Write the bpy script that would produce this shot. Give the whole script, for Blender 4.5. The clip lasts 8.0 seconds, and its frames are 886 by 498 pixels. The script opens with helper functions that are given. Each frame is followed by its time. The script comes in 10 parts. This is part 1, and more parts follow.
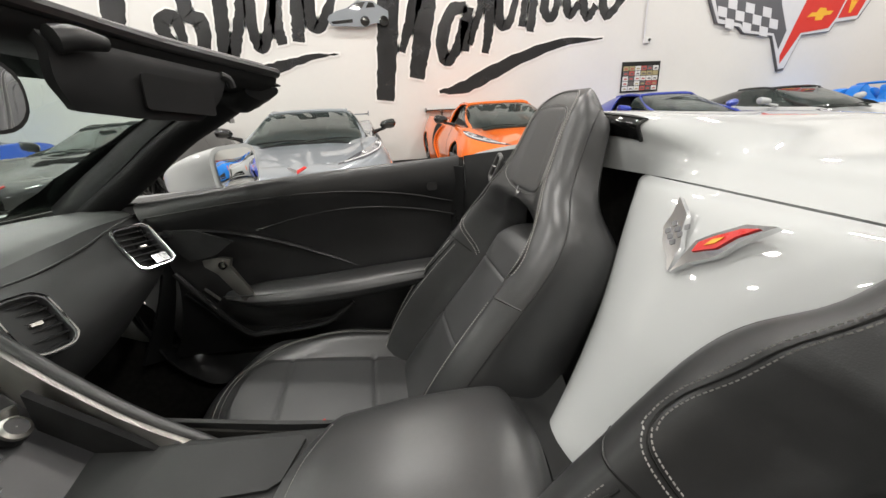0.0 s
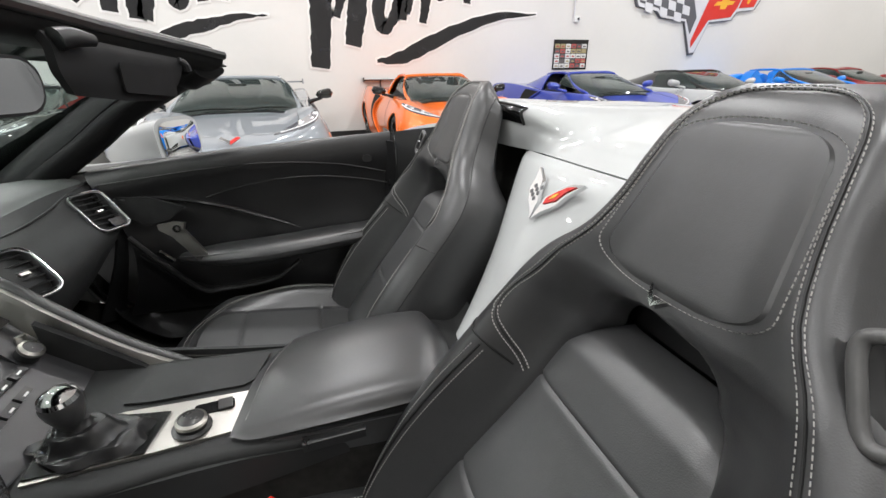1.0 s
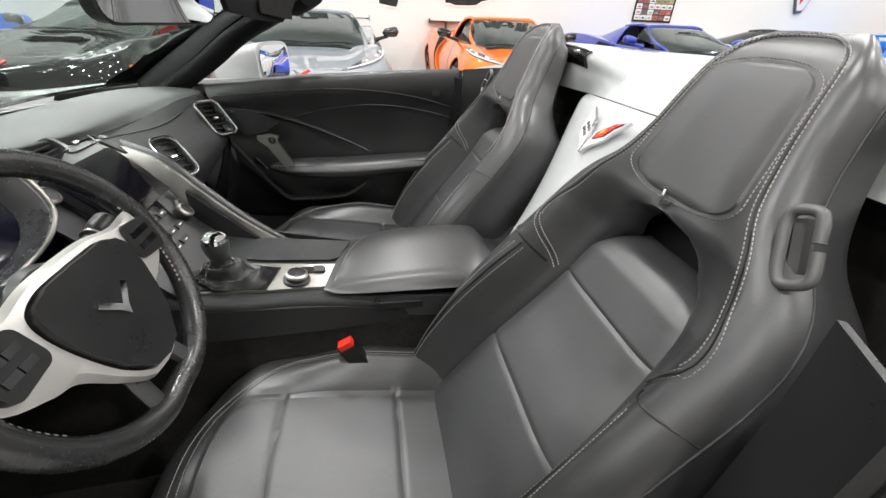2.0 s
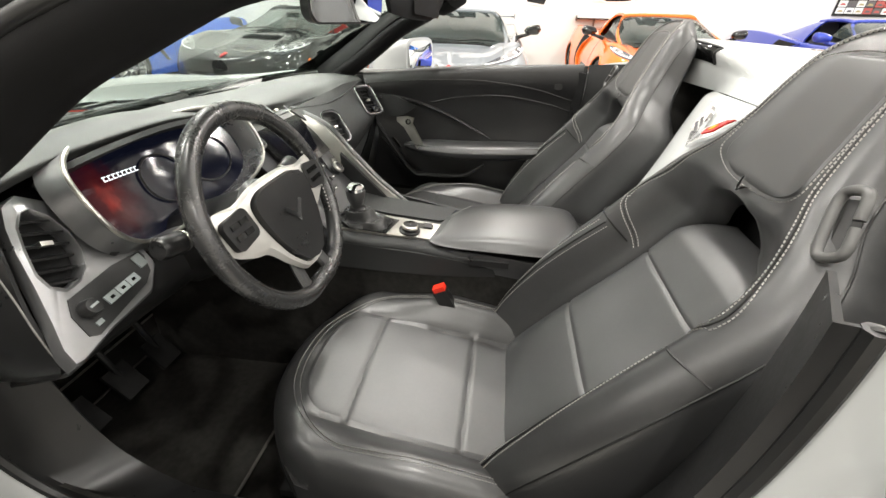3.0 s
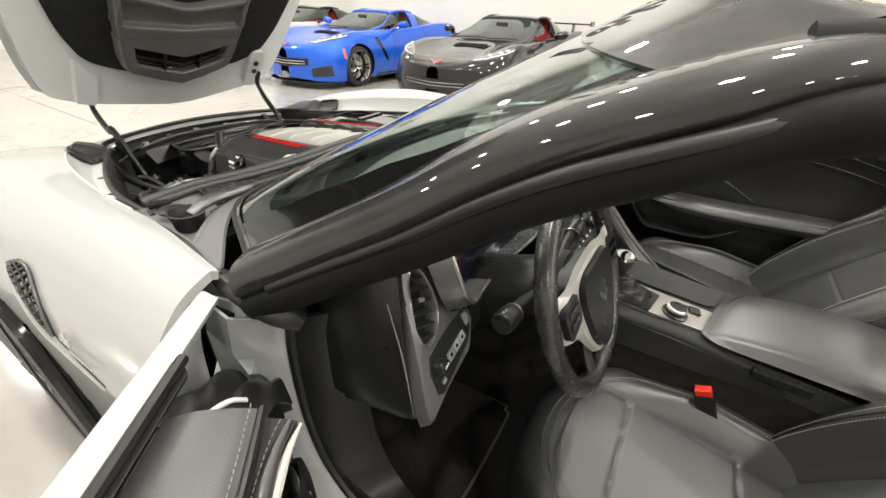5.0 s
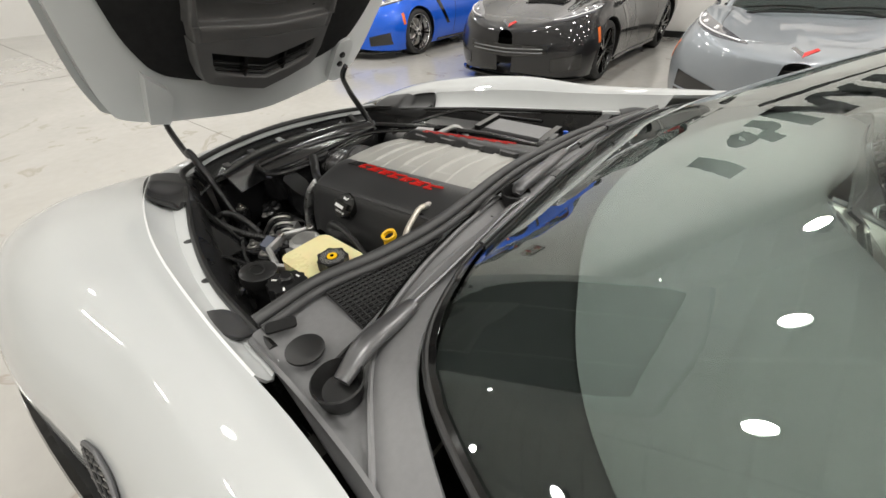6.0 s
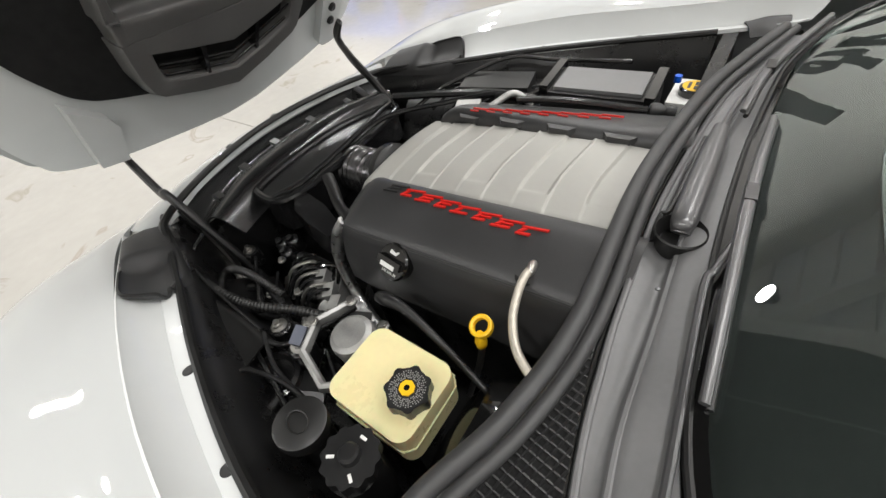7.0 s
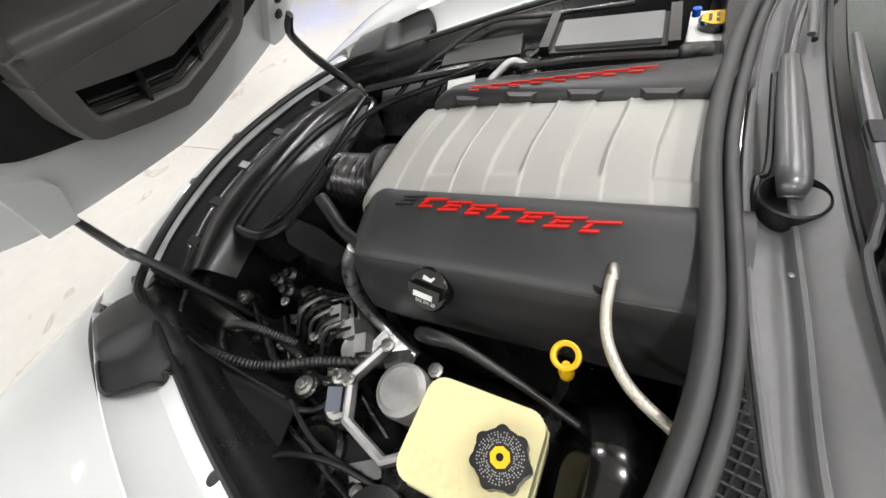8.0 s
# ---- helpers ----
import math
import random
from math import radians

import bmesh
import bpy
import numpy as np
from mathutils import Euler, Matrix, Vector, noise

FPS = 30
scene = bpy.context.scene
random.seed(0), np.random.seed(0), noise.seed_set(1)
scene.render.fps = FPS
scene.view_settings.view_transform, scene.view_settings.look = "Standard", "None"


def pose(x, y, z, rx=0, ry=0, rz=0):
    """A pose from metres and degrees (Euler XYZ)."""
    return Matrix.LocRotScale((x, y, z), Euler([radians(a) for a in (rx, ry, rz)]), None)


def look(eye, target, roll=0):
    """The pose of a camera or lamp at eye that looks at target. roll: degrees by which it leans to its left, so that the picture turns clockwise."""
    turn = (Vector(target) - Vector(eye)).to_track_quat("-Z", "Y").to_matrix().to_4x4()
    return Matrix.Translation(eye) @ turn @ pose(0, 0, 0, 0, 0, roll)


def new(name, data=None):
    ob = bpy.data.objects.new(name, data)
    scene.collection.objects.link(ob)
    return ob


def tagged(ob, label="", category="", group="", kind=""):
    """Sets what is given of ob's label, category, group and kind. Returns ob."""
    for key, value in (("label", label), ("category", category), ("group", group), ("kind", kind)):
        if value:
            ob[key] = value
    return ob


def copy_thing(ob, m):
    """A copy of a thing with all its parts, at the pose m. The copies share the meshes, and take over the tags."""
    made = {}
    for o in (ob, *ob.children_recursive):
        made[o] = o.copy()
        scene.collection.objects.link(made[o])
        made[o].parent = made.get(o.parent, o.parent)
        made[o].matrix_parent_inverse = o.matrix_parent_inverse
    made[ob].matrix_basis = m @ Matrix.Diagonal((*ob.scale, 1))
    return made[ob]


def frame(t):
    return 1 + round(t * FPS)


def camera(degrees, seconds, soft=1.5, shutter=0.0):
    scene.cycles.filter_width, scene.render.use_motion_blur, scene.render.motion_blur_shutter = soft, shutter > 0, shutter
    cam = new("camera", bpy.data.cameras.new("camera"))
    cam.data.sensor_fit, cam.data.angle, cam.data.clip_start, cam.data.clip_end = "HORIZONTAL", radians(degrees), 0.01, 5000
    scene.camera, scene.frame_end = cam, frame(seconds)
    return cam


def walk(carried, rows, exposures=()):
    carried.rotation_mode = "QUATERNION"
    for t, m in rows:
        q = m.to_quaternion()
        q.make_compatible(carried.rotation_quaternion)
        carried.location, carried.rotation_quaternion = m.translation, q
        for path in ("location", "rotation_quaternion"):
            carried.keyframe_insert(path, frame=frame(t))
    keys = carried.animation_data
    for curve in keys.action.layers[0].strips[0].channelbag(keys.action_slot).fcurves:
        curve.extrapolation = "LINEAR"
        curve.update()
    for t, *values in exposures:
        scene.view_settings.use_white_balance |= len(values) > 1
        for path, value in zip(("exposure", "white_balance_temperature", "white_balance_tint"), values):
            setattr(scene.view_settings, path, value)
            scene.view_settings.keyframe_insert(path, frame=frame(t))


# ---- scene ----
cam = camera(97.1, 8.0)
PATH = [
    (0, (1.643, -0.439, 1.133), (1.941, 1.422, 0.463), -3.1),
    (0.5, (1.657, -0.551, 1.169), (2.115, 1.256, 0.444), -2.6),
    (1, (1.632, -0.654, 1.17), (2.192, 1.089, 0.365), -1.0),
    (1.5, (1.565, -0.748, 1.167), (2.095, 0.947, 0.248), 1.1),
    (1.7, (1.552, -0.778, 1.162), (2.023, 0.909, 0.197), 2.0),
    (2.8, (1.606, -0.943, 1.147), (1.462, 0.757, 0.104), 1.7),
    (3, (1.601, -0.978, 1.157), (1.364, 0.719, 0.125), 1.6),
    (3.5, (1.595, -1.061, 1.174), (1.128, 0.609, 0.177), 1.1),
    (4, (1.574, -1.062, 1.183), (0.901, 0.548, 0.206), 1.4),
    (4.5, (1.504, -1.026, 1.213), (0.686, 0.506, 0.22), 2.2),
    (5, (1.289, -0.987, 1.244), (0.406, 0.478, 0.207), 2.6),
    (5.2, (1.186, -0.965, 1.259), (0.293, 0.479, 0.201), 3.0),
    (6.3, (0.648, -0.722, 1.29), (-0.388, 0.434, 0.028), -4.6),
    (6.5, (0.567, -0.664, 1.29), (-0.458, 0.437, -0.029), -6.9),
    (7, (0.43, -0.555, 1.287), (-0.532, 0.439, -0.158), -13.8),
    (7.5, (0.329, -0.518, 1.256), (-0.57, 0.424, -0.262), -20.5),
    (8, (0.289, -0.499, 1.254), (-0.575, 0.471, -0.267), -23.1),
]
walk(cam, [(t, look(eye, target, roll)) for t, eye, target, roll in PATH],
     exposures=[(0.0, 0.04, 6550, 10), (0.5, 0.04, 6320, 10), (1.0, 0.16, 6230, 11), (1.5, 0.32, 6150, 11), (3.0, 0.94, 6650, 9), (3.5, 0.98, 6650, 9), (4.0, 0.88, 6700, 9),
                (4.5, 0.68, 7050, 9), (5.0, 0.48, 6800, 9), (6.5, -0.20, 6480, 9), (7.0, 0.06, 6380, 10), (7.5, 0.24, 6320, 10), (8.0, 0.32, 6290, 11)])

# ---- light ----
world = bpy.data.worlds.new("hall_air")
scene.world = world
world.use_nodes = True
world.node_tree.nodes["Background"].inputs[0].default_value = (0.9, 0.95, 1.0, 1)
world.node_tree.nodes["Background"].inputs[1].default_value = 0.05

LAMP_Z = 6.0
LAMPS = [(x, y) for x in (-9.6, -5.7, -2.0, 1.5, 5.6, 10.2, 15.0, 20.0) for y in (-4.8, -0.5, 3.2, 6.6)]
LAMP_WATTS = 90.0


# ---- modelling helpers ----
def part(name, bm, material, parent=None, label="", sharp=38):
    """Links a bmesh as one smooth-shaded mesh object under its thing or part."""
    bmesh.ops.remove_doubles(bm, verts=bm.verts, dist=1e-5)
    bmesh.ops.recalc_face_normals(bm, faces=bm.faces)
    limit = radians(sharp)
    for e in bm.edges:
        e.smooth = len(e.link_faces) == 2 and e.calc_face_angle(0.0) < limit
    for f in bm.faces:
        f.smooth = True
    me = bpy.data.meshes.new(name)
    bm.to_mesh(me)
    bm.free()
    me.materials.append(material)
    ob = new(name, me)
    if parent is not None:
        ob.parent = parent
    if label:
        tagged(ob, label)
    return ob


def thing(name, label, category, at=None, group="", kind=""):
    ob = new(name)
    ob.empty_display_size = 0.1
    if at is not None:
        ob.matrix_basis = at
    return tagged(ob, label, category, group, kind)


def cr(pts, n):
    """A smooth curve through pts, as n points."""
    p = np.array([tuple(v) for v in pts], float)
    m = len(p)
    if m == 2:
        return [Vector(p[0] + (p[1] - p[0]) * k / (n - 1)) for k in range(n)]
    ext = np.vstack([2 * p[0] - p[1], p, 2 * p[-1] - p[-2]])
    out = []
    for k in range(n):
        s = k / (n - 1) * (m - 1)
        i = min(int(s), m - 2)
        t = s - i
        a, b, c, d = ext[i:i + 4]
        out.append(Vector(0.5 * (2 * b + (c - a) * t + (2 * a - 5 * b + 4 * c - d) * t * t + (3 * b - a - 3 * c + d) * t ** 3)))
    return out


def loop_cr(pts, n):
    p = [Vector(v) for v in pts]
    m = len(p)
    out = []
    for k in range(n):
        s = k / n * m
        i = int(s)
        t = s - i
        a, b, c, d = (p[(i + j) % m] for j in (-1, 0, 1, 2))
        out.append(0.5 * (2 * b + (c - a) * t + (2 * a - 5 * b + 4 * c - d) * t * t + (3 * b - a - 3 * c + d) * t ** 3))
    return out


def net(rows, nu, nv):
    across = [cr(r, nu) for r in rows]
    cols = [cr([r[i] for r in across], nv) for i in range(nu)]
    return [[cols[i][j] for i in range(nu)] for j in range(nv)]


def grid(rows, loop=False, caps=False, into=None):
    bm = into or bmesh.new()
    vs = [[bm.verts.new(p) for p in r] for r in rows]
    n = len(vs[0])
    for a, b in zip(vs, vs[1:]):
        for i in range(n if loop else n - 1):
            j = (i + 1) % n
            try:
                bm.faces.new((a[i], a[j], b[j], b[i]))
            except ValueError:
                pass
    if caps:
        for r in (vs[0], vs[-1]):
            try:
                bm.faces.new(r)
            except ValueError:
                pass
    return bm


def thick(bm, t):
    bmesh.ops.remove_doubles(bm, verts=bm.verts, dist=1e-5)
    bmesh.ops.recalc_face_normals(bm, faces=bm.faces)
    bmesh.ops.solidify(bm, geom=bm.faces[:], thickness=t)
    return bm


def patch(rows, nu=16, nv=16, t=0.0):
    bm = grid(net(rows, nu, nv))
    return thick(bm, t) if t else bm


def tube(pts, r, n=10, k=0, into=None, flat=1.0):
    """A round bar along pts; r is a radius, or one at each point."""
    path = cr(pts, k) if k else [Vector(p) for p in pts]
    rs = [r] * len(path) if isinstance(r, (int, float)) else [v.x for v in cr([(x, 0, 0) for x in r], len(path))]
    rings, side = [], None
    for i, p in enumerate(path):
        t = (path[min(i + 1, len(path) - 1)] - path[max(i - 1, 0)]).normalized()
        if side is None:
            side = t.cross(Vector((0, 0, 1)) if abs(t.z) < 0.9 else Vector((1, 0, 0))).normalized()
        side = (side - t * side.dot(t)).normalized()
        up = t.cross(side)
        rings.append([p + (side * math.cos(a) + up * math.sin(a) * flat) * rs[i] for a in (math.tau * j / n for j in range(n))])
    return grid(rings, True, True, into)


def hoop(pts, r, n=8, k=48, into=None):
    """A closed round bar."""
    path = loop_cr(pts, k)
    rings = []
    mid = sum(path, Vector()) / k
    for i, p in enumerate(path):
        t = (path[(i + 1) % k] - path[i - 1]).normalized()
        out = (p - mid).normalized()
        out = (out - t * out.dot(t)).normalized()
        up = t.cross(out)
        rings.append([p + (out * math.cos(a) + up * math.sin(a)) * r for a in (math.tau * j / n for j in range(n))])
    return grid(rings + [rings[0]], True, False, into)


def lathe(profile, m=None, n=28, into=None, caps=True):
    """Turns (radius, height) pairs about z, then moves by m."""
    m = m or Matrix()
    rings = [[m @ Vector((max(r, 1e-5) * math.cos(a), max(r, 1e-5) * math.sin(a), z)) for a in (math.tau * j / n for j in range(n))] for r, z in profile]
    return grid(rings, True, caps, into)


def prism(poly, depth, m=None, bevel=0.0, seg=2, into=None):
    """A plate: poly in x, y, from z = 0 to depth, then moved by m."""
    bm = bmesh.new()
    low = [bm.verts.new((x, y, 0)) for x, y in poly]
    high = [bm.verts.new((x, y, depth)) for x, y in poly]
    n = len(poly)
    for i in range(n):
        bm.faces.new((low[i], low[(i + 1) % n], high[(i + 1) % n], high[i]))
    bm.faces.new(low[::-1]), bm.faces.new(high)
    if bevel:
        rim = [e for e in bm.edges if e.calc_face_angle(0) > 0.6]
        bmesh.ops.bevel(bm, geom=rim, offset=bevel, segments=seg, profile=0.5, affect="EDGES")
    if m is not None:
        bmesh.ops.transform(bm, matrix=m, verts=bm.verts)
    return join(into, bm) if into else bm


def box(sx, sy, sz, m=None, bevel=0.0, seg=2, into=None):
    poly = [(-sx / 2, -sy / 2), (sx / 2, -sy / 2), (sx / 2, sy / 2), (-sx / 2, sy / 2)]
    return prism(poly, sz, (m or Matrix()) @ Matrix.Translation((0, 0, -sz / 2)), bevel, seg, into)


def rrect(w, h, r, n=5):
    out = []
    for cx, cy, a0 in ((w / 2 - r, h / 2 - r, 0), (-w / 2 + r, h / 2 - r, 90), (-w / 2 + r, -h / 2 + r, 180), (w / 2 - r, -h / 2 + r, 270)):
        out += [(cx + r * math.cos(radians(a0 + 90 * k / n)), cy + r * math.sin(radians(a0 + 90 * k / n))) for k in range(n + 1)]
    return out


def join(into, bm):
    me = bpy.data.meshes.new("tmp")
    bm.to_mesh(me)
    bm.free()
    into.from_mesh(me)
    bpy.data.meshes.remove(me)
    return into


def facing(origin, normal, up=(0, 0, 1)):
    """A frame at origin whose z is the normal and whose y runs up."""
    z = Vector(normal).normalized()
    x = Vector(up).cross(z).normalized()
    y = z.cross(x)
    m = Matrix((x, y, z)).transposed().to_4x4()
    return Matrix.Translation(origin) @ m


def stitches(pts, normal_at, length=0.0036, gap=0.0019, size=0.0004, into=None):
    """Short threads along a smooth curve."""
    bm = into or bmesh.new()
    path = cr(pts, 60) if len(pts) < 40 else [Vector(p) for p in pts]
    run, nxt = 0.0, 0.0
    for a, b in zip(path, path[1:]):
        d = (b - a).length
        while nxt < run + d and d > 1e-6:
            p = a.lerp(b, (nxt - run) / d)
            t = (b - a).normalized()
            n = normal_at
            s = t.cross(n).normalized()
            n = s.cross(t)
            vs = [bm.verts.new(p + t * (i * length / 2) + s * (j * size) + n * k) for i in (-1, 1) for j, k in ((-1, -0.001), (0, 0.0009), (1, -0.001))]
            bm.faces.new((vs[0], vs[1], vs[4], vs[3])), bm.faces.new((vs[1], vs[2], vs[5], vs[4]))
            nxt += length + gap
        run += d
    return bm


def letters(text, size, depth, m, material, name, parent, label="", shear=0.0, spacing=1.0, width=1.0):
    cu = bpy.data.curves.new(name, "FONT")
    cu.body, cu.size, cu.extrude, cu.shear, cu.space_character = text, size, depth, shear, spacing
    cu.align_x, cu.align_y = "CENTER", "CENTER"
    tmp = bpy.data.objects.new("tmp", cu)
    me = bpy.data.meshes.new_from_object(tmp)
    bpy.data.objects.remove(tmp)
    me.transform(m @ Matrix.Diagonal((width, 1, 1, 1)))
    me.materials.clear()
    me.materials.append(material)
    ob = new(name, me)
    ob.parent = parent
    if label:
        tagged(ob, label)
    return ob


# ---- materials ----
def mat(name, col, rough=0.5, metal=0.0, var=0.1, scale=6.0, bump=0.0, bscale=400.0, coat=0.0, spec=0.5, through_light=0.0, ior=1.5, glow=0.0, rvar=0.08, sub=0.0, crease=0.0):
    m = bpy.data.materials.new(name)
    m.use_nodes = True
    nt = m.node_tree
    b = nt.nodes["Principled BSDF"]
    co = nt.nodes.new("ShaderNodeTexCoord")
    big = nt.nodes.new("ShaderNodeTexNoise")
    big.inputs["Scale"].default_value, big.inputs["Detail"].default_value = scale, 6
    fine = nt.nodes.new("ShaderNodeTexNoise")
    fine.inputs["Scale"].default_value, fine.inputs["Detail"].default_value = scale * 14, 3
    nt.links.new(co.outputs["Object"], big.inputs["Vector"]), nt.links.new(co.outputs["Object"], fine.inputs["Vector"])
    mixed = nt.nodes.new("ShaderNodeMath")
    mixed.operation = "MULTIPLY_ADD"
    mixed.inputs[1].default_value = 0.4
    nt.links.new(fine.outputs["Fac"], mixed.inputs[0]), nt.links.new(big.outputs["Fac"], mixed.inputs[2])
    ramp = nt.nodes.new("ShaderNodeMapRange")
    ramp.inputs["From Min"].default_value, ramp.inputs["From Max"].default_value = 0.4, 1.0
    ramp.inputs["To Min"].default_value, ramp.inputs["To Max"].default_value = 1 - var, 1 + var
    nt.links.new(mixed.outputs[0], ramp.inputs["Value"])
    tint = nt.nodes.new("ShaderNodeMix")
    tint.data_type, tint.blend_type = "RGBA", "MULTIPLY"
    tint.inputs["Factor"].default_value = 1
    tint.inputs["A"].default_value = (*col, 1)
    nt.links.new(ramp.outputs[0], tint.inputs["B"]), nt.links.new(tint.outputs["Result"], b.inputs["Base Color"])
    rr = nt.nodes.new("ShaderNodeMapRange")
    rr.inputs["From Min"].default_value, rr.inputs["From Max"].default_value = 0.4, 1.0
    rr.inputs["To Min"].default_value, rr.inputs["To Max"].default_value = max(rough - rvar, 0.0), min(rough + rvar, 1)
    nt.links.new(mixed.outputs[0], rr.inputs["Value"]), nt.links.new(rr.outputs[0], b.inputs["Roughness"])
    b.inputs["Metallic"].default_value = metal
    b.inputs["Specular IOR Level"].default_value = spec
    b.inputs["IOR"].default_value = ior
    b.inputs["Coat Weight"].default_value = coat
    b.inputs["Coat Roughness"].default_value = 0.025
    b.inputs["Transmission Weight"].default_value = through_light
    b.inputs["Subsurface Weight"].default_value = sub
    if glow:
        b.inputs["Emission Color"].default_value = (*col, 1)
        b.inputs["Emission Strength"].default_value = glow
    if bump:
        grain = nt.nodes.new("ShaderNodeTexVoronoi" if bscale < 900 else "ShaderNodeTexNoise")
        grain.inputs["Scale"].default_value = bscale
        nt.links.new(co.outputs["Object"], grain.inputs["Vector"])
        bn = nt.nodes.new("ShaderNodeBump")
        bn.inputs["Strength"].default_value, bn.inputs["Distance"].default_value = bump, 0.0006
        nt.links.new(grain.outputs[0], bn.inputs["Height"]), nt.links.new(bn.outputs["Normal"], b.inputs["Normal"])
        if crease:
            fold = nt.nodes.new("ShaderNodeTexNoise")
            fold.inputs["Scale"].default_value, fold.inputs["Detail"].default_value, fold.inputs["Distortion"].default_value = 16, 4, 0.6
            nt.links.new(co.outputs["Object"], fold.inputs["Vector"])
            b2 = nt.nodes.new("ShaderNodeBump")
            b2.inputs["Strength"].default_value, b2.inputs["Distance"].default_value = crease, 0.004
            nt.links.new(fold.outputs["Fac"], b2.inputs["Height"]), nt.links.new(bn.outputs["Normal"], b2.inputs["Normal"])
            nt.links.new(b2.outputs["Normal"], b.inputs["Normal"])
    return m


WHITE = mat("white_paint", (0.455, 0.467, 0.463), 0.5, var=0.015, scale=1.5, coat=1.0, rvar=0.02, spec=0.1)
UNDER = mat("white_primer", (0.62, 0.635, 0.63), 0.35, var=0.03, scale=2, coat=0.3)
LEATHER = mat("black_leather", (0.031, 0.0312, 0.0316), 0.36, var=0.2, scale=9, bump=0.12, bscale=700, spec=0.75, rvar=0.03, crease=0.05)
INSERT = mat("black_perforated_leather", (0.054, 0.0545, 0.055), 0.42, var=0.18, scale=9, bump=0.22, bscale=620, spec=0.85, rvar=0.03)
PAD = mat("dash_pad", (0.021, 0.0215, 0.0215), 0.62, var=0.16, scale=6, bump=0.25, bscale=800, spec=0.28)
PLASTIC = mat("black_plastic", (0.014, 0.014, 0.0142), 0.32, var=0.2, scale=11, bump=0.10, bscale=1200, spec=0.4)
GLOSS = mat("gloss_black", (0.006, 0.006, 0.006), 0.12, var=0.1, coat=0.5)
PILLAR = mat("carbon_flash_paint", (0.014, 0.014, 0.0145), 0.5, var=0.15, scale=40, coat=1.0, spec=0.2)
RUBBER = mat("black_rubber", (0.009, 0.009, 0.0088), 0.42, var=0.25, scale=14)
CARPET = mat("black_carpet", (0.024, 0.023, 0.0212), 0.95, var=0.35, scale=60, bump=0.8, bscale=1500, spec=0.1)
SATIN = mat("brushed_alloy", (0.46, 0.445, 0.415), 0.36, metal=1.0, var=0.06, scale=30)
SILVER = mat("silver_trim_paint", (0.60, 0.585, 0.555), 0.34, metal=0.45, var=0.05, scale=30)
CHROME = mat("chrome", (0.85, 0.85, 0.86), 0.07, metal=1.0, var=0.03)
DARKTRIM = mat("dark_metal_trim", (0.16, 0.16, 0.165), 0.38, metal=0.75, var=0.08, scale=30)
STEEL = mat("zinc_steel", (0.5, 0.49, 0.47), 0.35, metal=1.0, var=0.25, scale=40)
CAST = mat("cast_aluminium", (0.42, 0.42, 0.41), 0.55, metal=0.9, var=0.25, scale=30, bump=0.4, bscale=1000)
THREAD = mat("pale_thread", (0.42, 0.41, 0.39), 0.8, var=0.1, scale=100)
RED = mat("red_enamel", (0.62, 0.02, 0.015), 0.3, var=0.06, coat=0.5)
REDPLASTIC = mat("red_plastic", (0.75, 0.03, 0.012), 0.4, var=0.06)
YELLOW = mat("yellow_plastic", (0.85, 0.50, 0.01), 0.4, var=0.06)
PLATE = mat("intake_grey", (0.36, 0.355, 0.33), 0.52, metal=0.1, var=0.06, scale=5, bump=0.12, bscale=1500)
COVER = mat("cover_black", (0.034, 0.034, 0.0345), 0.40, var=0.15, scale=12, bump=0.25, bscale=1300)
RESERVOIR = mat("milky_plastic", (0.72, 0.64, 0.36), 0.32, var=0.06, scale=9, sub=0.25)
PRINT = mat("white_print", (0.72, 0.72, 0.70), 0.6, var=0.03)
FOIL = mat("foil_sleeve", (0.72, 0.72, 0.72), 0.3, metal=1.0, var=0.15, scale=60, bump=0.9, bscale=160)
BRAID = mat("braided_hose", (0.62, 0.58, 0.50), 0.45, metal=0.6, var=0.15, scale=90, bump=0.9, bscale=380)
COWL = mat("cowl_plastic", (0.165, 0.165, 0.167), 0.42, var=0.16, scale=8, bump=0.2, bscale=1400)
ARM = mat("wiper_satin", (0.115, 0.115, 0.117), 0.32, metal=0.6, var=0.05, scale=8, spec=0.6, rvar=0.015)
SEAL = mat("grey_seal_rubber", (0.034, 0.034, 0.0345), 0.50, var=0.15, scale=12, spec=0.6)
DUCT = mat("duct_plastic", (0.095, 0.093, 0.091), 0.42, var=0.15, scale=10, bump=0.2, bscale=900, spec=0.6)
FELT = mat("hood_liner_felt", (0.018, 0.018, 0.018), 0.95, var=0.3, scale=40, spec=0.1)
CLUSTER = mat("dark_screen", (0.004, 0.004, 0.006), 0.1, var=0.05, spec=0.5)
SCREENWORD = mat("screen_word_glow", (0.8, 0.85, 0.9), 0.4, glow=0.7)
BELT = mat("belt_webbing", (0.035, 0.032, 0.036), 0.75, var=0.2, scale=30, bump=0.7, bscale=600)
SILVERMIRROR = mat("mirror_glass", (0.9, 0.92, 0.92), 0.0, metal=1.0, var=0.0, rvar=0.0)
GLASS = mat("tinted_glass", (0.80, 0.92, 0.86), 0.0, var=0.0, through_light=1.0, ior=1.53, rvar=0.0)


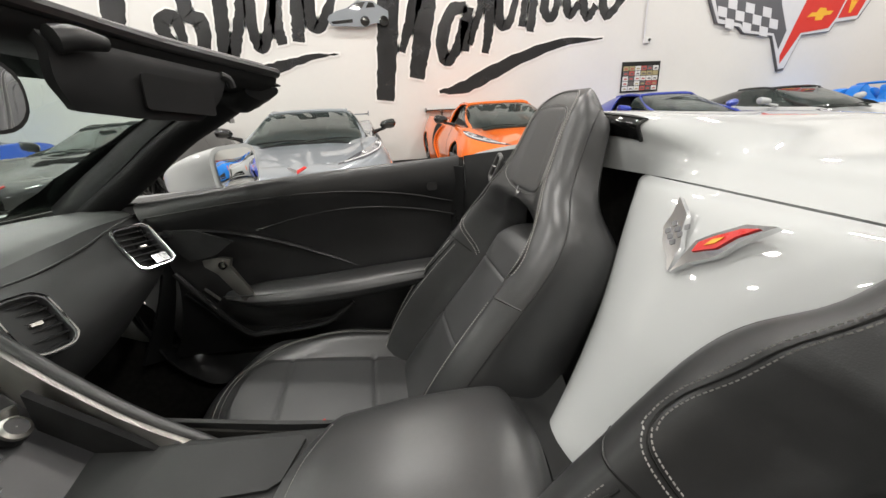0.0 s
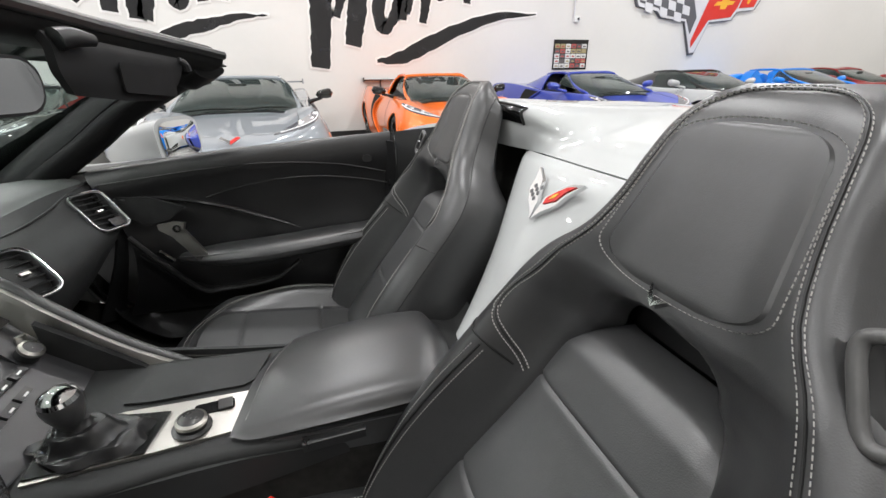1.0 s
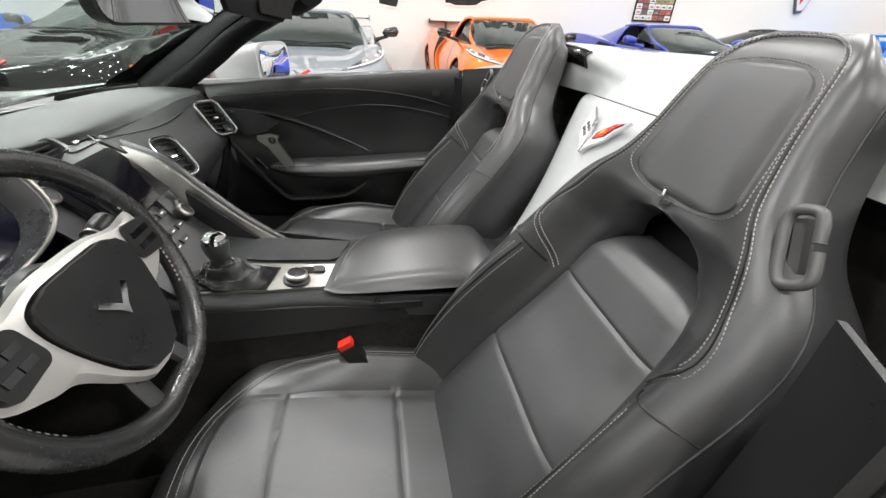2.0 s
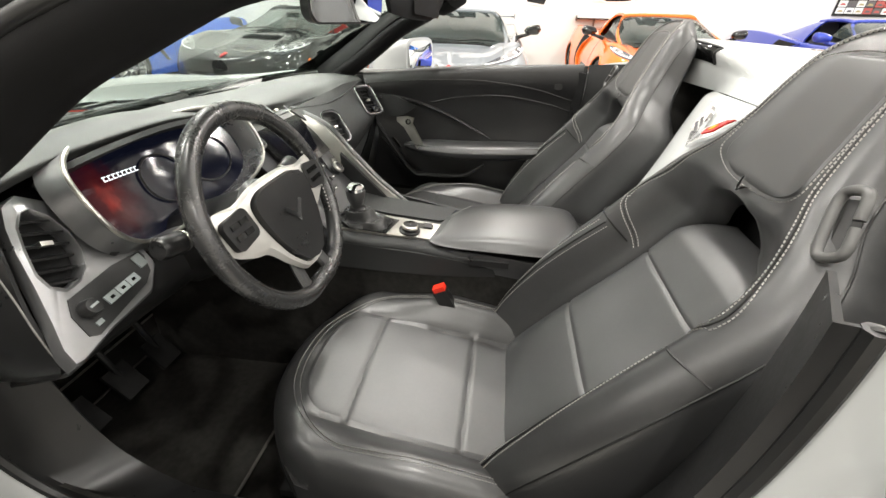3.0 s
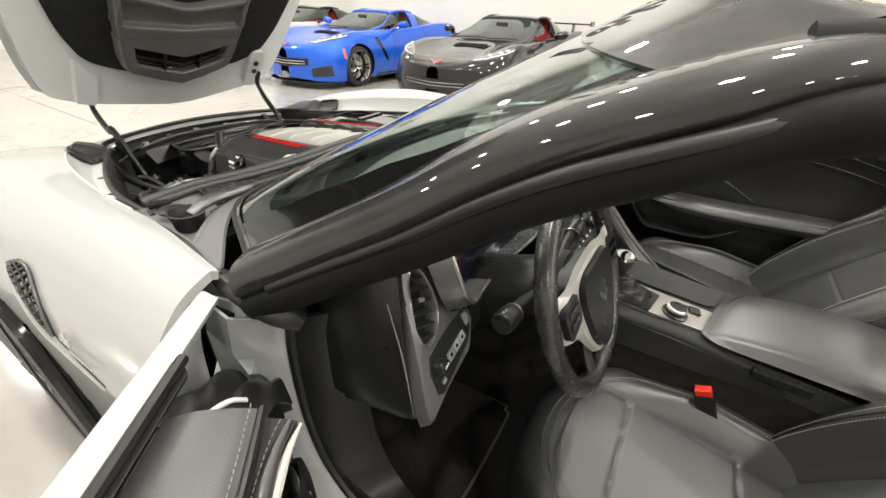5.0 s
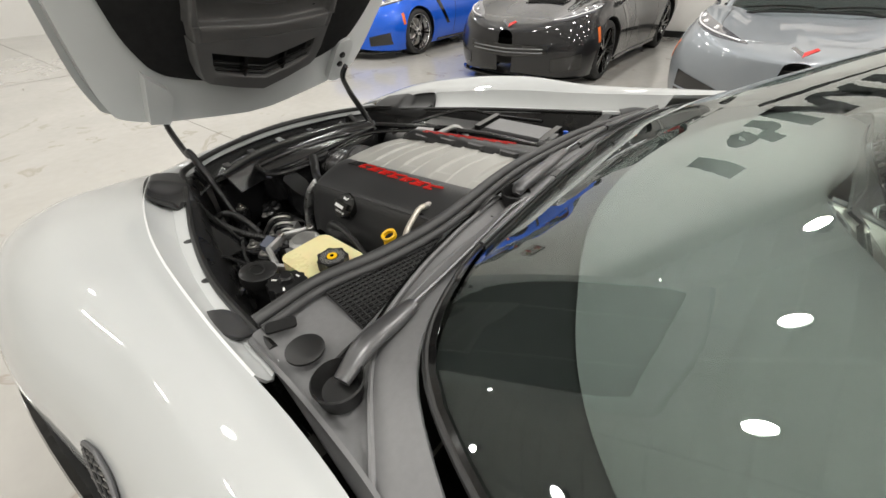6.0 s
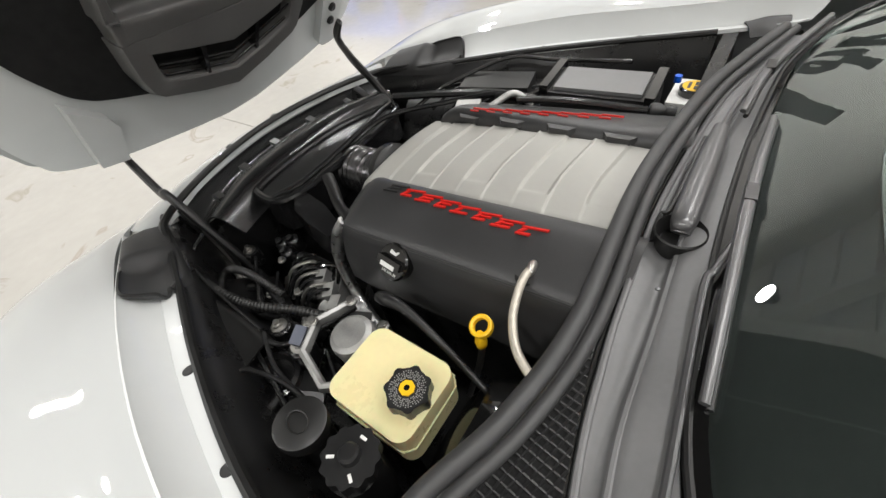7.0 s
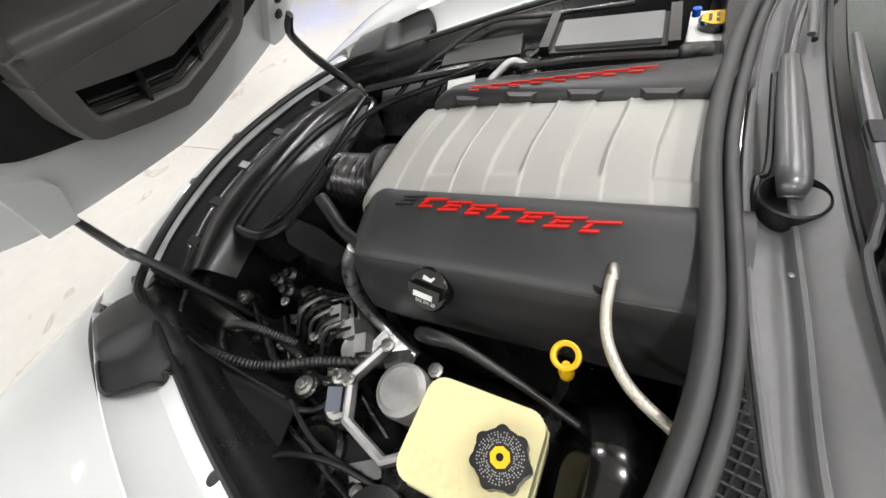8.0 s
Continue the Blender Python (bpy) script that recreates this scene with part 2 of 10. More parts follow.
def hall_floor_material():
    m = mat("polished_concrete", (0.40, 0.387, 0.36), 0.16, var=0.10, scale=0.9, spec=0.5, coat=0.35)
    nt = m.node_tree
    b = nt.nodes["Principled BSDF"]
    co = nt.nodes.new("ShaderNodeTexCoord")
    crack = nt.nodes.new("ShaderNodeTexNoise")
    crack.inputs["Scale"].default_value, crack.inputs["Detail"].default_value, crack.inputs["Distortion"].default_value = 2.2, 9, 1.4
    nt.links.new(co.outputs["Object"], crack.inputs["Vector"])
    ramp = nt.nodes.new("ShaderNodeValToRGB")
    ramp.color_ramp.elements[0].position, ramp.color_ramp.elements[1].position = 0.62, 0.66
    ramp.color_ramp.elements[0].color, ramp.color_ramp.elements[1].color = (1, 1, 1, 1), (0.72, 0.66, 0.60, 1)
    e = ramp.color_ramp.elements.new(0.70)
    e.color = (1, 1, 1, 1)
    nt.links.new(crack.outputs["Fac"], ramp.inputs["Fac"])
    was = b.inputs["Base Color"].links[0].from_socket
    mul = nt.nodes.new("ShaderNodeMix")
    mul.data_type, mul.blend_type = "RGBA", "MULTIPLY"
    mul.inputs["Factor"].default_value = 0.8
    nt.links.new(was, mul.inputs["A"]), nt.links.new(ramp.outputs["Color"], mul.inputs["B"])
    nt.links.new(mul.outputs["Result"], b.inputs["Base Color"])
    return m


CONCRETE = hall_floor_material()
WALLPAINT = mat("wall_paint", (0.655, 0.642, 0.614), 0.62, var=0.03, scale=0.8, bump=0.15, bscale=300)
CEILPAINT = mat("ceiling_deck", (0.76, 0.76, 0.75), 0.7, var=0.08, scale=1.0)
VINYL = mat("black_vinyl_letters", (0.012, 0.012, 0.013), 0.22, var=0.25, scale=3, bump=0.5, bscale=14)
VINYLEDGE = mat("letter_border", (0.78, 0.77, 0.74), 0.4, var=0.02)
LAMPLENS = mat("lamp_lens", (1.0, 0.97, 0.92), 0.4, glow=18.0, var=0.0)
LAMPBODY = mat("lamp_housing", (0.25, 0.25, 0.26), 0.4, metal=0.6)

# ---- the hall ----
WALL_Y = 8.6
X0, X1, Y0 = -14.0, 27.0, -9.0
ROOF_Z = 6.6

floor = part("floor", box(X1 - X0 + 0.6, WALL_Y - Y0 + 0.6, 0.3, Matrix.Translation(((X0 + X1) / 2, (WALL_Y + Y0) / 2, -0.15))), CONCRETE)
tagged(floor, "polished pale concrete floor with fine cracks and stains", "floor", kind="structure")
joint = bmesh.new()
for x in (-7.6, 4.6, 10.6):
    box(0.003, WALL_Y - Y0, 0.004, Matrix.Translation((x, (WALL_Y + Y0) / 2, 0.0015)), into=joint)
for y in (-5.2, 0.75):
    box(X1 - X0, 0.003, 0.004, Matrix.Translation(((X0 + X1) / 2, y, 0.0015)), into=joint)
tagged(part("floor_joint", joint, mat("joint_filler", (0.24, 0.23, 0.21), 0.8)), "thin dark sawn joints in the concrete floor", "joint", kind="structure")
for nm, sx, sy, cx, cy in (("wall_north", X1 - X0 + 0.6, 0.3, (X0 + X1) / 2, WALL_Y + 0.15), ("wall_south", X1 - X0 + 0.6, 0.3, (X0 + X1) / 2, Y0 - 0.15),
                           ("wall_west", 0.3, WALL_Y - Y0, X0 - 0.15, (WALL_Y + Y0) / 2), ("wall_east", 0.3, WALL_Y - Y0, X1 + 0.15, (WALL_Y + Y0) / 2)):
    w = part(nm, box(sx, sy, ROOF_Z, Matrix.Translation((cx, cy, ROOF_Z / 2))), WALLPAINT)
    tagged(w, "plain white painted warehouse wall", "wall", kind="structure")
deck = box(X1 - X0 + 0.6, WALL_Y - Y0 + 0.6, 0.2, Matrix.Translation(((X0 + X1) / 2, (WALL_Y + Y0) / 2, ROOF_Z + 0.1)))
for k in range(51):
    box(0.12, WALL_Y - Y0, 0.10, Matrix.Translation((X0 + 0.4 + k * 0.8, (WALL_Y + Y0) / 2, ROOF_Z - 0.05)), into=deck)
for y in (-6.0, -2.0, 2.0, 6.0):
    box(X1 - X0, 0.14, 0.4, Matrix.Translation(((X0 + X1) / 2, y, ROOF_Z - 0.3)), into=deck)
tagged(part("ceiling", deck, CEILPAINT), "white painted ribbed metal ceiling with deep beams", "ceiling", kind="structure")
skirt = part("baseboard", box(X1 - X0, 0.02, 0.11, Matrix.Translation(((X0 + X1) / 2, WALL_Y - 0.01, 0.055)), 0.004), RUBBER)
tagged(skirt, "black rubber baseboard along the white wall", "baseboard", kind="structure")

first = None
for x, y in LAMPS:
    if first is None:
        first = thing("ceiling_lamp", "round high-bay lamp with a glowing white lens", "lamp", pose(x, y, LAMP_Z), "ceiling lamps")
        part("housing", lathe([(0.05, 0.28), (0.12, 0.26), (0.16, 0.10), (0.24, 0.06), (0.26, 0.012), (0.24, 0.012)]), LAMPBODY, first)
        part("lens", lathe([(0.225, 0.012), (0.22, 0.004), (0.02, 0.003)]), LAMPLENS, first)
        part("stem", tube([(0, 0, 0.27), (0, 0, 0.58)], 0.012), LAMPBODY, first)
    else:
        copy_thing(first, pose(x, y, LAMP_Z))
    light = bpy.data.lights.new("lamp_light", "AREA")
    light.shape, light.size, light.energy, light.color = "DISK", 0.44, LAMP_WATTS, (1.0, 0.975, 0.935)
    new("lamp_light", light).matrix_basis = pose(x, y, LAMP_Z - 0.01)

# wall lettering: black ragged brush strokes with a pale border
GRAPH = WALL_Y - 0.012


def stroke(pts, widths, name_parent, rag=0.03, seed=1, n=26):
    mid = cr([(x, 0, z) for x, z in pts], n)
    ws = [v.x for v in cr([(w, 0, 0) for w in widths], n)]
    for grow, y, m, nm in ((0.035, GRAPH + 0.006, VINYLEDGE, "border"), (0.0, GRAPH, VINYL, "stroke")):
        left, right = [], []
        r2 = random.Random(seed)
        for i, p in enumerate(mid):
            t = (mid[min(i + 1, n - 1)] - mid[max(i - 1, 0)]).normalized()
            s = Vector((t.z, 0, -t.x))
            a, b = (r2.uniform(-rag, rag) for _ in range(2))
            end = grow if i in (0, n - 1) else 0
            q = p + t * (end if i else -end)
            left.append((q.x - s.x * (ws[i] / 2 + a + grow), q.z - s.z * (ws[i] / 2 + a + grow)))
            right.append((q.x + s.x * (ws[i] / 2 + b + grow), q.z + s.z * (ws[i] / 2 + b + grow)))
        bm = bmesh.new()
        va = [bm.verts.new((x, y, z)) for x, z in left]
        vb = [bm.verts.new((x, y, z)) for x, z in right]
        for i in range(n - 1):
            bm.faces.new((va[i], vb[i], vb[i + 1], va[i + 1]))
        thick(bm, 0.004)
        part(nm, bm, m, name_parent)


script = thing("wall_lettering", "large black brush-script lettering with pale borders on the wall", "sign", group="wall lettering")

S = 0.34
STROKES = [
    ([(-2.6, 3.9), (-2.68, 3.3), (-2.84, 2.6)], [0.42, 0.40, 0.38]),
    ([(-1.75, 2.45), (-1.95, 2.72), (-1.95, 2.95), (-1.72, 2.98), (-1.66, 2.5)], [0.16, 0.24, 0.26, 0.22, 0.17]),
    ([(-1.5, 3.5), (-1.5, 3.05), (-1.28, 2.9), (-1.36, 2.3)], [0.25, 0.26, 0.27, 0.25]),
    ([(-0.85, 3.5), (-0.94, 2.76), (-1.0, 2.2)], [0.26, 0.25, 0.22]),
    ([(-0.45, 3.6), (-0.6, 2.95), (-0.88, 2.2)], [0.16, 0.2, 0.24]),
    ([(-0.34, 3.6), (-0.39, 2.85), (-0.3, 2.45), (-0.12, 2.7), (0.05, 3.3)], [0.2, 0.22, 0.2, 0.2, 0.16]),
    ([(0.18, 3.7), (0.07, 2.9), (0.12, 2.5)], [0.22, 0.24, 0.2]),
    ([(0.55, 3.8), (0.48, 3.0), (0.42, 2.54)], [0.26, 0.26, 0.23]),
    ([(0.74, 3.8), (0.72, 2.95), (0.84, 2.78), (1.08, 3.1), (1.3, 3.6)], [0.24, 0.24, 0.22, 0.18, 0.15]),
    ([(2.34, 3.9), (2.17, 2.5), (2.02, 1.38)], [0.46, 0.42, 0.36]),
    ([(3.0, 3.8), (2.75, 3.1), (2.45, 2.3)], [0.26, 0.24, 0.14]),
    ([(3.15, 3.9), (2.9, 2.6), (2.72, 1.79)], [0.42, 0.38, 0.33]),
    ([(3.85, 3.12), (3.52, 3.02), (3.3, 2.5), (3.38, 2.12), (3.62, 2.35), (3.8, 2.85)], [0.2, 0.24, 0.26, 0.24, 0.2, 0.2]),
    ([(3.9, 3.1), (3.82, 2.7), (3.78, 2.28)], [0.22, 0.22, 0.18]),
    ([(4.25, 3.6), (4.12, 3.0), (3.9, 2.4)], [0.16, 0.15, 0.12]),
    ([(4.4, 3.5), (4.34, 2.8), (4.24, 2.23)], [0.24, 0.22, 0.16]),
    ([(4.57, 3.6), (4.55, 2.95), (4.64, 2.74), (4.82, 2.9), (4.95, 3.4)], [0.2, 0.22, 0.2, 0.17, 0.14]),
    ([(5.2, 3.7), (5.05, 2.72)], [0.17, 0.15]),
    ([(5.38, 3.7), (5.24, 2.62)], [0.2, 0.17]),
    ([(5.6, 3.6), (5.55, 3.05), (5.66, 2.88), (5.8, 3.0), (5.86, 3.5)], [0.17, 0.19, 0.18, 0.17, 0.15]),
    ([(6.06, 3.6), (6.06, 3.1), (6.16, 2.93), (6.34, 3.15)], [0.17, 0.2, 0.18, 0.15]),
    ([(6.42, 3.6), (6.46, 3.05), (6.56, 2.88), (6.74, 3.1)], [0.16, 0.18, 0.17, 0.15]),
    ([(6.85, 3.6), (6.92, 3.05), (7.04, 2.9), (7.26, 3.12), (7.6, 3.5)], [0.18, 0.2, 0.18, 0.16, 0.12]),
    ([(-0.85, 1.85), (-0.4, 2.0), (0.1, 2.14), (0.6, 2.25), (1.17, 2.31)], [0.16, 0.2, 0.19, 0.11, 0.02]),
    ([(3.2, 1.5), (3.7, 1.56), (4.3, 1.8), (5.04, 2.12), (6.0, 2.38), (6.95, 2.45)], [0.05, 0.24, 0.28, 0.24, 0.16, 0.02]),
]
for k, (pts, ws) in enumerate(STROKES):
    stroke(pts, ws, script, rag=0.016, seed=k + 3)


def flat(poly, y, material, name, parent, label="", t=0.006):
    """A flat plate on the north wall, poly in x and z."""
    return part(name, prism([(x, z) for x, z in poly], t, Matrix(((1, 0, 0, 0), (0, 0, -1, y), (0, 1, 0, 0), (0, 0, 0, 1))), 0.002, 1), material, parent, label)


badge = thing("wall_emblem", "crossed-flags wall emblem with chequered and red halves", "sign")
SIGNGREY = mat("sign_grey", (0.09, 0.09, 0.10), 0.4, var=0.05)
SIGNSILVER = mat("sign_silver", (0.62, 0.62, 0.64), 0.4, var=0.03)
SIGNRED = mat("sign_red", (0.62, 0.03, 0.02), 0.35, var=0.05)
SIGNGOLD = mat("sign_gold", (0.80, 0.42, 0.03), 0.35, var=0.05)
outer = [(9.3, 3.5), (9.74, 2.69), (10.35, 2.6), (10.51, 2.46), (11.33, 2.38), (11.7, 1.6), (11.86, 1.62), (12.17, 2.38), (12.96, 2.45), (13.09, 2.65), (13.72, 2.72), (14.2, 3.5)]
flat(outer, WALL_Y, SIGNGREY, "backing", badge, t=0.054)
silver = [(11.75 + (x - 11.75) * 0.975, 2.75 + (z - 2.75) * 0.95) for x, z in outer]
flat(silver, WALL_Y - 0.058, SIGNSILVER, "border", badge)
flat([(9.5, 3.45), (9.80, 2.78), (10.40, 2.67), (10.56, 2.53), (11.36, 2.45), (11.58, 2.1), (11.70, 2.5), (11.42, 3.05), (11.3, 3.45)], WALL_Y - 0.064, SIGNGREY, "dark_field", badge)
for i in range(7):
    for j in range(4):
        if (i + j) % 2:
            x, z = 9.72 + i * 0.24, 3.24 - j * 0.2 - i * 0.045
            if z > 2.56 and x < 11.2 and x > 9.6 + (3.2 - z) * 0.35:
                flat([(x, z), (x + 0.24, z - 0.045), (x + 0.27, z - 0.245), (x + 0.03, z - 0.2)], WALL_Y - 0.069, SIGNSILVER, "chequer", badge)
flat([(11.70, 1.78), (12.12, 2.44), (12.88, 2.53), (13.05, 2.76), (13.3, 3.45), (12.2, 3.45), (12.04, 2.99), (11.92, 2.67), (11.66, 1.95)], WALL_Y - 0.066, SIGNRED, "red_field", badge)
flat([(13.10, 2.74), (13.64, 2.79), (13.95, 3.45), (13.36, 3.45)], WALL_Y - 0.066, SIGNRED, "red_tip", badge)
flat([(12.19, 2.77), (12.30, 2.87), (12.43, 2.87), (12.51, 2.97), (12.68, 2.96), (12.72, 2.9), (12.92, 2.9), (12.84, 2.82), (12.67, 2.80), (12.62, 2.71), (12.43, 2.70), (12.43, 2.79)], WALL_Y - 0.071, SIGNGOLD, "gold_shape", badge)
flat([(13.36, 2.85), (13.42, 2.85), (13.60, 3.2), (13.5, 3.06), (13.5, 3.25), (13.44, 3.08), (13.36, 3.2)], WALL_Y - 0.071, SIGNGOLD, "gold_shape", badge)


def poster(x, z, w, h, seed):
    p = thing("car_poster", "dark framed poster with a grid of small car pictures", "poster", group="car posters")
    flat([(x, z), (x + w, z), (x + w, z + h), (x, z + h)], WALL_Y, GLOSS, "frame", p, t=0.02)
    rng = random.Random(seed)
    cols = [mat("poster_" + n, c, 0.4, var=0.25, scale=40) for n, c in (("pale", (0.62, 0.62, 0.6)), ("dark", (0.10, 0.09, 0.09)), ("red", (0.38, 0.08, 0.07)), ("olive", (0.32, 0.27, 0.14)))]
    for i in range(6):
        for j in range(5):
            cx, cz = x + 0.03 + (w - 0.06) * i / 6, z + 0.04 + (h - 0.12) * j / 5
            cw, ch = (w - 0.06) / 6 - 0.012, (h - 0.12) / 5 - 0.012
            flat([(cx, cz), (cx + cw, cz), (cx + cw, cz + ch), (cx, cz + ch)], WALL_Y - 0.023, rng.choice(cols[:1] * 3 + cols[1:]), "picture", p, t=0.003)
            flat([(cx + cw * 0.15, cz + ch * 0.25), (cx + cw * 0.85, cz + ch * 0.25), (cx + cw * 0.75, cz + ch * 0.55), (cx + cw * 0.35, cz + ch * 0.62)], WALL_Y - 0.025, rng.choice(cols[1:]), "picture_car", p, t=0.002)
    return p


poster(7.5, 1.29, 0.97, 0.66, 1)
poster(-9.2, 1.75, 1.0, 0.68, 2)
pipe = thing("wall_conduit", "grey metal conduit with a small white junction box", "conduit")
part("conduit", tube([(7.95, WALL_Y - 0.03, 4.6), (7.97, WALL_Y - 0.03, 2.44)], 0.018), SIGNSILVER, pipe)
part("junction_box", box(0.15, 0.06, 0.13, Matrix.Translation((8.05, WALL_Y - 0.03, 2.39)), 0.008), PRINT, pipe)
part("lens", lathe([(0.03, 0), (0.03, 0.02), (0.015, 0.03)], facing((8.08, WALL_Y - 0.06, 2.39), (0, -1, 0))), GLOSS, pipe)

# ---- parked cars along the wall ----
TYRE = mat("tyre_rubber", (0.018, 0.018, 0.018), 0.7, var=0.2, scale=20)
CARGLASS = mat("car_glass", (0.16, 0.20, 0.19), 0.0, var=0.0, through_light=0.9, ior=1.45, rvar=0.0)
LAMPCLEAR = mat("headlamp_glass", (0.10, 0.10, 0.11), 0.05, var=0.1, coat=1.0)
LAMPLED = mat("headlamp_strip", (0.8, 0.8, 0.82), 0.2, var=0.05)


def paint(name, col, metal=0.15):
    return mat(name, col, 0.42, metal=metal, var=0.04, scale=2, coat=1.0, rvar=0.03, spec=0.2)


# stations: distance behind the nose, half width, bonnet height, crest place and height, shoulder place and height, waist height, sill height
MID = [(0.00, 0.90, 0.600, 0.70, 0.585, 0.86, 0.56, 0.42, 0.15), (0.15, 0.93, 0.650, 0.72, 0.655, 0.88, 0.61, 0.45, 0.13), (0.45, 0.955, 0.715, 0.74, 0.765, 0.89, 0.72, 0.52, 0.12),
       (0.90, 0.965, 0.785, 0.75, 0.865, 0.88, 0.83, 0.58, 0.13), (1.25, 0.960, 0.850, 0.76, 0.880, 0.88, 0.84, 0.60, 0.14), (1.70, 0.945, 0.880, 0.78, 0.890, 0.89, 0.85, 0.60, 0.14),
       (2.30, 0.945, 0.900, 0.80, 0.905, 0.89, 0.87, 0.60, 0.14), (2.90, 0.965, 0.940, 0.80, 0.965, 0.89, 0.92, 0.62, 0.14), (3.50, 0.985, 0.985, 0.80, 1.02, 0.89, 0.97, 0.66, 0.16),
       (4.10, 0.975, 1.00, 0.80, 1.03, 0.89, 0.97, 0.66, 0.20), (4.50, 0.93, 1.00, 0.80, 1.0, 0.89, 0.94, 0.62, 0.30), (4.63, 0.88, 0.97, 0.80, 0.96, 0.89, 0.88, 0.60, 0.38)]
LONG = [(0.00, 0.88, 0.620, 0.66, 0.60, 0.86, 0.565, 0.42, 0.17), (0.15, 0.91, 0.680, 0.70, 0.68, 0.88, 0.63, 0.46, 0.14), (0.45, 0.93, 0.745, 0.73, 0.79, 0.89, 0.745, 0.52, 0.12),
        (0.92, 0.938, 0.815, 0.76, 0.885, 0.89, 0.84, 0.58, 0.13), (1.35, 0.925, 0.875, 0.76, 0.895, 0.89, 0.84, 0.60, 0.14), (1.70, 0.905, 0.910, 0.78, 0.905, 0.89, 0.845, 0.60, 0.14),
        (2.30, 0.895, 0.930, 0.80, 0.915, 0.89, 0.86, 0.60, 0.14), (2.90, 0.925, 0.955, 0.80, 0.965, 0.89, 0.91, 0.62, 0.14), (3.50, 0.938, 0.99, 0.80, 1.01, 0.89, 0.955, 0.65, 0.16),
        (4.10, 0.93, 1.0, 0.80, 1.02, 0.89, 0.95, 0.64, 0.22), (4.40, 0.88, 0.985, 0.80, 0.98, 0.89, 0.90, 0.60, 0.30), (4.50, 0.82, 0.95, 0.80, 0.93, 0.89, 0.85, 0.58, 0.40)]
MARKER = mat("marker_amber", (0.75, 0.16, 0.02), 0.3, coat=0.5)
LAMPINNER = mat("headlamp_reflector", (0.55, 0.55, 0.56), 0.25, metal=0.8, var=0.2, scale=30)


def wheel_meshes(car, cx, cy, r, width, rim_mat, spokes=10):
    side = 1 if cx > 0 else -1
    m = facing((cx, cy, r), (side, 0, 0))
    w = width / 2
    tyre = part("wheel", lathe([(r * 0.74, -w), (r * 0.93, -w), (r * 0.985, -w * 0.85), (r, -w * 0.6), (r, w * 0.6), (r * 0.985, w * 0.85), (r * 0.94, w * 0.97), (r * 0.84, w * 1.03), (r * 0.77, w)], m, 40, caps=False), TYRE, car)
    bm = lathe([(r * 0.77, w * 1.0), (r * 0.785, w * 1.03), (r * 0.76, w * 1.02), (r * 0.73, w * 0.9), (r * 0.71, w * 0.2)], m, 40, caps=False)
    for k in range(spokes):
        a = math.tau * (k // 2) / (spokes / 2) + (0.15 if k % 2 else -0.15)
        prism([(r * 0.10, -r * 0.05), (r * 0.42, -r * 0.030), (r * 0.745, -r * 0.045), (r * 0.745, r * 0.045), (r * 0.42, r * 0.030), (r * 0.10, r * 0.05)], 0.03, m @ Matrix.Rotation(a, 4, "Z") @ Matrix.Translation((0, 0, w * 0.60)) @ Matrix.Rotation(-0.10, 4, "Y"), 0.006, 1, bm)
    lathe([(0.02, w * 0.92), (r * 0.12, w * 0.90), (r * 0.18, w * 0.78), (r * 0.20, w * 0.5)], m, 20, bm)
    part("rim", bm, rim_mat, tyre)
    part("brake_disc", lathe([(r * 0.25, w * 0.1), (r * 0.60, w * 0.1), (r * 0.60, -w * 0.1)], m, 24), STEEL, tyre)
    part("brake_caliper", prism([(r * 0.42 * math.cos(a), r * 0.42 * math.sin(a)) for a in (2.3, 2.6, 2.9, 3.2)] + [(r * 0.66 * math.cos(a), r * 0.66 * math.sin(a)) for a in (3.2, 2.9, 2.6, 2.3)], 0.06, m @ Matrix.Translation((0, 0, w * 0.02)), 0.01, 1), GLOSS, tyre)


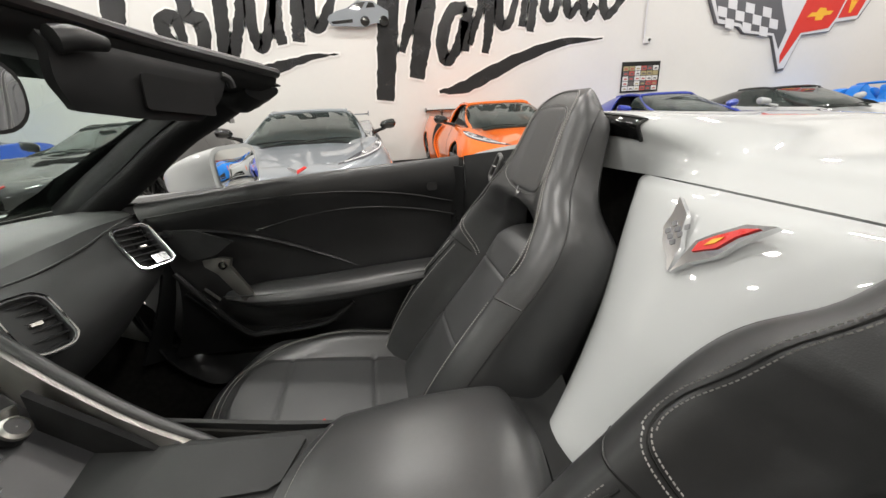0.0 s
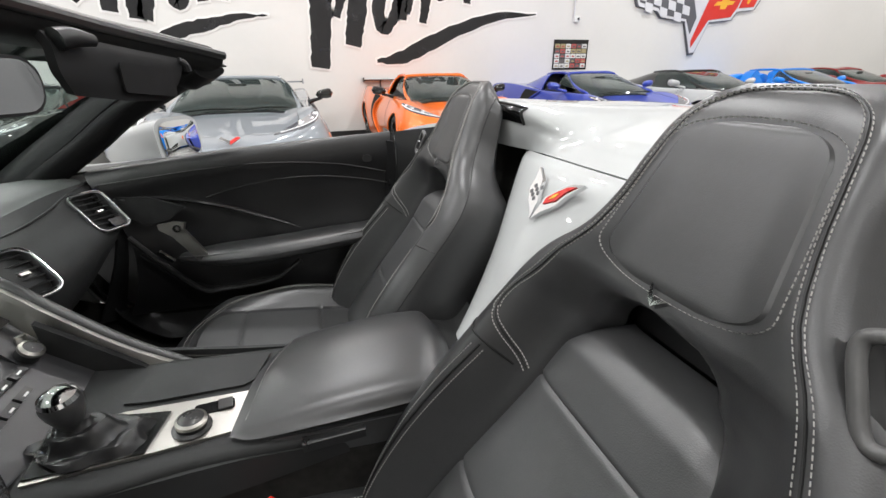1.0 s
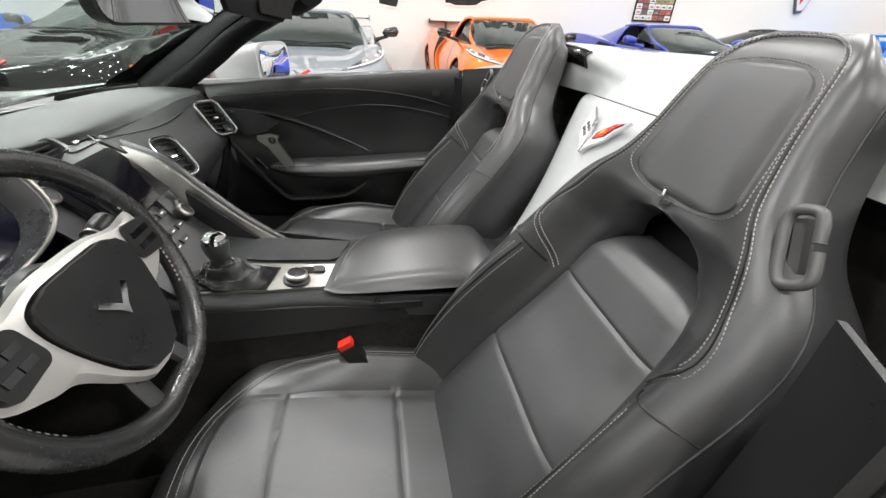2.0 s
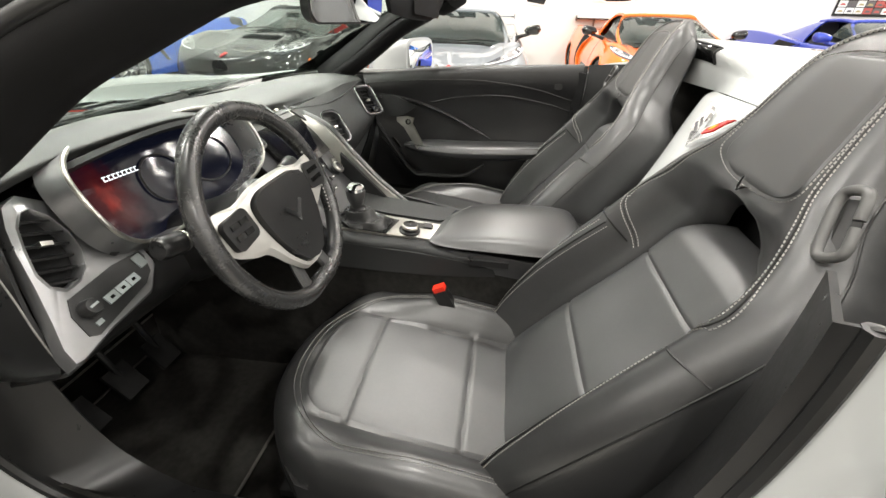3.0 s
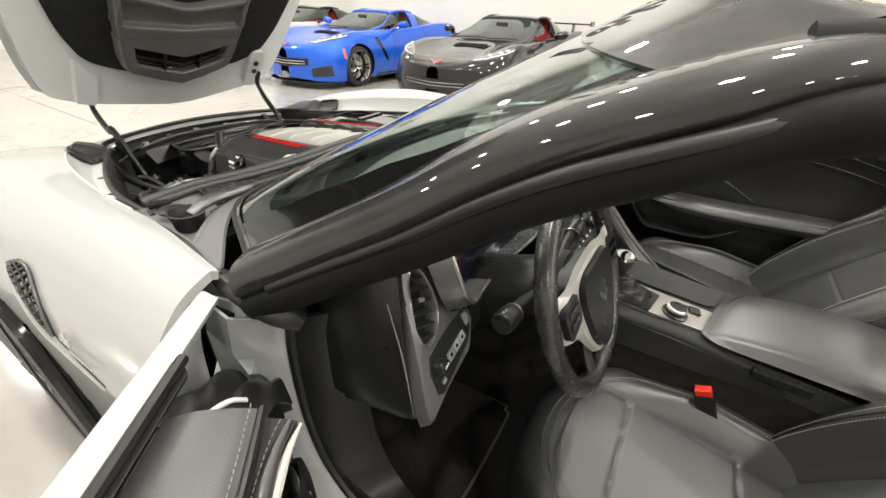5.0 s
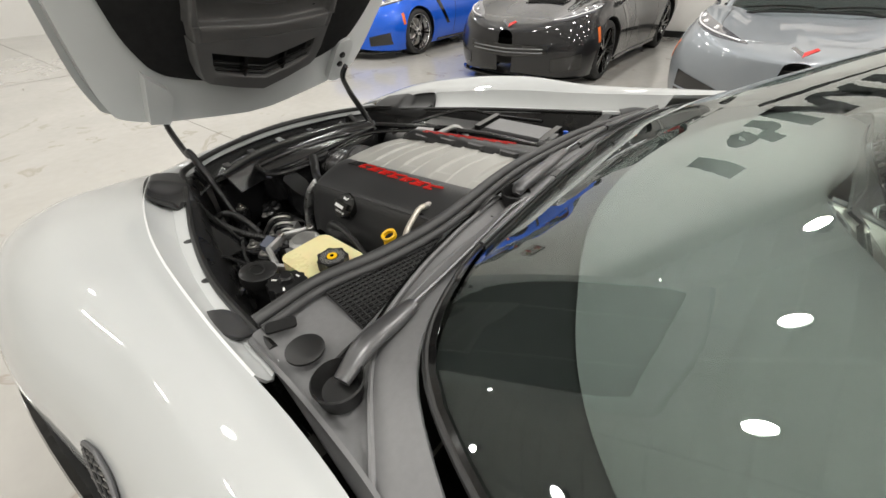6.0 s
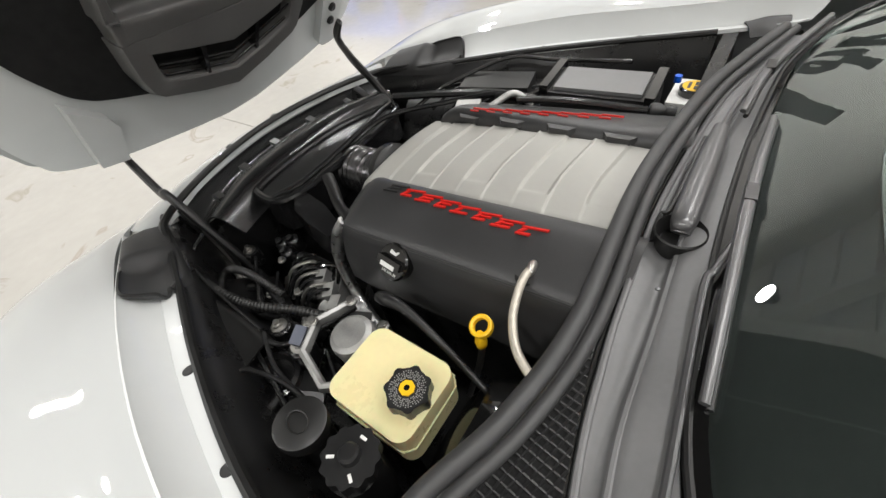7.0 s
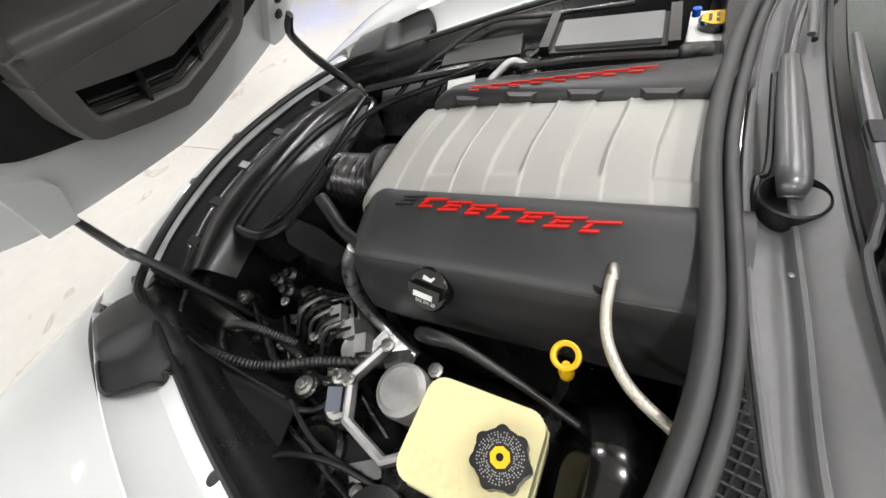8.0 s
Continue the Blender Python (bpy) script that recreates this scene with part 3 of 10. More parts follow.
def parked_car(body, plan, at, label, roof=None, rim=None, seat=None, open_top=False, wing=None, mirror=None, windows=True, name="parked_car"):
    mid = plan is MID
    car = thing(name, label, "car", at, "cars parked along the wall")
    roof, rim, seat, mirror = roof or body, rim or GLOSS, seat or LEATHER, mirror or GLOSS
    n, length = 104, plan[-1][0]
    r, rear = (0.335, 0.355) if mid else (0.335, 0.35)
    axle_f, axle_r = (1.0, 3.72) if mid else (0.93, 3.64)
    ys = np.array([s[0] for s in plan])
    cols = np.array([s[1:] for s in plan])

    def station(y):
        """The plan's numbers at y, as a smooth curve through the stations."""
        y = min(max(y, 0.0), length)
        i = min(max(int(np.searchsorted(ys, y) - 1), 0), len(ys) - 2)
        h = ys[i + 1] - ys[i]
        t = (y - ys[i]) / h
        m0 = (cols[i + 1] - cols[max(i - 1, 0)]) / (ys[i + 1] - ys[max(i - 1, 0)]) * h
        m1 = (cols[min(i + 2, len(ys) - 1)] - cols[i]) / (ys[min(i + 2, len(ys) - 1)] - ys[i]) * h
        return (2 * t ** 3 - 3 * t * t + 1) * cols[i] + (t ** 3 - 2 * t * t + t) * m0 + (3 * t * t - 2 * t ** 3) * cols[i + 1] + (t ** 3 - t * t) * m1

    def cut(y):
        w, zc, xf, zf, xs, zs, zm, zb = station(y)
        q = min(max(y, 0.002) / 0.62, 1.0)
        w = w * (1 - (1 - q) ** 2.3) ** (1 / 2.3)
        dip = 0.012 if y > 0.3 else 0.0
        return np.array([tuple(v) for v in cr([(0, y, zc), (w * xf * 0.56, y, zc - dip + (zf - zc) * 0.15), (w * xf, y, zf), (w * xs, y, zs), (w, y, zm), (w * 0.985, y, zb + 0.17), (w * 0.93, y, zb)], 37)])

    steps = [length * (k / 220) ** 1.6 for k in range(221)]
    known = [cut(y) for y in steps]

    def section(y):
        i = min(int((max(y, 0.0) / length) ** (1 / 1.6) * 220), 219)
        t = (y - steps[i]) / (steps[i + 1] - steps[i])
        return [Vector(v) for v in known[i] + (known[i + 1] - known[i]) * t]

    def surf(y, u, off=0.0):
        """A point of the body's side: behind the nose, and from the middle (0) over the crest to the sill (1)."""
        def at_(yy, uu):
            s = section(yy)
            k = min(max(uu, 0.0), 0.9999) * 36
            return s[int(k)].lerp(s[int(k) + 1], k - int(k))
        p = at_(y, u)
        if not off:
            return p
        nrm = (at_(y + 0.01, u) - at_(y - 0.01 if y > 0.011 else y, u)).cross(at_(y, u + 0.02) - at_(y, u - 0.02))
        nrm = nrm if nrm.length > 1e-9 else Vector((0, -1, 0))
        nrm.normalize()
        return p + nrm * (off if nrm.dot(p - Vector((0, 2.3, 0.4))) > 0 else -off)

    def overlay(front, back, nm, material, parent, s, off=0.004, k=14, j=5, label="", t=0.006):
        """A patch on the body between two lines of (y, u)."""
        a, b = cr([(y, u, 0) for y, u in front], k), cr([(y, u, 0) for y, u in back], k)
        rows = []
        for q in [i / (j - 1) for i in range(j)]:
            row = [surf(*p.lerp(p2, q).xy, off) for p, p2 in zip(a, b)]
            rows.append([Vector((s * v.x, v.y, v.z)) for v in row])
        return part(nm, thick(grid(rows), t), material, parent, label)

    def front_y(x, z):
        lo, hi = 0.002, 1.0
        for _ in range(18):
            y = (lo + hi) / 2
            s = section(y)[12:]
            wz = next((a.x + (b.x - a.x) * ((a.z - z) / (a.z - b.z)) for a, b in zip(s, s[1:]) if a.z >= z > b.z), s[0].x * 0.5)
            lo, hi = (y, hi) if wz < abs(x) else (lo, y)
        return hi

    def face_patch(xs, top_, low_, nm, material, parent, off=0.008, j=4, label=""):
        """A patch on the nose between an upper and a lower line of heights over xs."""
        rows = []
        for q in [i / (j - 1) for i in range(j)]:
            rows.append([Vector((x, front_y(x, a + (b - a) * q) - off, a + (b - a) * q)) for x, a, b in zip(xs, top_, low_)])
        return part(nm, thick(grid(rows), 0.004), material, parent, label)

    a_y, h_y, b_y = (1.08, 1.98, 2.75) if mid else (1.52, 2.32, 3.05)
    hub = [(s, ya, rr) for s in (-1, 1) for ya, rr in ((axle_f, r), (axle_r, rear))]
    rows = []
    for k in range(n):
        q = k / (n - 1)
        y = length * (0.72 * q + 0.28 * q ** 3) if q > 0.02 else length * 0.72 * q
        half = section(y)
        rows.append([Vector((-p.x, p.y, p.z)) for p in half[::-1]] + half[1:])
    for row in rows:
        for v in row:
            for s, ya, rr in hub:
                d = Vector((v.y - ya, v.z - rr))
                if v.x * s > 0.55 and abs(d.length - rr - 0.045) < 0.028:
                    d.normalize()
                    v.y, v.z = ya + d.x * (rr + 0.045), rr + d.y * (rr + 0.045)
    bm = grid(rows, caps=False)
    gone = []
    for f in bm.faces:
        c = f.calc_center_median()
        if abs(c.x) > 0.55 and any((c.y - y) ** 2 + (c.z - z) ** 2 < (z + 0.043) ** 2 for _, y, z in hub):
            gone.append(f)
        if abs(c.x) < 0.66 and c.z > 0.8 and a_y + 0.08 < c.y < b_y:
            gone.append(f)
    bmesh.ops.delete(bm, geom=list(set(gone)), context="FACES")
    shell = part("body", bm, body, car)
    part("tail_panel", prism([(-0.8, 0.38), (0.8, 0.38), (0.72, 0.93), (-0.72, 0.93)], 0.03, Matrix(((1, 0, 0, 0), (0, 0, -1, length - 0.02), (0, 1, 0, 0), (0, 0, 0, 1)))), body, car)
    part("underbody", box(1.5, 4.0, 0.3, Matrix.Translation((0, 2.4, 0.32)), 0.05), RUBBER, car)
    for s, ya, rr in hub:
        w = float(station(ya)[0])
        arch = [(ya + (rr + 0.046) * math.cos(a), rr + (rr + 0.046) * math.sin(a)) for a in (math.pi * (k / 22 * 1.20 - 0.10) for k in range(23))]
        line = []
        for y, z in arch:
            sec = section(y)[12:]
            x = next((a.x + (b.x - a.x) * ((a.z - z) / (a.z - b.z)) for a, b in zip(sec, sec[1:]) if a.z >= z > b.z), w * 0.94)
            line.append(Vector((s * (x - 0.004), y, z)))
        part("wheel_arch", tube(line, 0.011, 8), body, car)
        part("arch_liner", grid([[Vector((s * 0.45, v.y, v.z)) for v in line], [Vector((v.x - s * 0.01, v.y, v.z)) for v in line]]), RUBBER, car)
        wheel_meshes(car, s * (w - 0.165), ya, rr, 0.26, rim)
    # cabin: glass all round below a roof panel
    if mid:
        prof = [(1.06, 0.845, 0.70, 0.60), (1.45, 1.03, 0.72, 0.58), (1.95, 1.195, 0.72, 0.54), (2.3, 1.225, 0.72, 0.53), (2.75, 1.20, 0.70, 0.50), (3.3, 1.10, 0.60, 0.42), (3.9, 1.0, 0.5, 0.34)]
    else:
        prof = [(1.50, 0.89, 0.70, 0.60), (1.85, 1.03, 0.71, 0.57), (2.3, 1.185, 0.72, 0.53), (2.65, 1.235, 0.72, 0.52), (3.1, 1.205, 0.70, 0.49), (3.65, 1.10, 0.60, 0.42), (4.25, 0.99, 0.5, 0.36)]
    m = 44
    cs = cr([(p[0], p[1], p[2]) for p in prof], m)
    ct = cr([(p[0], p[3], 0) for p in prof], m)

    def hoop_at(k, z0=0.885):
        y, zt, wb, wt = cs[k].x, cs[k].y, cs[k].z, ct[k].y
        base = min(z0, zt - 0.01)
        half = cr([(wb, 0, base), (wb * 0.62 + wt * 0.38, 0, base * 0.55 + zt * 0.45), (wt, 0, zt - 0.035), (wt * 0.6, 0, zt - 0.006), (0, 0, zt)], 15)
        return [Vector((p.x, y, p.z)) for p in half] + [Vector((-p.x, y, p.z)) for p in half[-2::-1]]
    secs = [hoop_at(k) for k in range(m)]
    ia = min(range(m), key=lambda k: abs(cs[k].x - h_y))
    ib = min(range(m), key=lambda k: abs(cs[k].x - b_y))
    screen = part("windscreen", thick(grid([s[3:-3] for s in secs[:ia + 1]]), 0.004), CARGLASS, car)
    screen.visible_shadow = False
    part("screen_edge", tube([secs[0][i] + Vector((0, -0.01, 0.0)) for i in range(2, len(secs[0]) - 2)], 0.012, 6), GLOSS, screen)
    for wx in (-0.25, 0.30):
        part("wiper", tube([Vector((wx - 0.28, a_y - 0.02, 0.868 if mid else 0.912)), Vector((wx, a_y + 0.03, 0.885 if mid else 0.925)), Vector((wx + 0.24, a_y + 0.01, 0.878 if mid else 0.92))], 0.008, 6, 8), GLOSS, screen)
    if windows:
        for sl in (slice(0, 9), slice(-9, None)):
            w = part("side_window", thick(grid([s[sl] for s in secs[ia - 9:ib - 3]]), 0.004), CARGLASS, car)
            w.visible_shadow = False
    for s in (0, -1):
        i3, i8 = (3, 8) if s == 0 else (-4, -9)
        part("pillar", tube([secs[k][i3].lerp(secs[k][i8], ease_in) for k, ease_in in [(k, max(0, (k / ia) ** 2)) for k in range(0, ia + 1, 2)]], 0.024, 8), roof, car)
        part("roof_rail", tube([secs[k][i8] for k in range(ia - 1, ib + 1, 2)], 0.024, 8), roof, car)
        part("rear_pillar", thick(grid([(s2[0:9] if s == 0 else s2[-9:]) for s2 in secs[ib - 4:ib + 1]]), 0.02), roof if not open_top else body, car)
        part("belt_trim", tube([secs[k][0 if s == 0 else -1] + Vector((0, 0, -0.004)) for k in range(2, ib, 2)], 0.012, 6), GLOSS, car)
    if not open_top:
        part("roof", thick(grid([s[8:-8] for s in secs[ia:ib + 1]]), 0.02), roof, car)
        part("rear_deck", thick(grid([s for s in secs[ib:]]), 0.02), CARGLASS if not mid else roof, car)
    else:
        for s in (-1, 1):
            part("head_fairing", lathe([(0.01, -0.9), (0.16, -0.6), (0.25, -0.2), (0.27, -0.02), (0.24, 0.04), (0.10, 0.06), (0.01, 0.062)], Matrix.Translation((s * 0.36, b_y + 0.22, 0.94)) @ Matrix.Rotation(math.pi / 2, 4, "X") @ Matrix.Diagonal((1, 0.72, 1, 1)), 24), body, car)
    part("header", tube(secs[ia][8:-8], 0.026, 8), roof, car)
    # cabin floor, seats, dash and wheel
    part("cabin_floor", box(1.35, 1.7, 0.05, Matrix.Translation((0, (a_y + b_y) / 2 + 0.1, 0.45)), 0.01), CARPET, car)
    part("dashboard", box(1.34, 0.62, 0.2, Matrix.Translation((0, a_y + 0.42, 0.775)), 0.08, 3), PAD, car)
    for sx in (-0.36, 0.36):
        sb = part("seat", prism([(-0.25, -0.36), (0.25, -0.36), (0.26, 0.06), (0.13, 0.20), (0.12, 0.32), (0.07, 0.37), (-0.07, 0.37), (-0.12, 0.32), (-0.13, 0.20), (-0.26, 0.06)], 0.14, pose(sx, b_y - 0.1, 0.80, 72, 0, 0), 0.045, 3), seat, car)
        part("seat_cushion", box(0.5, 0.5, 0.16, Matrix.Translation((sx, b_y - 0.35, 0.52)), 0.05, 3), seat, sb)
    wm = pose(0.36, a_y + 0.76, 0.86, 68)
    part("steering_wheel", hoop([wm @ Vector((0.17 * math.cos(a), 0.17 * math.sin(a), 0)) for a in (math.tau * k / 8 for k in range(8))], 0.014, 6, 28), PLASTIC, car)
    part("inner_mirror", box(0.20, 0.02, 0.06, Matrix.Translation((0, h_y - 0.28, 1.10)), 0.01), GLOSS, car)
    for s in (-1, 1):
        y = a_y + 0.52
        blob = []
        for k in range(9):
            q = k / 8
            e = math.sqrt(max(0, 1 - (2 * q - 1) ** 4)) if 0 < k < 8 else 0.05
            blob.append([Vector((s * (0.90 + 0.22 * q), y + 0.07 * e * math.cos(a) + 0.03 * q, 0.985 + 0.02 * q + 0.066 * e * (0.75 + 0.25 * q) * math.sin(a))) for a in (math.tau * j / 18 for j in range(18))])
        mb = part("door_mirror", grid(blob, True, True), mirror, car)
        part("mirror_arm", tube([(s * 0.80, y - 0.06, 0.90), (s * 0.88, y - 0.03, 0.925), (s * 0.97, y, 0.945)], [0.03, 0.022, 0.018], 8, 8), GLOSS if mirror is GLOSS else body, mb)
        # lamps
        if mid:
            low = [(0.22, 0.205), (0.235, 0.28), (0.30, 0.36), (0.46, 0.44), (0.70, 0.485), (0.86, 0.48)]
            high = [(0.23, 0.20), (0.36, 0.225), (0.50, 0.285), (0.64, 0.355), (0.78, 0.425), (0.88, 0.475)]
        else:
            low = [(0.20, 0.27), (0.215, 0.34), (0.27, 0.405), (0.42, 0.46), (0.62, 0.49), (0.80, 0.48)]
            high = [(0.215, 0.265), (0.34, 0.265), (0.46, 0.30), (0.58, 0.355), (0.70, 0.415), (0.82, 0.475)]
        hl = overlay(low, high, "headlamp", LAMPCLEAR, car, s, 0.004, 18, 6, "dark clear headlamp")
        mix = [tuple(Vector(a).lerp(Vector(b), 0.20)) for a, b in zip(low, high)]
        st = cr([(y2, u2, 0) for y2, u2 in mix], 20)
        part("light_strip", tube([Vector((s * v.x, v.y, v.z)) for v in (surf(p.x, p.y, 0.012) for p in st[2:-2])], 0.007, 6), LAMPLED, hl)
        for q in (0.42, 0.58, 0.74):
            c0 = cr([(y2, u2, 0) for y2, u2 in [tuple(Vector(a).lerp(Vector(b), 0.58)) for a, b in zip(low, high)]], 41)[int(q * 40)]
            v = surf(c0.x, c0.y, 0.006)
            part("projector", lathe([(0.024, -0.004), (0.026, 0.004), (0.018, 0.008), (0.001, 0.010)], facing((s * v.x, v.y, v.z), (s * 0.3, -0.6, 0.7)), 14), LAMPINNER, hl)
        # lines and openings of the flank
        for yy in ((1.62, 2.62) if mid else (1.95, 2.95)):
            part("door_line", tube([Vector((s * v.x, v.y, v.z)) for v in (surf(yy + 0.05 * math.sin(u * 5), u, 0.0005) for u in [0.47 + 0.42 * k / 12 for k in range(13)])], 0.003, 5), RUBBER, car)
        part("bonnet_line", tube([Vector((s * v.x, v.y, v.z)) for v in (surf(yy, 0.30 - 0.03 * yy, 0.0005) for yy in [0.34 + (a_y - 0.36) * k / 14 for k in range(15)])], 0.003, 5), RUBBER, car)
        if mid:
            overlay([(2.36, 0.49), (2.58, 0.60), (2.60, 0.70), (2.36, 0.86)], [(2.86, 0.49), (2.92, 0.60), (2.84, 0.74), (2.52, 0.87)], "side_intake", FELT, car, s, 0.003, 14, 5, "deep black side intake")
            part("intake_blade", tube([Vector((s * v.x, v.y, v.z)) for v in (surf(y2, u2, 0.02) for y2, u2 in ((2.30, 0.48), (2.55, 0.60), (2.57, 0.71), (2.30, 0.88)))], [0.012, 0.022, 0.022, 0.01], 8, 20), body, car)
        else:
            overlay([(1.40, 0.55), (1.50, 0.66), (1.68, 0.78)], [(1.50, 0.54), (1.60, 0.66), (1.76, 0.78)], "fender_vent", GLOSS, car, s, 0.003, 12, 4)
        overlay([(0.52, 0.60), (0.52, 0.65), (0.53, 0.70)], [(0.57, 0.60), (0.57, 0.65), (0.575, 0.70)], "side_marker", MARKER, car, s, 0.003, 8, 3)
        part("skirt", tube([Vector((s * v.x, v.y, v.z)) for v in (surf(yy, 0.97, 0.0) for yy in (1.42, 2.0, 2.6, 3.24))], 0.022, 8, 20), GLOSS, car)
        xs = [s * (0.40 + 0.44 * k / 10) for k in range(11)]
        if mid:
            face_patch(xs, [0.30 + 0.13 * (k / 10) ** 0.8 for k in range(11)], [0.185 + 0.01 * k / 10 for k in range(11)], "bumper_intake", GLOSS, car)
            part("intake_bar", tube([Vector((x, front_y(x, 0.27) - 0.016, 0.245 + 0.04 * k / 10)) for k, x in enumerate(xs)], 0.008, 6), body, car)
        else:
            face_patch([s * (0.56 + 0.28 * k / 8) for k in range(9)], [0.33 + 0.06 * k / 8 for k in range(9)], [0.20 + 0.02 * k / 8 for k in range(9)], "bumper_intake", GLOSS, car)
    xs = [-0.52 + 1.04 * k / 20 for k in range(21)]
    if mid:
        g = face_patch([x * 0.72 for x in xs], [0.285] * 21, [0.165] * 21, "grille", GLOSS, car)
        bars = (0.20, 0.24)
    else:
        g = face_patch(xs, [0.47 + 0.02 * abs(x) for x in xs], [0.335 + 0.09 * abs(x) for x in xs], "grille", GLOSS, car)
        bars = (0.385, 0.425)
    for z in bars:
        part("grille_bar", tube([Vector((x * 0.9, front_y(x * 0.9, z) - 0.014, z + (0.03 * abs(x) if not mid else 0))) for x in xs], 0.007, 6), DARKTRIM if body is BLACK or mid else CHROME, g)
    part("splitter", thick(grid([[Vector((x, front_y(x, 0.20) - 0.03, 0.115)) for x in [-0.84 + 1.68 * k / 24 for k in range(25)]], [Vector((x, front_y(x, 0.20) + 0.10, 0.115)) for x in [-0.84 + 1.68 * k / 24 for k in range(25)]]]), 0.014), GLOSS, car)
    em = facing((0, 0.075, 0.655 if mid else 0.665), (0, -0.75, 0.65))
    part("emblem", prism([(0, -0.035), (0.09, 0.03), (0.07, 0.045), (0.0, 0.0)], 0.012, em, 0.001, 1), RED, car)
    part("emblem", prism([(0, -0.035), (0.0, 0.0), (-0.07, 0.045), (-0.09, 0.03)], 0.012, em, 0.001, 1), CHROME, car)
    if not mid:
        vent = part("hood_vent", thick(grid([[Vector((x, y, section(y)[0].z + 0.004)) for x in (-0.27, -0.1, 0.1, 0.27)] for y in (0.94, 1.02, 1.10, 1.16)]), 0.006), GLOSS, car)
        for k in range(3):
            part("vent_slat", box(0.5, 0.012, 0.012, Matrix.Translation((0, 0.98 + 0.055 * k, section(0.98 + 0.055 * k)[0].z + 0.012)), 0.004, 1), PLASTIC, vent)
    if wing:
        for s in (-1, 1):
            part("wing_post", box(0.02, 0.14, 0.16, Matrix.Translation((s * 0.5, 4.4, 1.05)), 0.006, 1), wing, car)
            part("wing_end", box(0.02, 0.26, 0.09, Matrix.Translation((s * 0.86, 4.42, 1.14)), 0.006, 1), wing, car)
        part("rear_wing", prism([(-0.85, 0.1), (-0.8, -0.1), (0.8, -0.1), (0.85, 0.1)], 0.025, Matrix.Translation((0, 4.42, 1.12)), 0.008, 1), wing, car)
    return car


GREY = paint("grey_paint", (0.23, 0.25, 0.27), 0.3)
ORANGE = paint("orange_paint", (0.80, 0.15, 0.01), 0.1)
NAVY = paint("deep_blue_paint", (0.03, 0.055, 0.36), 0.25)
BLUE = paint("bright_blue_paint", (0.005, 0.10, 0.62), 0.25)
SKYBLUE = paint("light_blue_paint", (0.01, 0.22, 0.75), 0.1)
BLACK = paint("black_paint", (0.006, 0.006, 0.007), 0.0)
WINE = paint("dark_red_paint", (0.25, 0.012, 0.012), 0.2)
REDHIDE = mat("red_leather", (0.38, 0.02, 0.015), 0.5)
TAN = mat("tan_leather", (0.36, 0.13, 0.05), 0.5)

parked_car(GREY, MID, pose(0.92, 3.40, 0, 0, 0, 2), "glossy grey mid-engined sports car with black mirrors", wing=GREY)
parked_car(ORANGE, MID, pose(3.72, 4.15, 0, 0, 0, 0), "bright orange mid-engined sports car with black mirrors", wing=GLOSS, windows=False)
parked_car(NAVY, MID, pose(6.75, 4.1, 0, 0, 0, 0), "deep blue mid-engined coupe with blue mirrors", rim=CHROME, mirror=NAVY, windows=False)
parked_car(WHITE, MID, pose(9.4, 4.1, 0, 0, 0, 0), "white mid-engined sports car with a black roof", roof=GLOSS, rim=CHROME, mirror=WHITE)
parked_car(SKYBLUE, MID, pose(12.4, 4.2, 0, 0, 0, 0), "light blue open-topped mid-engined sports car", rim=CHROME, seat=SKYBLUE, open_top=True, mirror=SKYBLUE, windows=False)
parked_car(WINE, LONG, pose(15.2, 4.4, 0, 0, 0, 0), "dark red front-engined sports car", rim=CHROME, mirror=WINE)
parked_car(BLACK, LONG, pose(-1.86, 3.75, 0, 0, 0, 0), "gloss black front-engined coupe with red seats", rim=GLOSS, seat=REDHIDE, wing=GLOSS, windows=False)
parked_car(BLUE, LONG, pose(-5.0, 3.85, 0, 0, 0, 0), "bright blue front-engined coupe with chrome wheels", rim=CHROME, seat=TAN, mirror=BLUE, windows=False)
parked_car(WHITE, LONG, pose(-8.2, 4.9, 0, 0, 0, 0), "white front-engined coupe with a black roof and red seats", roof=GLOSS, rim=GLOSS, seat=REDHIDE, windows=False)

model = thing("wall_car_cutout", "grey car-shaped cut-out plaque on the white wall", "plaque")
flat([(1.04, 2.90), (1.08, 2.97), (1.22, 3.04), (1.43, 3.09), (1.65, 3.22), (1.94, 3.20), (2.10, 3.10), (2.23, 3.03), (2.22, 2.84), (1.95, 2.82), (1.76, 2.76), (1.10, 2.79)], WALL_Y - 0.09, GREY, "cutout", model, t=0.03)
flat([(1.45, 3.09), (1.65, 3.19), (1.80, 3.19), (1.72, 3.08)], WALL_Y - 0.1205, GLOSS, "cutout_window", model)
flat([(1.80, 3.09), (1.86, 3.19), (1.95, 3.17), (1.98, 3.10)], WALL_Y - 0.1205, GLOSS, "cutout_window", model)
flat([(1.10, 2.86), (1.14, 2.82), (1.52, 2.84), (1.52, 2.90)], WALL_Y - 0.1205, GLOSS, "cutout_grille", model)
for cx in (1.76, 2.13):
    part("cutout_wheel", lathe([(0.09, 0), (0.09, 0.01), (0.05, 0.012)], facing((cx, WALL_Y - 0.119, 2.86), (0, -1, 0)), 18), GLOSS, model)
part("standoff", tube([(1.7, WALL_Y - 0.07, 2.95), (1.7, WALL_Y, 2.95)], 0.02), STEEL, model)

# ---- the white open car: body ----
car = thing("convertible", "white open sports car, bonnet up, one door open, black leather seats", "car")


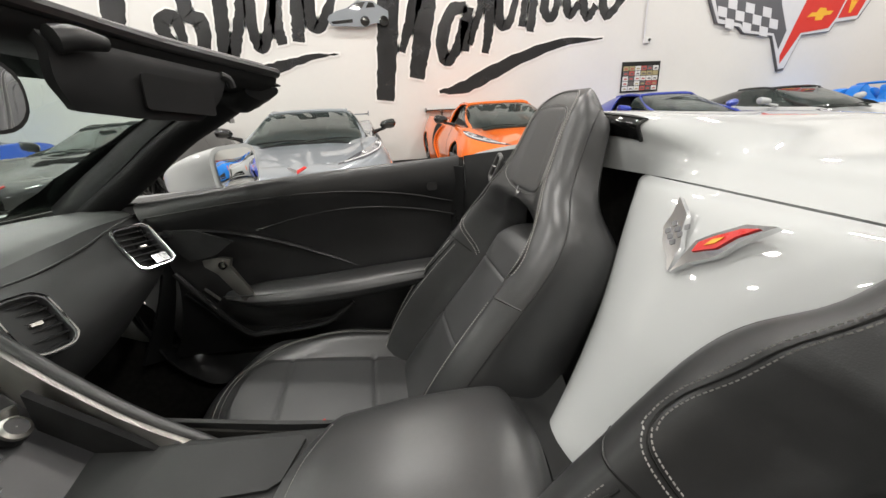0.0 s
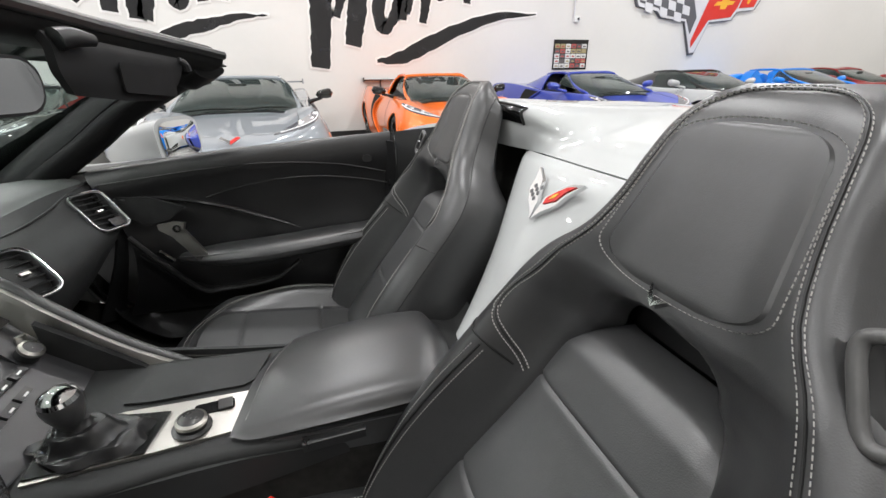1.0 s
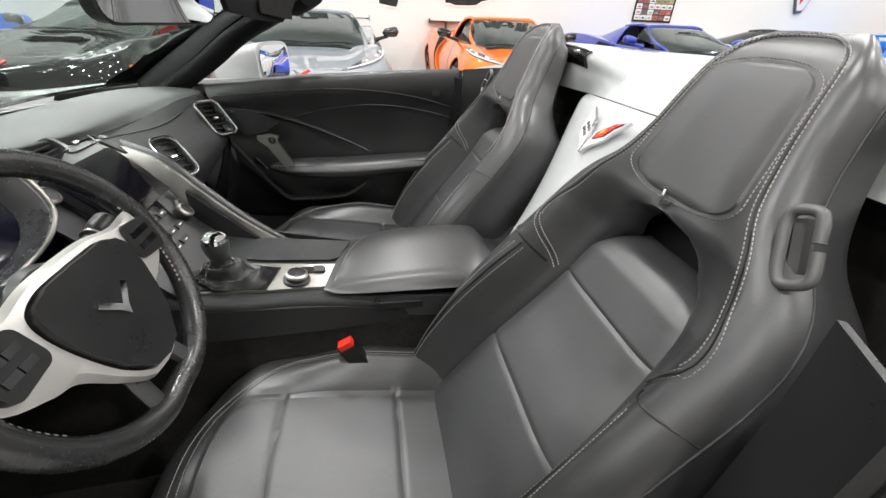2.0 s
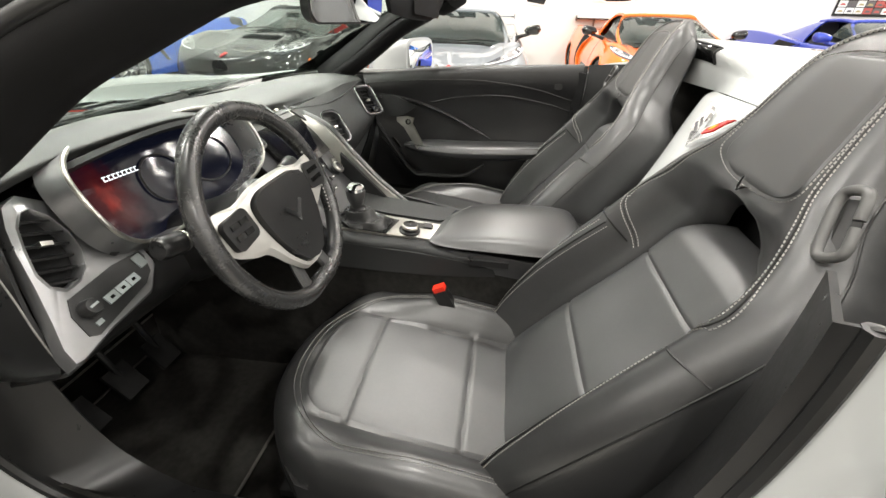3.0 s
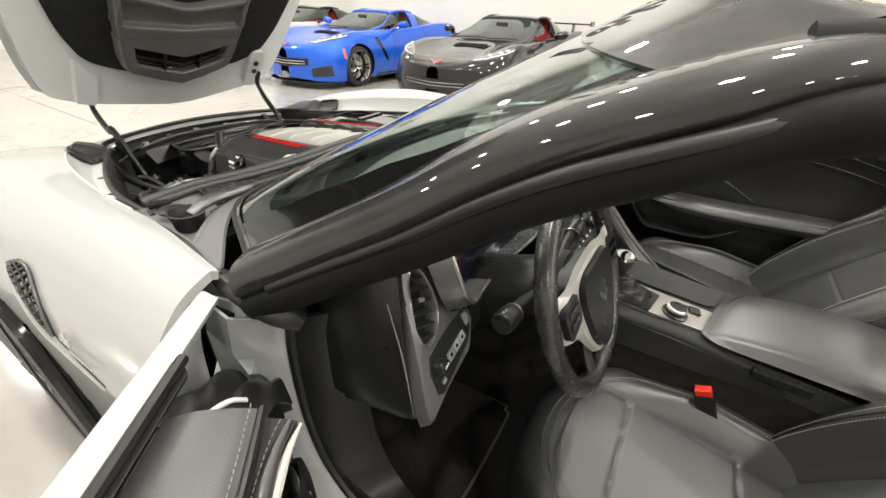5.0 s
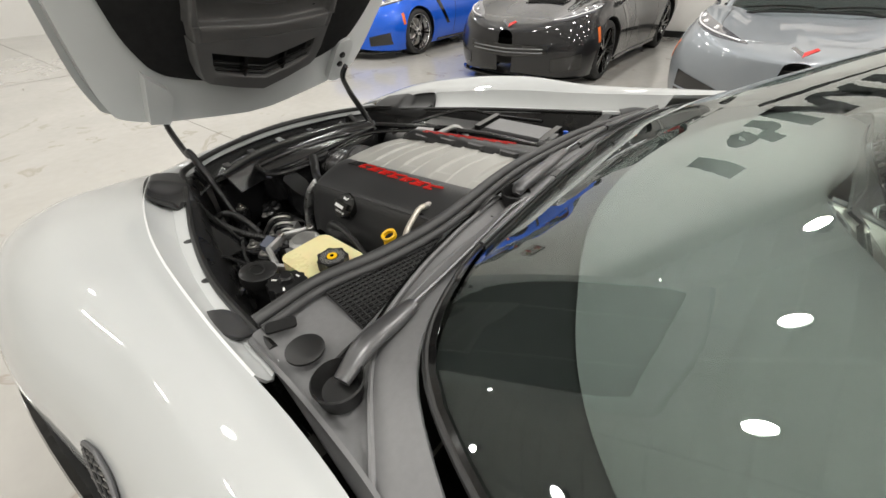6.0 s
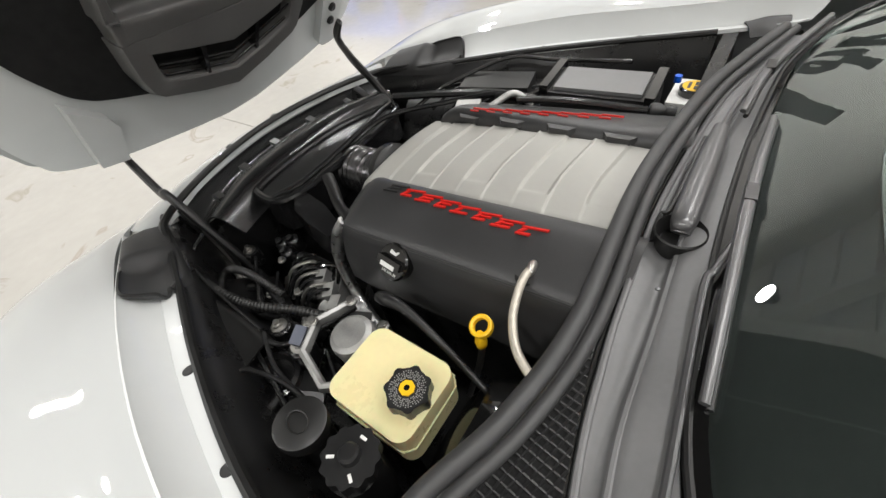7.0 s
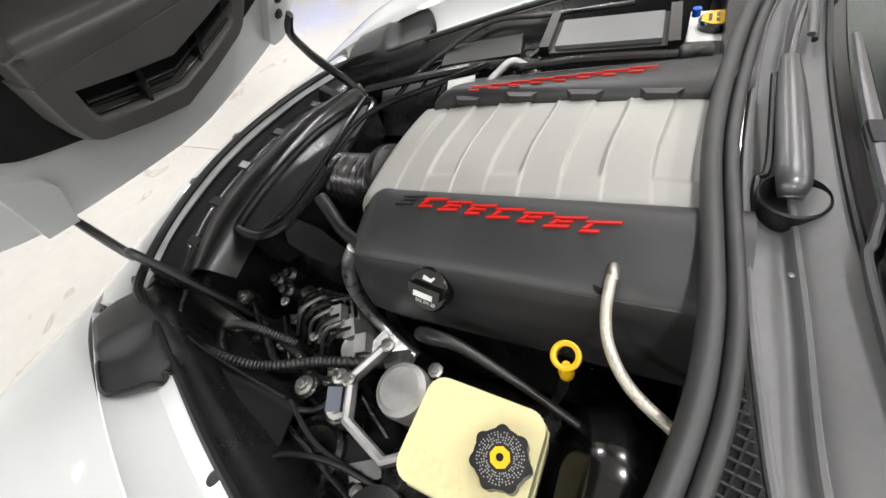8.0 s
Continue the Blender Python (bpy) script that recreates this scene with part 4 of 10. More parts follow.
def fender_rows(side):
    """Sections of a front wing, from the bay's lip over the crest to the sill."""
    s = [(-0.90, [(-0.34, 0.655), (-0.48, 0.65), (-0.62, 0.625), (-0.75, 0.56), (-0.83, 0.42), (-0.84, 0.20)]),
         (-0.64, [(-0.495, 0.765), (-0.575, 0.776), (-0.72, 0.775), (-0.86, 0.71), (-0.935, 0.50), (-0.93, 0.16)]),
         (-0.35, [(-0.596, 0.818), (-0.668, 0.832), (-0.78, 0.845), (-0.90, 0.78), (-0.96, 0.60), (-0.945, 0.14)]),
         (-0.05, [(-0.672, 0.856), (-0.722, 0.869), (-0.82, 0.88), (-0.91, 0.81), (-0.955, 0.64), (-0.94, 0.14)]),
         (0.25, [(-0.712, 0.878), (-0.742, 0.886), (-0.81, 0.885), (-0.885, 0.81), (-0.92, 0.64), (-0.915, 0.14)]),
         (0.55, [(-0.735, 0.910), (-0.768, 0.919), (-0.825, 0.905), (-0.88, 0.83), (-0.905, 0.65), (-0.90, 0.14)]),
         (0.825, [(-0.782, 0.944), (-0.80, 0.946), (-0.85, 0.915), (-0.89, 0.84), (-0.905, 0.65), (-0.90, 0.14)])]
    return [[Vector((x, y * side * -1, z)) for y, z in row] for x, row in s]


def arch_cut(bm, x0, z0, r):
    bmesh.ops.delete(bm, geom=[f for f in bm.faces if abs(f.calc_center_median().y) > 0.6 and (f.calc_center_median().x - x0) ** 2 + (f.calc_center_median().z - z0) ** 2 < r * r], context="FACES")


for side in (-1, 1):
    bm = grid(net(fender_rows(side), 40, 60))
    arch_cut(bm, 0.0, 0.33, 0.375)
    fender = part("front_fender", thick(bm, 0.012), WHITE, car)
    # channel beside the bay, under the bonnet's edge
    lip = cr([r[0] for r in fender_rows(side)][1:6], 30)
    inner = [(-0.60, 0.43, 0.735), (-0.35, 0.505, 0.765), (-0.13, 0.582, 0.782), (0.09, 0.638, 0.800), (0.27, 0.668, 0.82), (0.5, 0.69, 0.85)]
    inner = cr([(x, side * y, z) for x, y, z in inner], 30)
    cut = 27 if side < 0 else 30

    def between(q, dz):
        return [l.lerp(i, q) + Vector((0, 0, dz)) for l, i in zip(lip, inner)][:cut]

    part("fender_channel", thick(grid([between(0.0, 0.0), between(0.03, -0.006), between(0.28, -0.022), between(0.54, -0.026), between(0.585, -0.025), between(0.61, -0.0215), between(0.64, -0.020), between(0.98, 0.0), between(1.0, -0.004)]), 0.004), UNDER, fender)
    for k, t in enumerate((0.42, 0.60, 0.76) if side < 0 else (0.45, 0.72)):
        i = int(t * 29)
        p = lip[i].lerp(inner[i], 0.82) + Vector((0, 0, -0.0085))
        part("push_clip", lathe([(0.011, 0), (0.011, 0.003), (0.006, 0.005), (0.002, 0.004)], Matrix.Translation(p), 16), RUBBER, fender)
    # tyre, rim, liner
    m = facing((0, side * 0.82, 0.33), (0, side, 0))
    tyre = part("wheel", lathe([(0.235, -0.12), (0.31, -0.12), (0.33, -0.08), (0.33, 0.08), (0.31, 0.115), (0.24, 0.12)], m, 40, caps=False), TYRE, car)
    rim = lathe([(0.235, 0.12), (0.245, 0.124), (0.225, 0.10), (0.22, 0.02)], m, 40, caps=False)
    for k in range(10):
        box(0.2, 0.026, 0.03, m @ Matrix.Rotation(math.tau * (k // 2) / 5 + (0.14 if k % 2 else -0.14), 4, "Z") @ Matrix.Translation((0.13, 0, 0.10)), 0.005, 1, rim)
    part("rim", rim, DARKTRIM, tyre)
    arch = [(0.385 * math.cos(a), side * 0.935, 0.33 + 0.385 * math.sin(a)) for a in (math.pi * k / 20 for k in range(21))]
    part("arch_liner", grid([[Vector((p[0], side * yy, p[2])) for p in arch] for yy in (0.66, 0.94)]), RUBBER, car)
    part("arch_lip", tube(arch, 0.014, 8), GLOSS, fender)
    m = facing((2.71, side * 0.82, 0.34), (0, side, 0))
    tyre = part("wheel", lathe([(0.245, -0.14), (0.32, -0.14), (0.34, -0.1), (0.34, 0.1), (0.32, 0.115), (0.25, 0.12)], m, 40, caps=False), TYRE, car)
    rim = lathe([(0.245, 0.12), (0.255, 0.124), (0.235, 0.10), (0.22, 0.02)], m, 40, caps=False)
    for k in range(10):
        box(0.2, 0.026, 0.03, m @ Matrix.Rotation(math.tau * (k // 2) / 5 + (0.14 if k % 2 else -0.14), 4, "Z") @ Matrix.Translation((0.13, 0, 0.10)), 0.005, 1, rim)
    part("rim", rim, DARKTRIM, tyre)

# side vent and badge of the driver's wing
vent_l = cr([(0.249, -0.894, 0.796), (0.266, -0.902, 0.776), (0.307, -0.908, 0.747), (0.351, -0.911, 0.718), (0.402, -0.911, 0.703)], 24)
vent_r = cr([(0.293, -0.886, 0.813), (0.346, -0.886, 0.815), (0.379, -0.897, 0.784), (0.402, -0.908, 0.735), (0.408, -0.911, 0.703)], 24)
out = Vector((0, -0.95, 0.2))
vent = part("fender_vent", thick(grid([vent_l, [a.lerp(b, 0.5) - out * 0.002 for a, b in zip(vent_l, vent_r)], vent_r]), 0.003), GLOSS, car, "dark mesh side vent")
for k in range(2, 21, 2):
    part("vent_bar", tube([vent_l[k] + out * 0.002, vent_r[max(k - 1, 0)] + out * 0.002], 0.0022, 6), PLASTIC, vent)
for q in (0.33, 0.66):
    part("vent_bar", tube([a.lerp(b, q) + out * 0.003 for a, b in zip(vent_l, vent_r)][:20], 0.0016, 6), PLASTIC, vent)
part("vent_rim", hoop(vent_l + vent_r[::-1], 0.0032, 8, 90), DARKTRIM, vent)
part("wing_crease", tube([(0.236, -0.896, 0.783), (0.276, -0.908, 0.732), (0.33, -0.911, 0.678), (0.408, -0.908, 0.659), (0.55, -0.904, 0.642)], [0.003, 0.006, 0.007, 0.006, 0.003], 10, 40), WHITE, car)
part("wing_gap", tube([(0.408, -0.906, 0.700), (0.488, -0.9055, 0.676), (0.569, -0.9045, 0.664)], [0.003, 0.0028, 0.001], 6, 20), GLOSS, car)
badge_m = facing((0.515, -0.906, 0.727), (0, -1, 0.08))
part("fender_badge", prism([(-0.025, 0.022), (-0.007, 0.015), (-0.010, -0.002), (-0.036, -0.006)], 0.004, badge_m, 0.001, 1), CHROME, car)
part("fender_badge", prism([(-0.028, -0.010), (0.062, -0.006), (0.066, -0.011), (0.030, -0.015), (-0.026, -0.019)], 0.004, badge_m, 0.001, 1), CHROME, car)
plate_s = part("step_plate", prism([(-0.055, -0.028), (0.10, -0.028), (0.085, 0.026), (-0.045, 0.026)], 0.003, pose(1.125, -0.812, 0.4335, 8, 0, 0), 0.001, 1), DARKTRIM, car, "dark metal sill step plate")

# nose panel below the bonnet
nose = [[(-0.60, -0.43, 0.735), (-0.70, -0.22, 0.735), (-0.735, 0.0, 0.735), (-0.70, 0.22, 0.735), (-0.60, 0.43, 0.735)],
        [(-0.66, -0.47, 0.752), (-0.755, -0.24, 0.747), (-0.79, 0.0, 0.745), (-0.755, 0.24, 0.747), (-0.66, 0.47, 0.752)],
        [(-0.86, -0.46, 0.66), (-0.93, -0.22, 0.655), (-0.95, 0.0, 0.65), (-0.93, 0.22, 0.655), (-0.86, 0.46, 0.66)],
        [(-0.90, -0.60, 0.50), (-0.98, -0.26, 0.48), (-1.0, 0.0, 0.48), (-0.98, 0.26, 0.48), (-0.90, 0.60, 0.50)],
        [(-0.84, -0.72, 0.2), (-0.97, -0.3, 0.16), (-1.0, 0.0, 0.15), (-0.97, 0.3, 0.16), (-0.84, 0.72, 0.2)]]
bumper = part("front_bumper", patch([[Vector(p) for p in r] for r in nose], 40, 30, 0.012), WHITE, car)
part("grille", prism([(-0.42, -0.07), (0.42, -0.07), (0.48, 0.06), (-0.48, 0.06)], 0.03, facing((-0.985, 0, 0.40), (-1, 0, 0)), 0.01, 1), GLOSS, bumper)
part("bay_seal", tube([(-0.52, -0.45, 0.755), (-0.61, -0.40, 0.758), (-0.70, -0.22, 0.757), (-0.737, 0.0, 0.757), (-0.70, 0.22, 0.757), (-0.61, 0.40, 0.758), (-0.5, 0.46, 0.765)], 0.009, 8, 60), RUBBER, car)
for y in (-0.30, -0.12, 0.06, 0.22, 0.35):
    x = -0.775 + 0.95 * y * y
    part("push_clip", lathe([(0.012, 0), (0.012, 0.003), (0.006, 0.006), (0.002, 0.005)], Matrix.Translation((x + 0.012, y, 0.752)), 16), RUBBER, bumper)

# sealing blocks at the bay's corners
for side in (-1, 1):
    lip = cr([r[0] for r in fender_rows(side)][1:6], 120)
    inner = cr([(x, side * y, z) for x, y, z in ((-0.60, 0.43, 0.735), (-0.35, 0.505, 0.765), (-0.13, 0.582, 0.782), (0.09, 0.638, 0.800), (0.27, 0.668, 0.82), (0.5, 0.69, 0.85))], 120)
    rows = []
    for k in range(25):
        q = k / 24
        x = -0.585 + 0.255 * q
        a_ = min(lip, key=lambda v: abs(v.x - x))
        b_ = min(inner, key=lambda v: abs(v.x - x))
        a_, b_ = a_.lerp(b_, 0.10 + 0.55 * max(0, (q - 0.82) / 0.18) ** 2 + 0.35 * max(0, (0.10 - q) / 0.10) ** 2), b_.lerp(a_, -0.22 + 0.30 * max(0, (q - 0.8) / 0.2) ** 2)
        scoop = 0.5 - 0.5 * math.cos(math.pi * min(1, max(0, (q - 0.42) / 0.16)))
        row = []
        for w, up, down in ((0.0, -0.012, -0.004), (0.08, 0.010, -0.012), (0.3, 0.016, -0.020), (0.6, 0.016, -0.014), (0.85, 0.014, 0.0), (0.97, 0.006, -0.002), (1.0, -0.020, -0.024)):
            row.append(a_.lerp(b_, w) + Vector((0, 0, up * (1 - scoop) + down * scoop + 0.012)))
        rows.append(row)
    part("corner_seal", thick(grid(net(rows, 24, 49)), 0.004), SEAL, car, "soft black rubber corner seal")
    part("seal_rim", tube([r[0] for r in rows] + rows[-1][1:] , 0.0035, 6, 60), RUBBER, car)
    # folded rubber flap where the cowl seal meets the wing
    dx = 0.0 if side < 0 else 0.19
    flap = [[(0.205, 0.705, 0.846), (0.245, 0.716, 0.852), (0.290, 0.722, 0.858)], [(0.212, 0.690, 0.848), (0.250, 0.700, 0.860), (0.295, 0.706, 0.862)], [(0.222, 0.672, 0.842), (0.258, 0.680, 0.850), (0.300, 0.690, 0.846)], [(0.230, 0.660, 0.826), (0.265, 0.665, 0.832), (0.300, 0.668, 0.836)]]
    part("corner_seal", patch([[Vector((x + dx, side * y, z)) for x, y, z in r] for r in flap], 16, 12, 0.005), SEAL, car)

# rocker, door opening and rear quarter of the driver's side
OPEN = [(0.892, 0.875), (0.880, 0.82), (0.876, 0.735), (0.880, 0.65), (0.900, 0.56), (0.938, 0.497), (0.99, 0.460), (1.07, 0.442), (1.16, 0.432), (1.3, 0.430), (1.5, 0.435), (1.66, 0.455), (1.765, 0.52), (1.825, 0.62), (1.852, 0.72), (1.864, 0.80), (1.869, 0.87), (1.870, 0.935), (1.868, 0.985)]
for side in (-1, 1):
    inner_o = cr([(x, side * 0.74, z) for x, z in OPEN], 80)
    k0 = Vector((1.38, 0, 0.80))
    outward = [Vector((v.x - k0.x, 0, v.z - k0.z)).normalized() for v in inner_o]
    step_o = [v + Vector((0, side * 0.012, 0)) + o * 0.004 for v, o in zip(inner_o, outward)]
    land_o = [v + Vector((0, side * 0.030, 0)) + o * 0.016 for v, o in zip(inner_o, outward)]
    wide_o = [v + Vector((0, side * 0.055, 0)) + o * (0.05 if v.x < 1.0 else 0.035) for v, o in zip(inner_o, outward)]
    far = [Vector((v.x - 0.07 if v.x < 1.0 and v.z > 0.6 else v.x, side * (0.79 if v.x < 1.0 and v.z > 0.55 else 0.895), v.z - (0.030 if 0.9 < v.x < 1.8 and v.z < 0.6 else 0.0))) for v in wide_o]
    part("door_opening", thick(grid([far, wide_o, land_o, step_o, inner_o]), 0.004), WHITE if side < 0 else PLASTIC, car)
    inn = [v - o * 0.018 - Vector((0, side * 0.012, 0)) for v, o in zip(inner_o, outward)]
    deep = [v + Vector((0.05 * min(1, max(0, (1.10 - v.x) / 0.2)) + 0.04 * min(1, max(0, (v.x - 1.65) / 0.15)), -side * 0.07, -0.07 * min(1, max(0, (v.x - 0.90) / 0.18)) * min(1, max(0, (1.85 - v.x) / 0.15)))) for v in inn]
    part("opening_trim", thick(grid([inner_o, inn, deep]), 0.006), PLASTIC, car)
    part("opening_seal", tube([v - o * 0.006 for v, o in zip(inner_o, outward)], 0.009, 8), RUBBER, car)
    rows = [[(0.83, 0.892, 0.405), (1.3, 0.892, 0.365), (1.8, 0.895, 0.395), (2.3, 0.92, 0.45)], [(0.83, 0.915, 0.22), (1.3, 0.915, 0.22), (1.8, 0.92, 0.22), (2.3, 0.93, 0.22)], [(0.83, 0.86, 0.13), (1.3, 0.86, 0.13), (1.8, 0.86, 0.13), (2.3, 0.86, 0.13)]]
    part("rocker", patch([[Vector((x, side * y, z)) for x, y, z in r] for r in rows], 20, 12, 0.01), WHITE, car)
    quarter = [[(1.87, 0.80, 0.90), (1.95, 0.79, 0.995), (2.3, 0.78, 1.03), (2.7, 0.75, 1.04), (3.2, 0.70, 0.99), (3.56, 0.66, 0.93)],
               [(1.86, 0.86, 0.80), (1.97, 0.87, 0.935), (2.3, 0.88, 0.97), (2.7, 0.89, 0.97), (3.2, 0.86, 0.92), (3.56, 0.80, 0.86)],
               [(1.84, 0.90, 0.62), (2.0, 0.915, 0.72), (2.3, 0.935, 0.76), (2.7, 0.938, 0.76), (3.2, 0.92, 0.74), (3.56, 0.82, 0.7)],
               [(1.8, 0.905, 0.40), (2.1, 0.92, 0.4), (2.3, 0.935, 0.4), (2.7, 0.938, 0.4), (3.2, 0.92, 0.42), (3.56, 0.80, 0.45)],
               [(1.8, 0.88, 0.14), (2.1, 0.88, 0.14), (2.3, 0.90, 0.14), (2.7, 0.90, 0.14), (3.2, 0.88, 0.2), (3.56, 0.78, 0.3)]]
    bm = grid(net([[Vector((x, side * y, z)) for x, y, z in r] for r in quarter], 50, 40))
    arch_cut(bm, 2.71, 0.34, 0.39)
    part("rear_quarter", thick(bm, 0.012), WHITE, car)
rear = [[(3.56, -0.80, 0.86), (3.62, -0.4, 0.90), (3.64, 0, 0.90), (3.62, 0.4, 0.90), (3.56, 0.80, 0.86)], [(3.56, -0.82, 0.6), (3.66, -0.4, 0.6), (3.68, 0, 0.6), (3.66, 0.4, 0.6), (3.56, 0.82, 0.6)], [(3.52, -0.78, 0.3), (3.60, -0.4, 0.25), (3.62, 0, 0.25), (3.60, 0.4, 0.25), (3.52, 0.78, 0.3)]]
part("rear_bumper", patch([[Vector(p) for p in r] for r in rear], 24, 16, 0.012), WHITE, car)

# tonneau deck with two humps, and the waterfall panel between the seats
deck = []
for half in ([(0, 2.15, 1.0), (0.12, 2.15, 1.0), (0.225, 2.150, 0.998), (0.29, 2.115, 1.004), (0.42, 2.095, 1.006), (0.58, 2.095, 1.002), (0.70, 2.10, 0.992), (0.775, 2.11, 0.985)],
             [(0, 2.19, 1.02), (0.12, 2.19, 1.022), (0.205, 2.150, 1.045), (0.265, 2.112, 1.060), (0.42, 2.098, 1.060), (0.58, 2.105, 1.050), (0.70, 2.13, 1.018), (0.775, 2.15, 0.993)],
             [(0, 2.25, 1.045), (0.12, 2.25, 1.050), (0.20, 2.172, 1.088), (0.26, 2.125, 1.106), (0.42, 2.108, 1.110), (0.58, 2.13, 1.095), (0.70, 2.20, 1.045), (0.775, 2.22, 1.008)],
             [(0, 2.45, 1.058), (0.12, 2.45, 1.062), (0.20, 2.45, 1.076), (0.27, 2.43, 1.092), (0.42, 2.42, 1.098), (0.58, 2.42, 1.088), (0.70, 2.45, 1.055), (0.775, 2.45, 1.025)],
             [(0, 2.8, 1.050), (0.12, 2.8, 1.052), (0.20, 2.8, 1.062), (0.27, 2.8, 1.072), (0.42, 2.8, 1.078), (0.58, 2.8, 1.070), (0.70, 2.8, 1.046), (0.775, 2.8, 1.02)],
             [(0, 3.2, 1.005), (0.12, 3.2, 1.007), (0.20, 3.2, 1.015), (0.27, 3.2, 1.024), (0.42, 3.2, 1.03), (0.58, 3.2, 1.025), (0.70, 3.2, 1.0), (0.775, 3.2, 0.98)],
             [(0, 3.58, 0.93), (0.12, 3.58, 0.932), (0.20, 3.58, 0.936), (0.27, 3.58, 0.94), (0.42, 3.58, 0.945), (0.58, 3.58, 0.94), (0.70, 3.57, 0.92), (0.775, 3.56, 0.90)]):
    deck.append([Vector((x, -y, z)) for y, x, z in half[::-1]] + [Vector((x, y, z)) for y, x, z in half[1:]])
tonneau = part("tonneau", patch(deck, 90, 44, 0.01), WHITE, car, "white tonneau lid with twin humps")
# gloss black roll hoop panels let into the humps' front faces
deck_net = net(deck, 121, 61)
for side in (-1, 1):
    span = [i for i in range(121) if 0.222 < side * deck_net[15][i].y < 0.58]
    rows = []
    for j in range(11, 20):
        rows.append([deck_net[j][i] for i in span])
    inset = [[v + Vector((-0.004, 0, 0.002)) for v in r] for r in rows]
    panel = part("roll_hoop_panel", thick(grid(inset), 0.006), GLOSS, tonneau, "gloss black panel over the roll hoop")
    part("panel_edge", tube([r[0] for r in inset] + inset[-1][1:] + [r[-1] for r in inset[::-1]][1:], 0.0035, 6), RUBBER, panel)
fall = []
for x, z, hw, dx in ((1.86, 0.615, 0.075, 0.05), (1.915, 0.70, 0.105, 0.05), (1.975, 0.80, 0.145, 0.05), (2.035, 0.905, 0.195, 0.045), (2.075, 0.962, 0.222, 0.035), (2.105, 0.988, 0.236, 0.022), (2.145, 0.998, 0.243, 0.004)):
    fall.append([Vector((x + dx * (abs(q) ** 2.2) + (0.012 if abs(q) > 0.99 else 0), hw * q, z)) for q in (-1, -0.85, -0.5, 0, 0.5, 0.85, 1)])
waterfall = part("waterfall_panel", patch(fall, 30, 40, 0.01), WHITE, car, "white body-coloured panel running down between the seats")
em = facing((2.036, 0.0, 0.909), (-0.86, 0, 0.51))
part("emblem", prism([(0.004, -0.006), (0.020, 0.014), (0.050, 0.036), (0.066, 0.062), (0.094, 0.091), (0.060, 0.084), (0.030, 0.062), (0.012, 0.045)], 0.010, em, 0.003, 2), CHROME, waterfall, "chrome crossed-flags emblem")
part("emblem_field", prism([(0.018, 0.030), (0.046, 0.045), (0.060, 0.066), (0.080, 0.083), (0.060, 0.077), (0.034, 0.058), (0.019, 0.044)], 0.0125, em, 0.001, 1), RED, waterfall)
part("emblem_field", prism([(0.030, 0.043), (0.042, 0.050), (0.048, 0.061), (0.036, 0.054)], 0.0140, em, 0.0005, 1), SIGNGOLD, waterfall)
flag = part("emblem", prism([(0.001, -0.008), (-0.004, 0.030), (-0.018, 0.052), (-0.026, 0.074), (-0.056, 0.096), (-0.050, 0.070), (-0.051, 0.048), (-0.036, 0.026), (-0.014, 0.010)], 0.010, em, 0.003, 2), CHROME, waterfall)
for k in range(7):
    part("emblem_check", prism(rrect(0.008, 0.008, 0.001, 1), 0.0008, em @ Matrix.Translation((-0.020 - 0.0095 * (k % 3) + 0.004 * (k // 3), 0.032 + 0.013 * (k // 3) + 0.006 * (k % 3), 0.0102)) @ Matrix.Rotation(0.6, 4, "Z")), DARKTRIM, flag)

# ---- windscreen, pillars, header, bonnet, door ----
# the screen's outline: base and header, from the centre to the driver's corner
BASE = [(0.474, 0.0, 0.879), (0.481, 0.22, 0.881), (0.506, 0.42, 0.890), (0.60, 0.61, 0.914), (0.835, 0.745, 0.945)]
HEAD = [(1.19, 0.0, 1.283), (1.20, 0.16, 1.280), (1.235, 0.33, 1.270), (1.295, 0.47, 1.257), (1.365, 0.568, 1.240)]
BOW = Vector((-0.004, 0, 0.017))


def both(half):
    return [Vector((x, -y, z)) for x, y, z in half[::-1]] + [Vector((x, y, z)) for x, y, z in half[1:]]


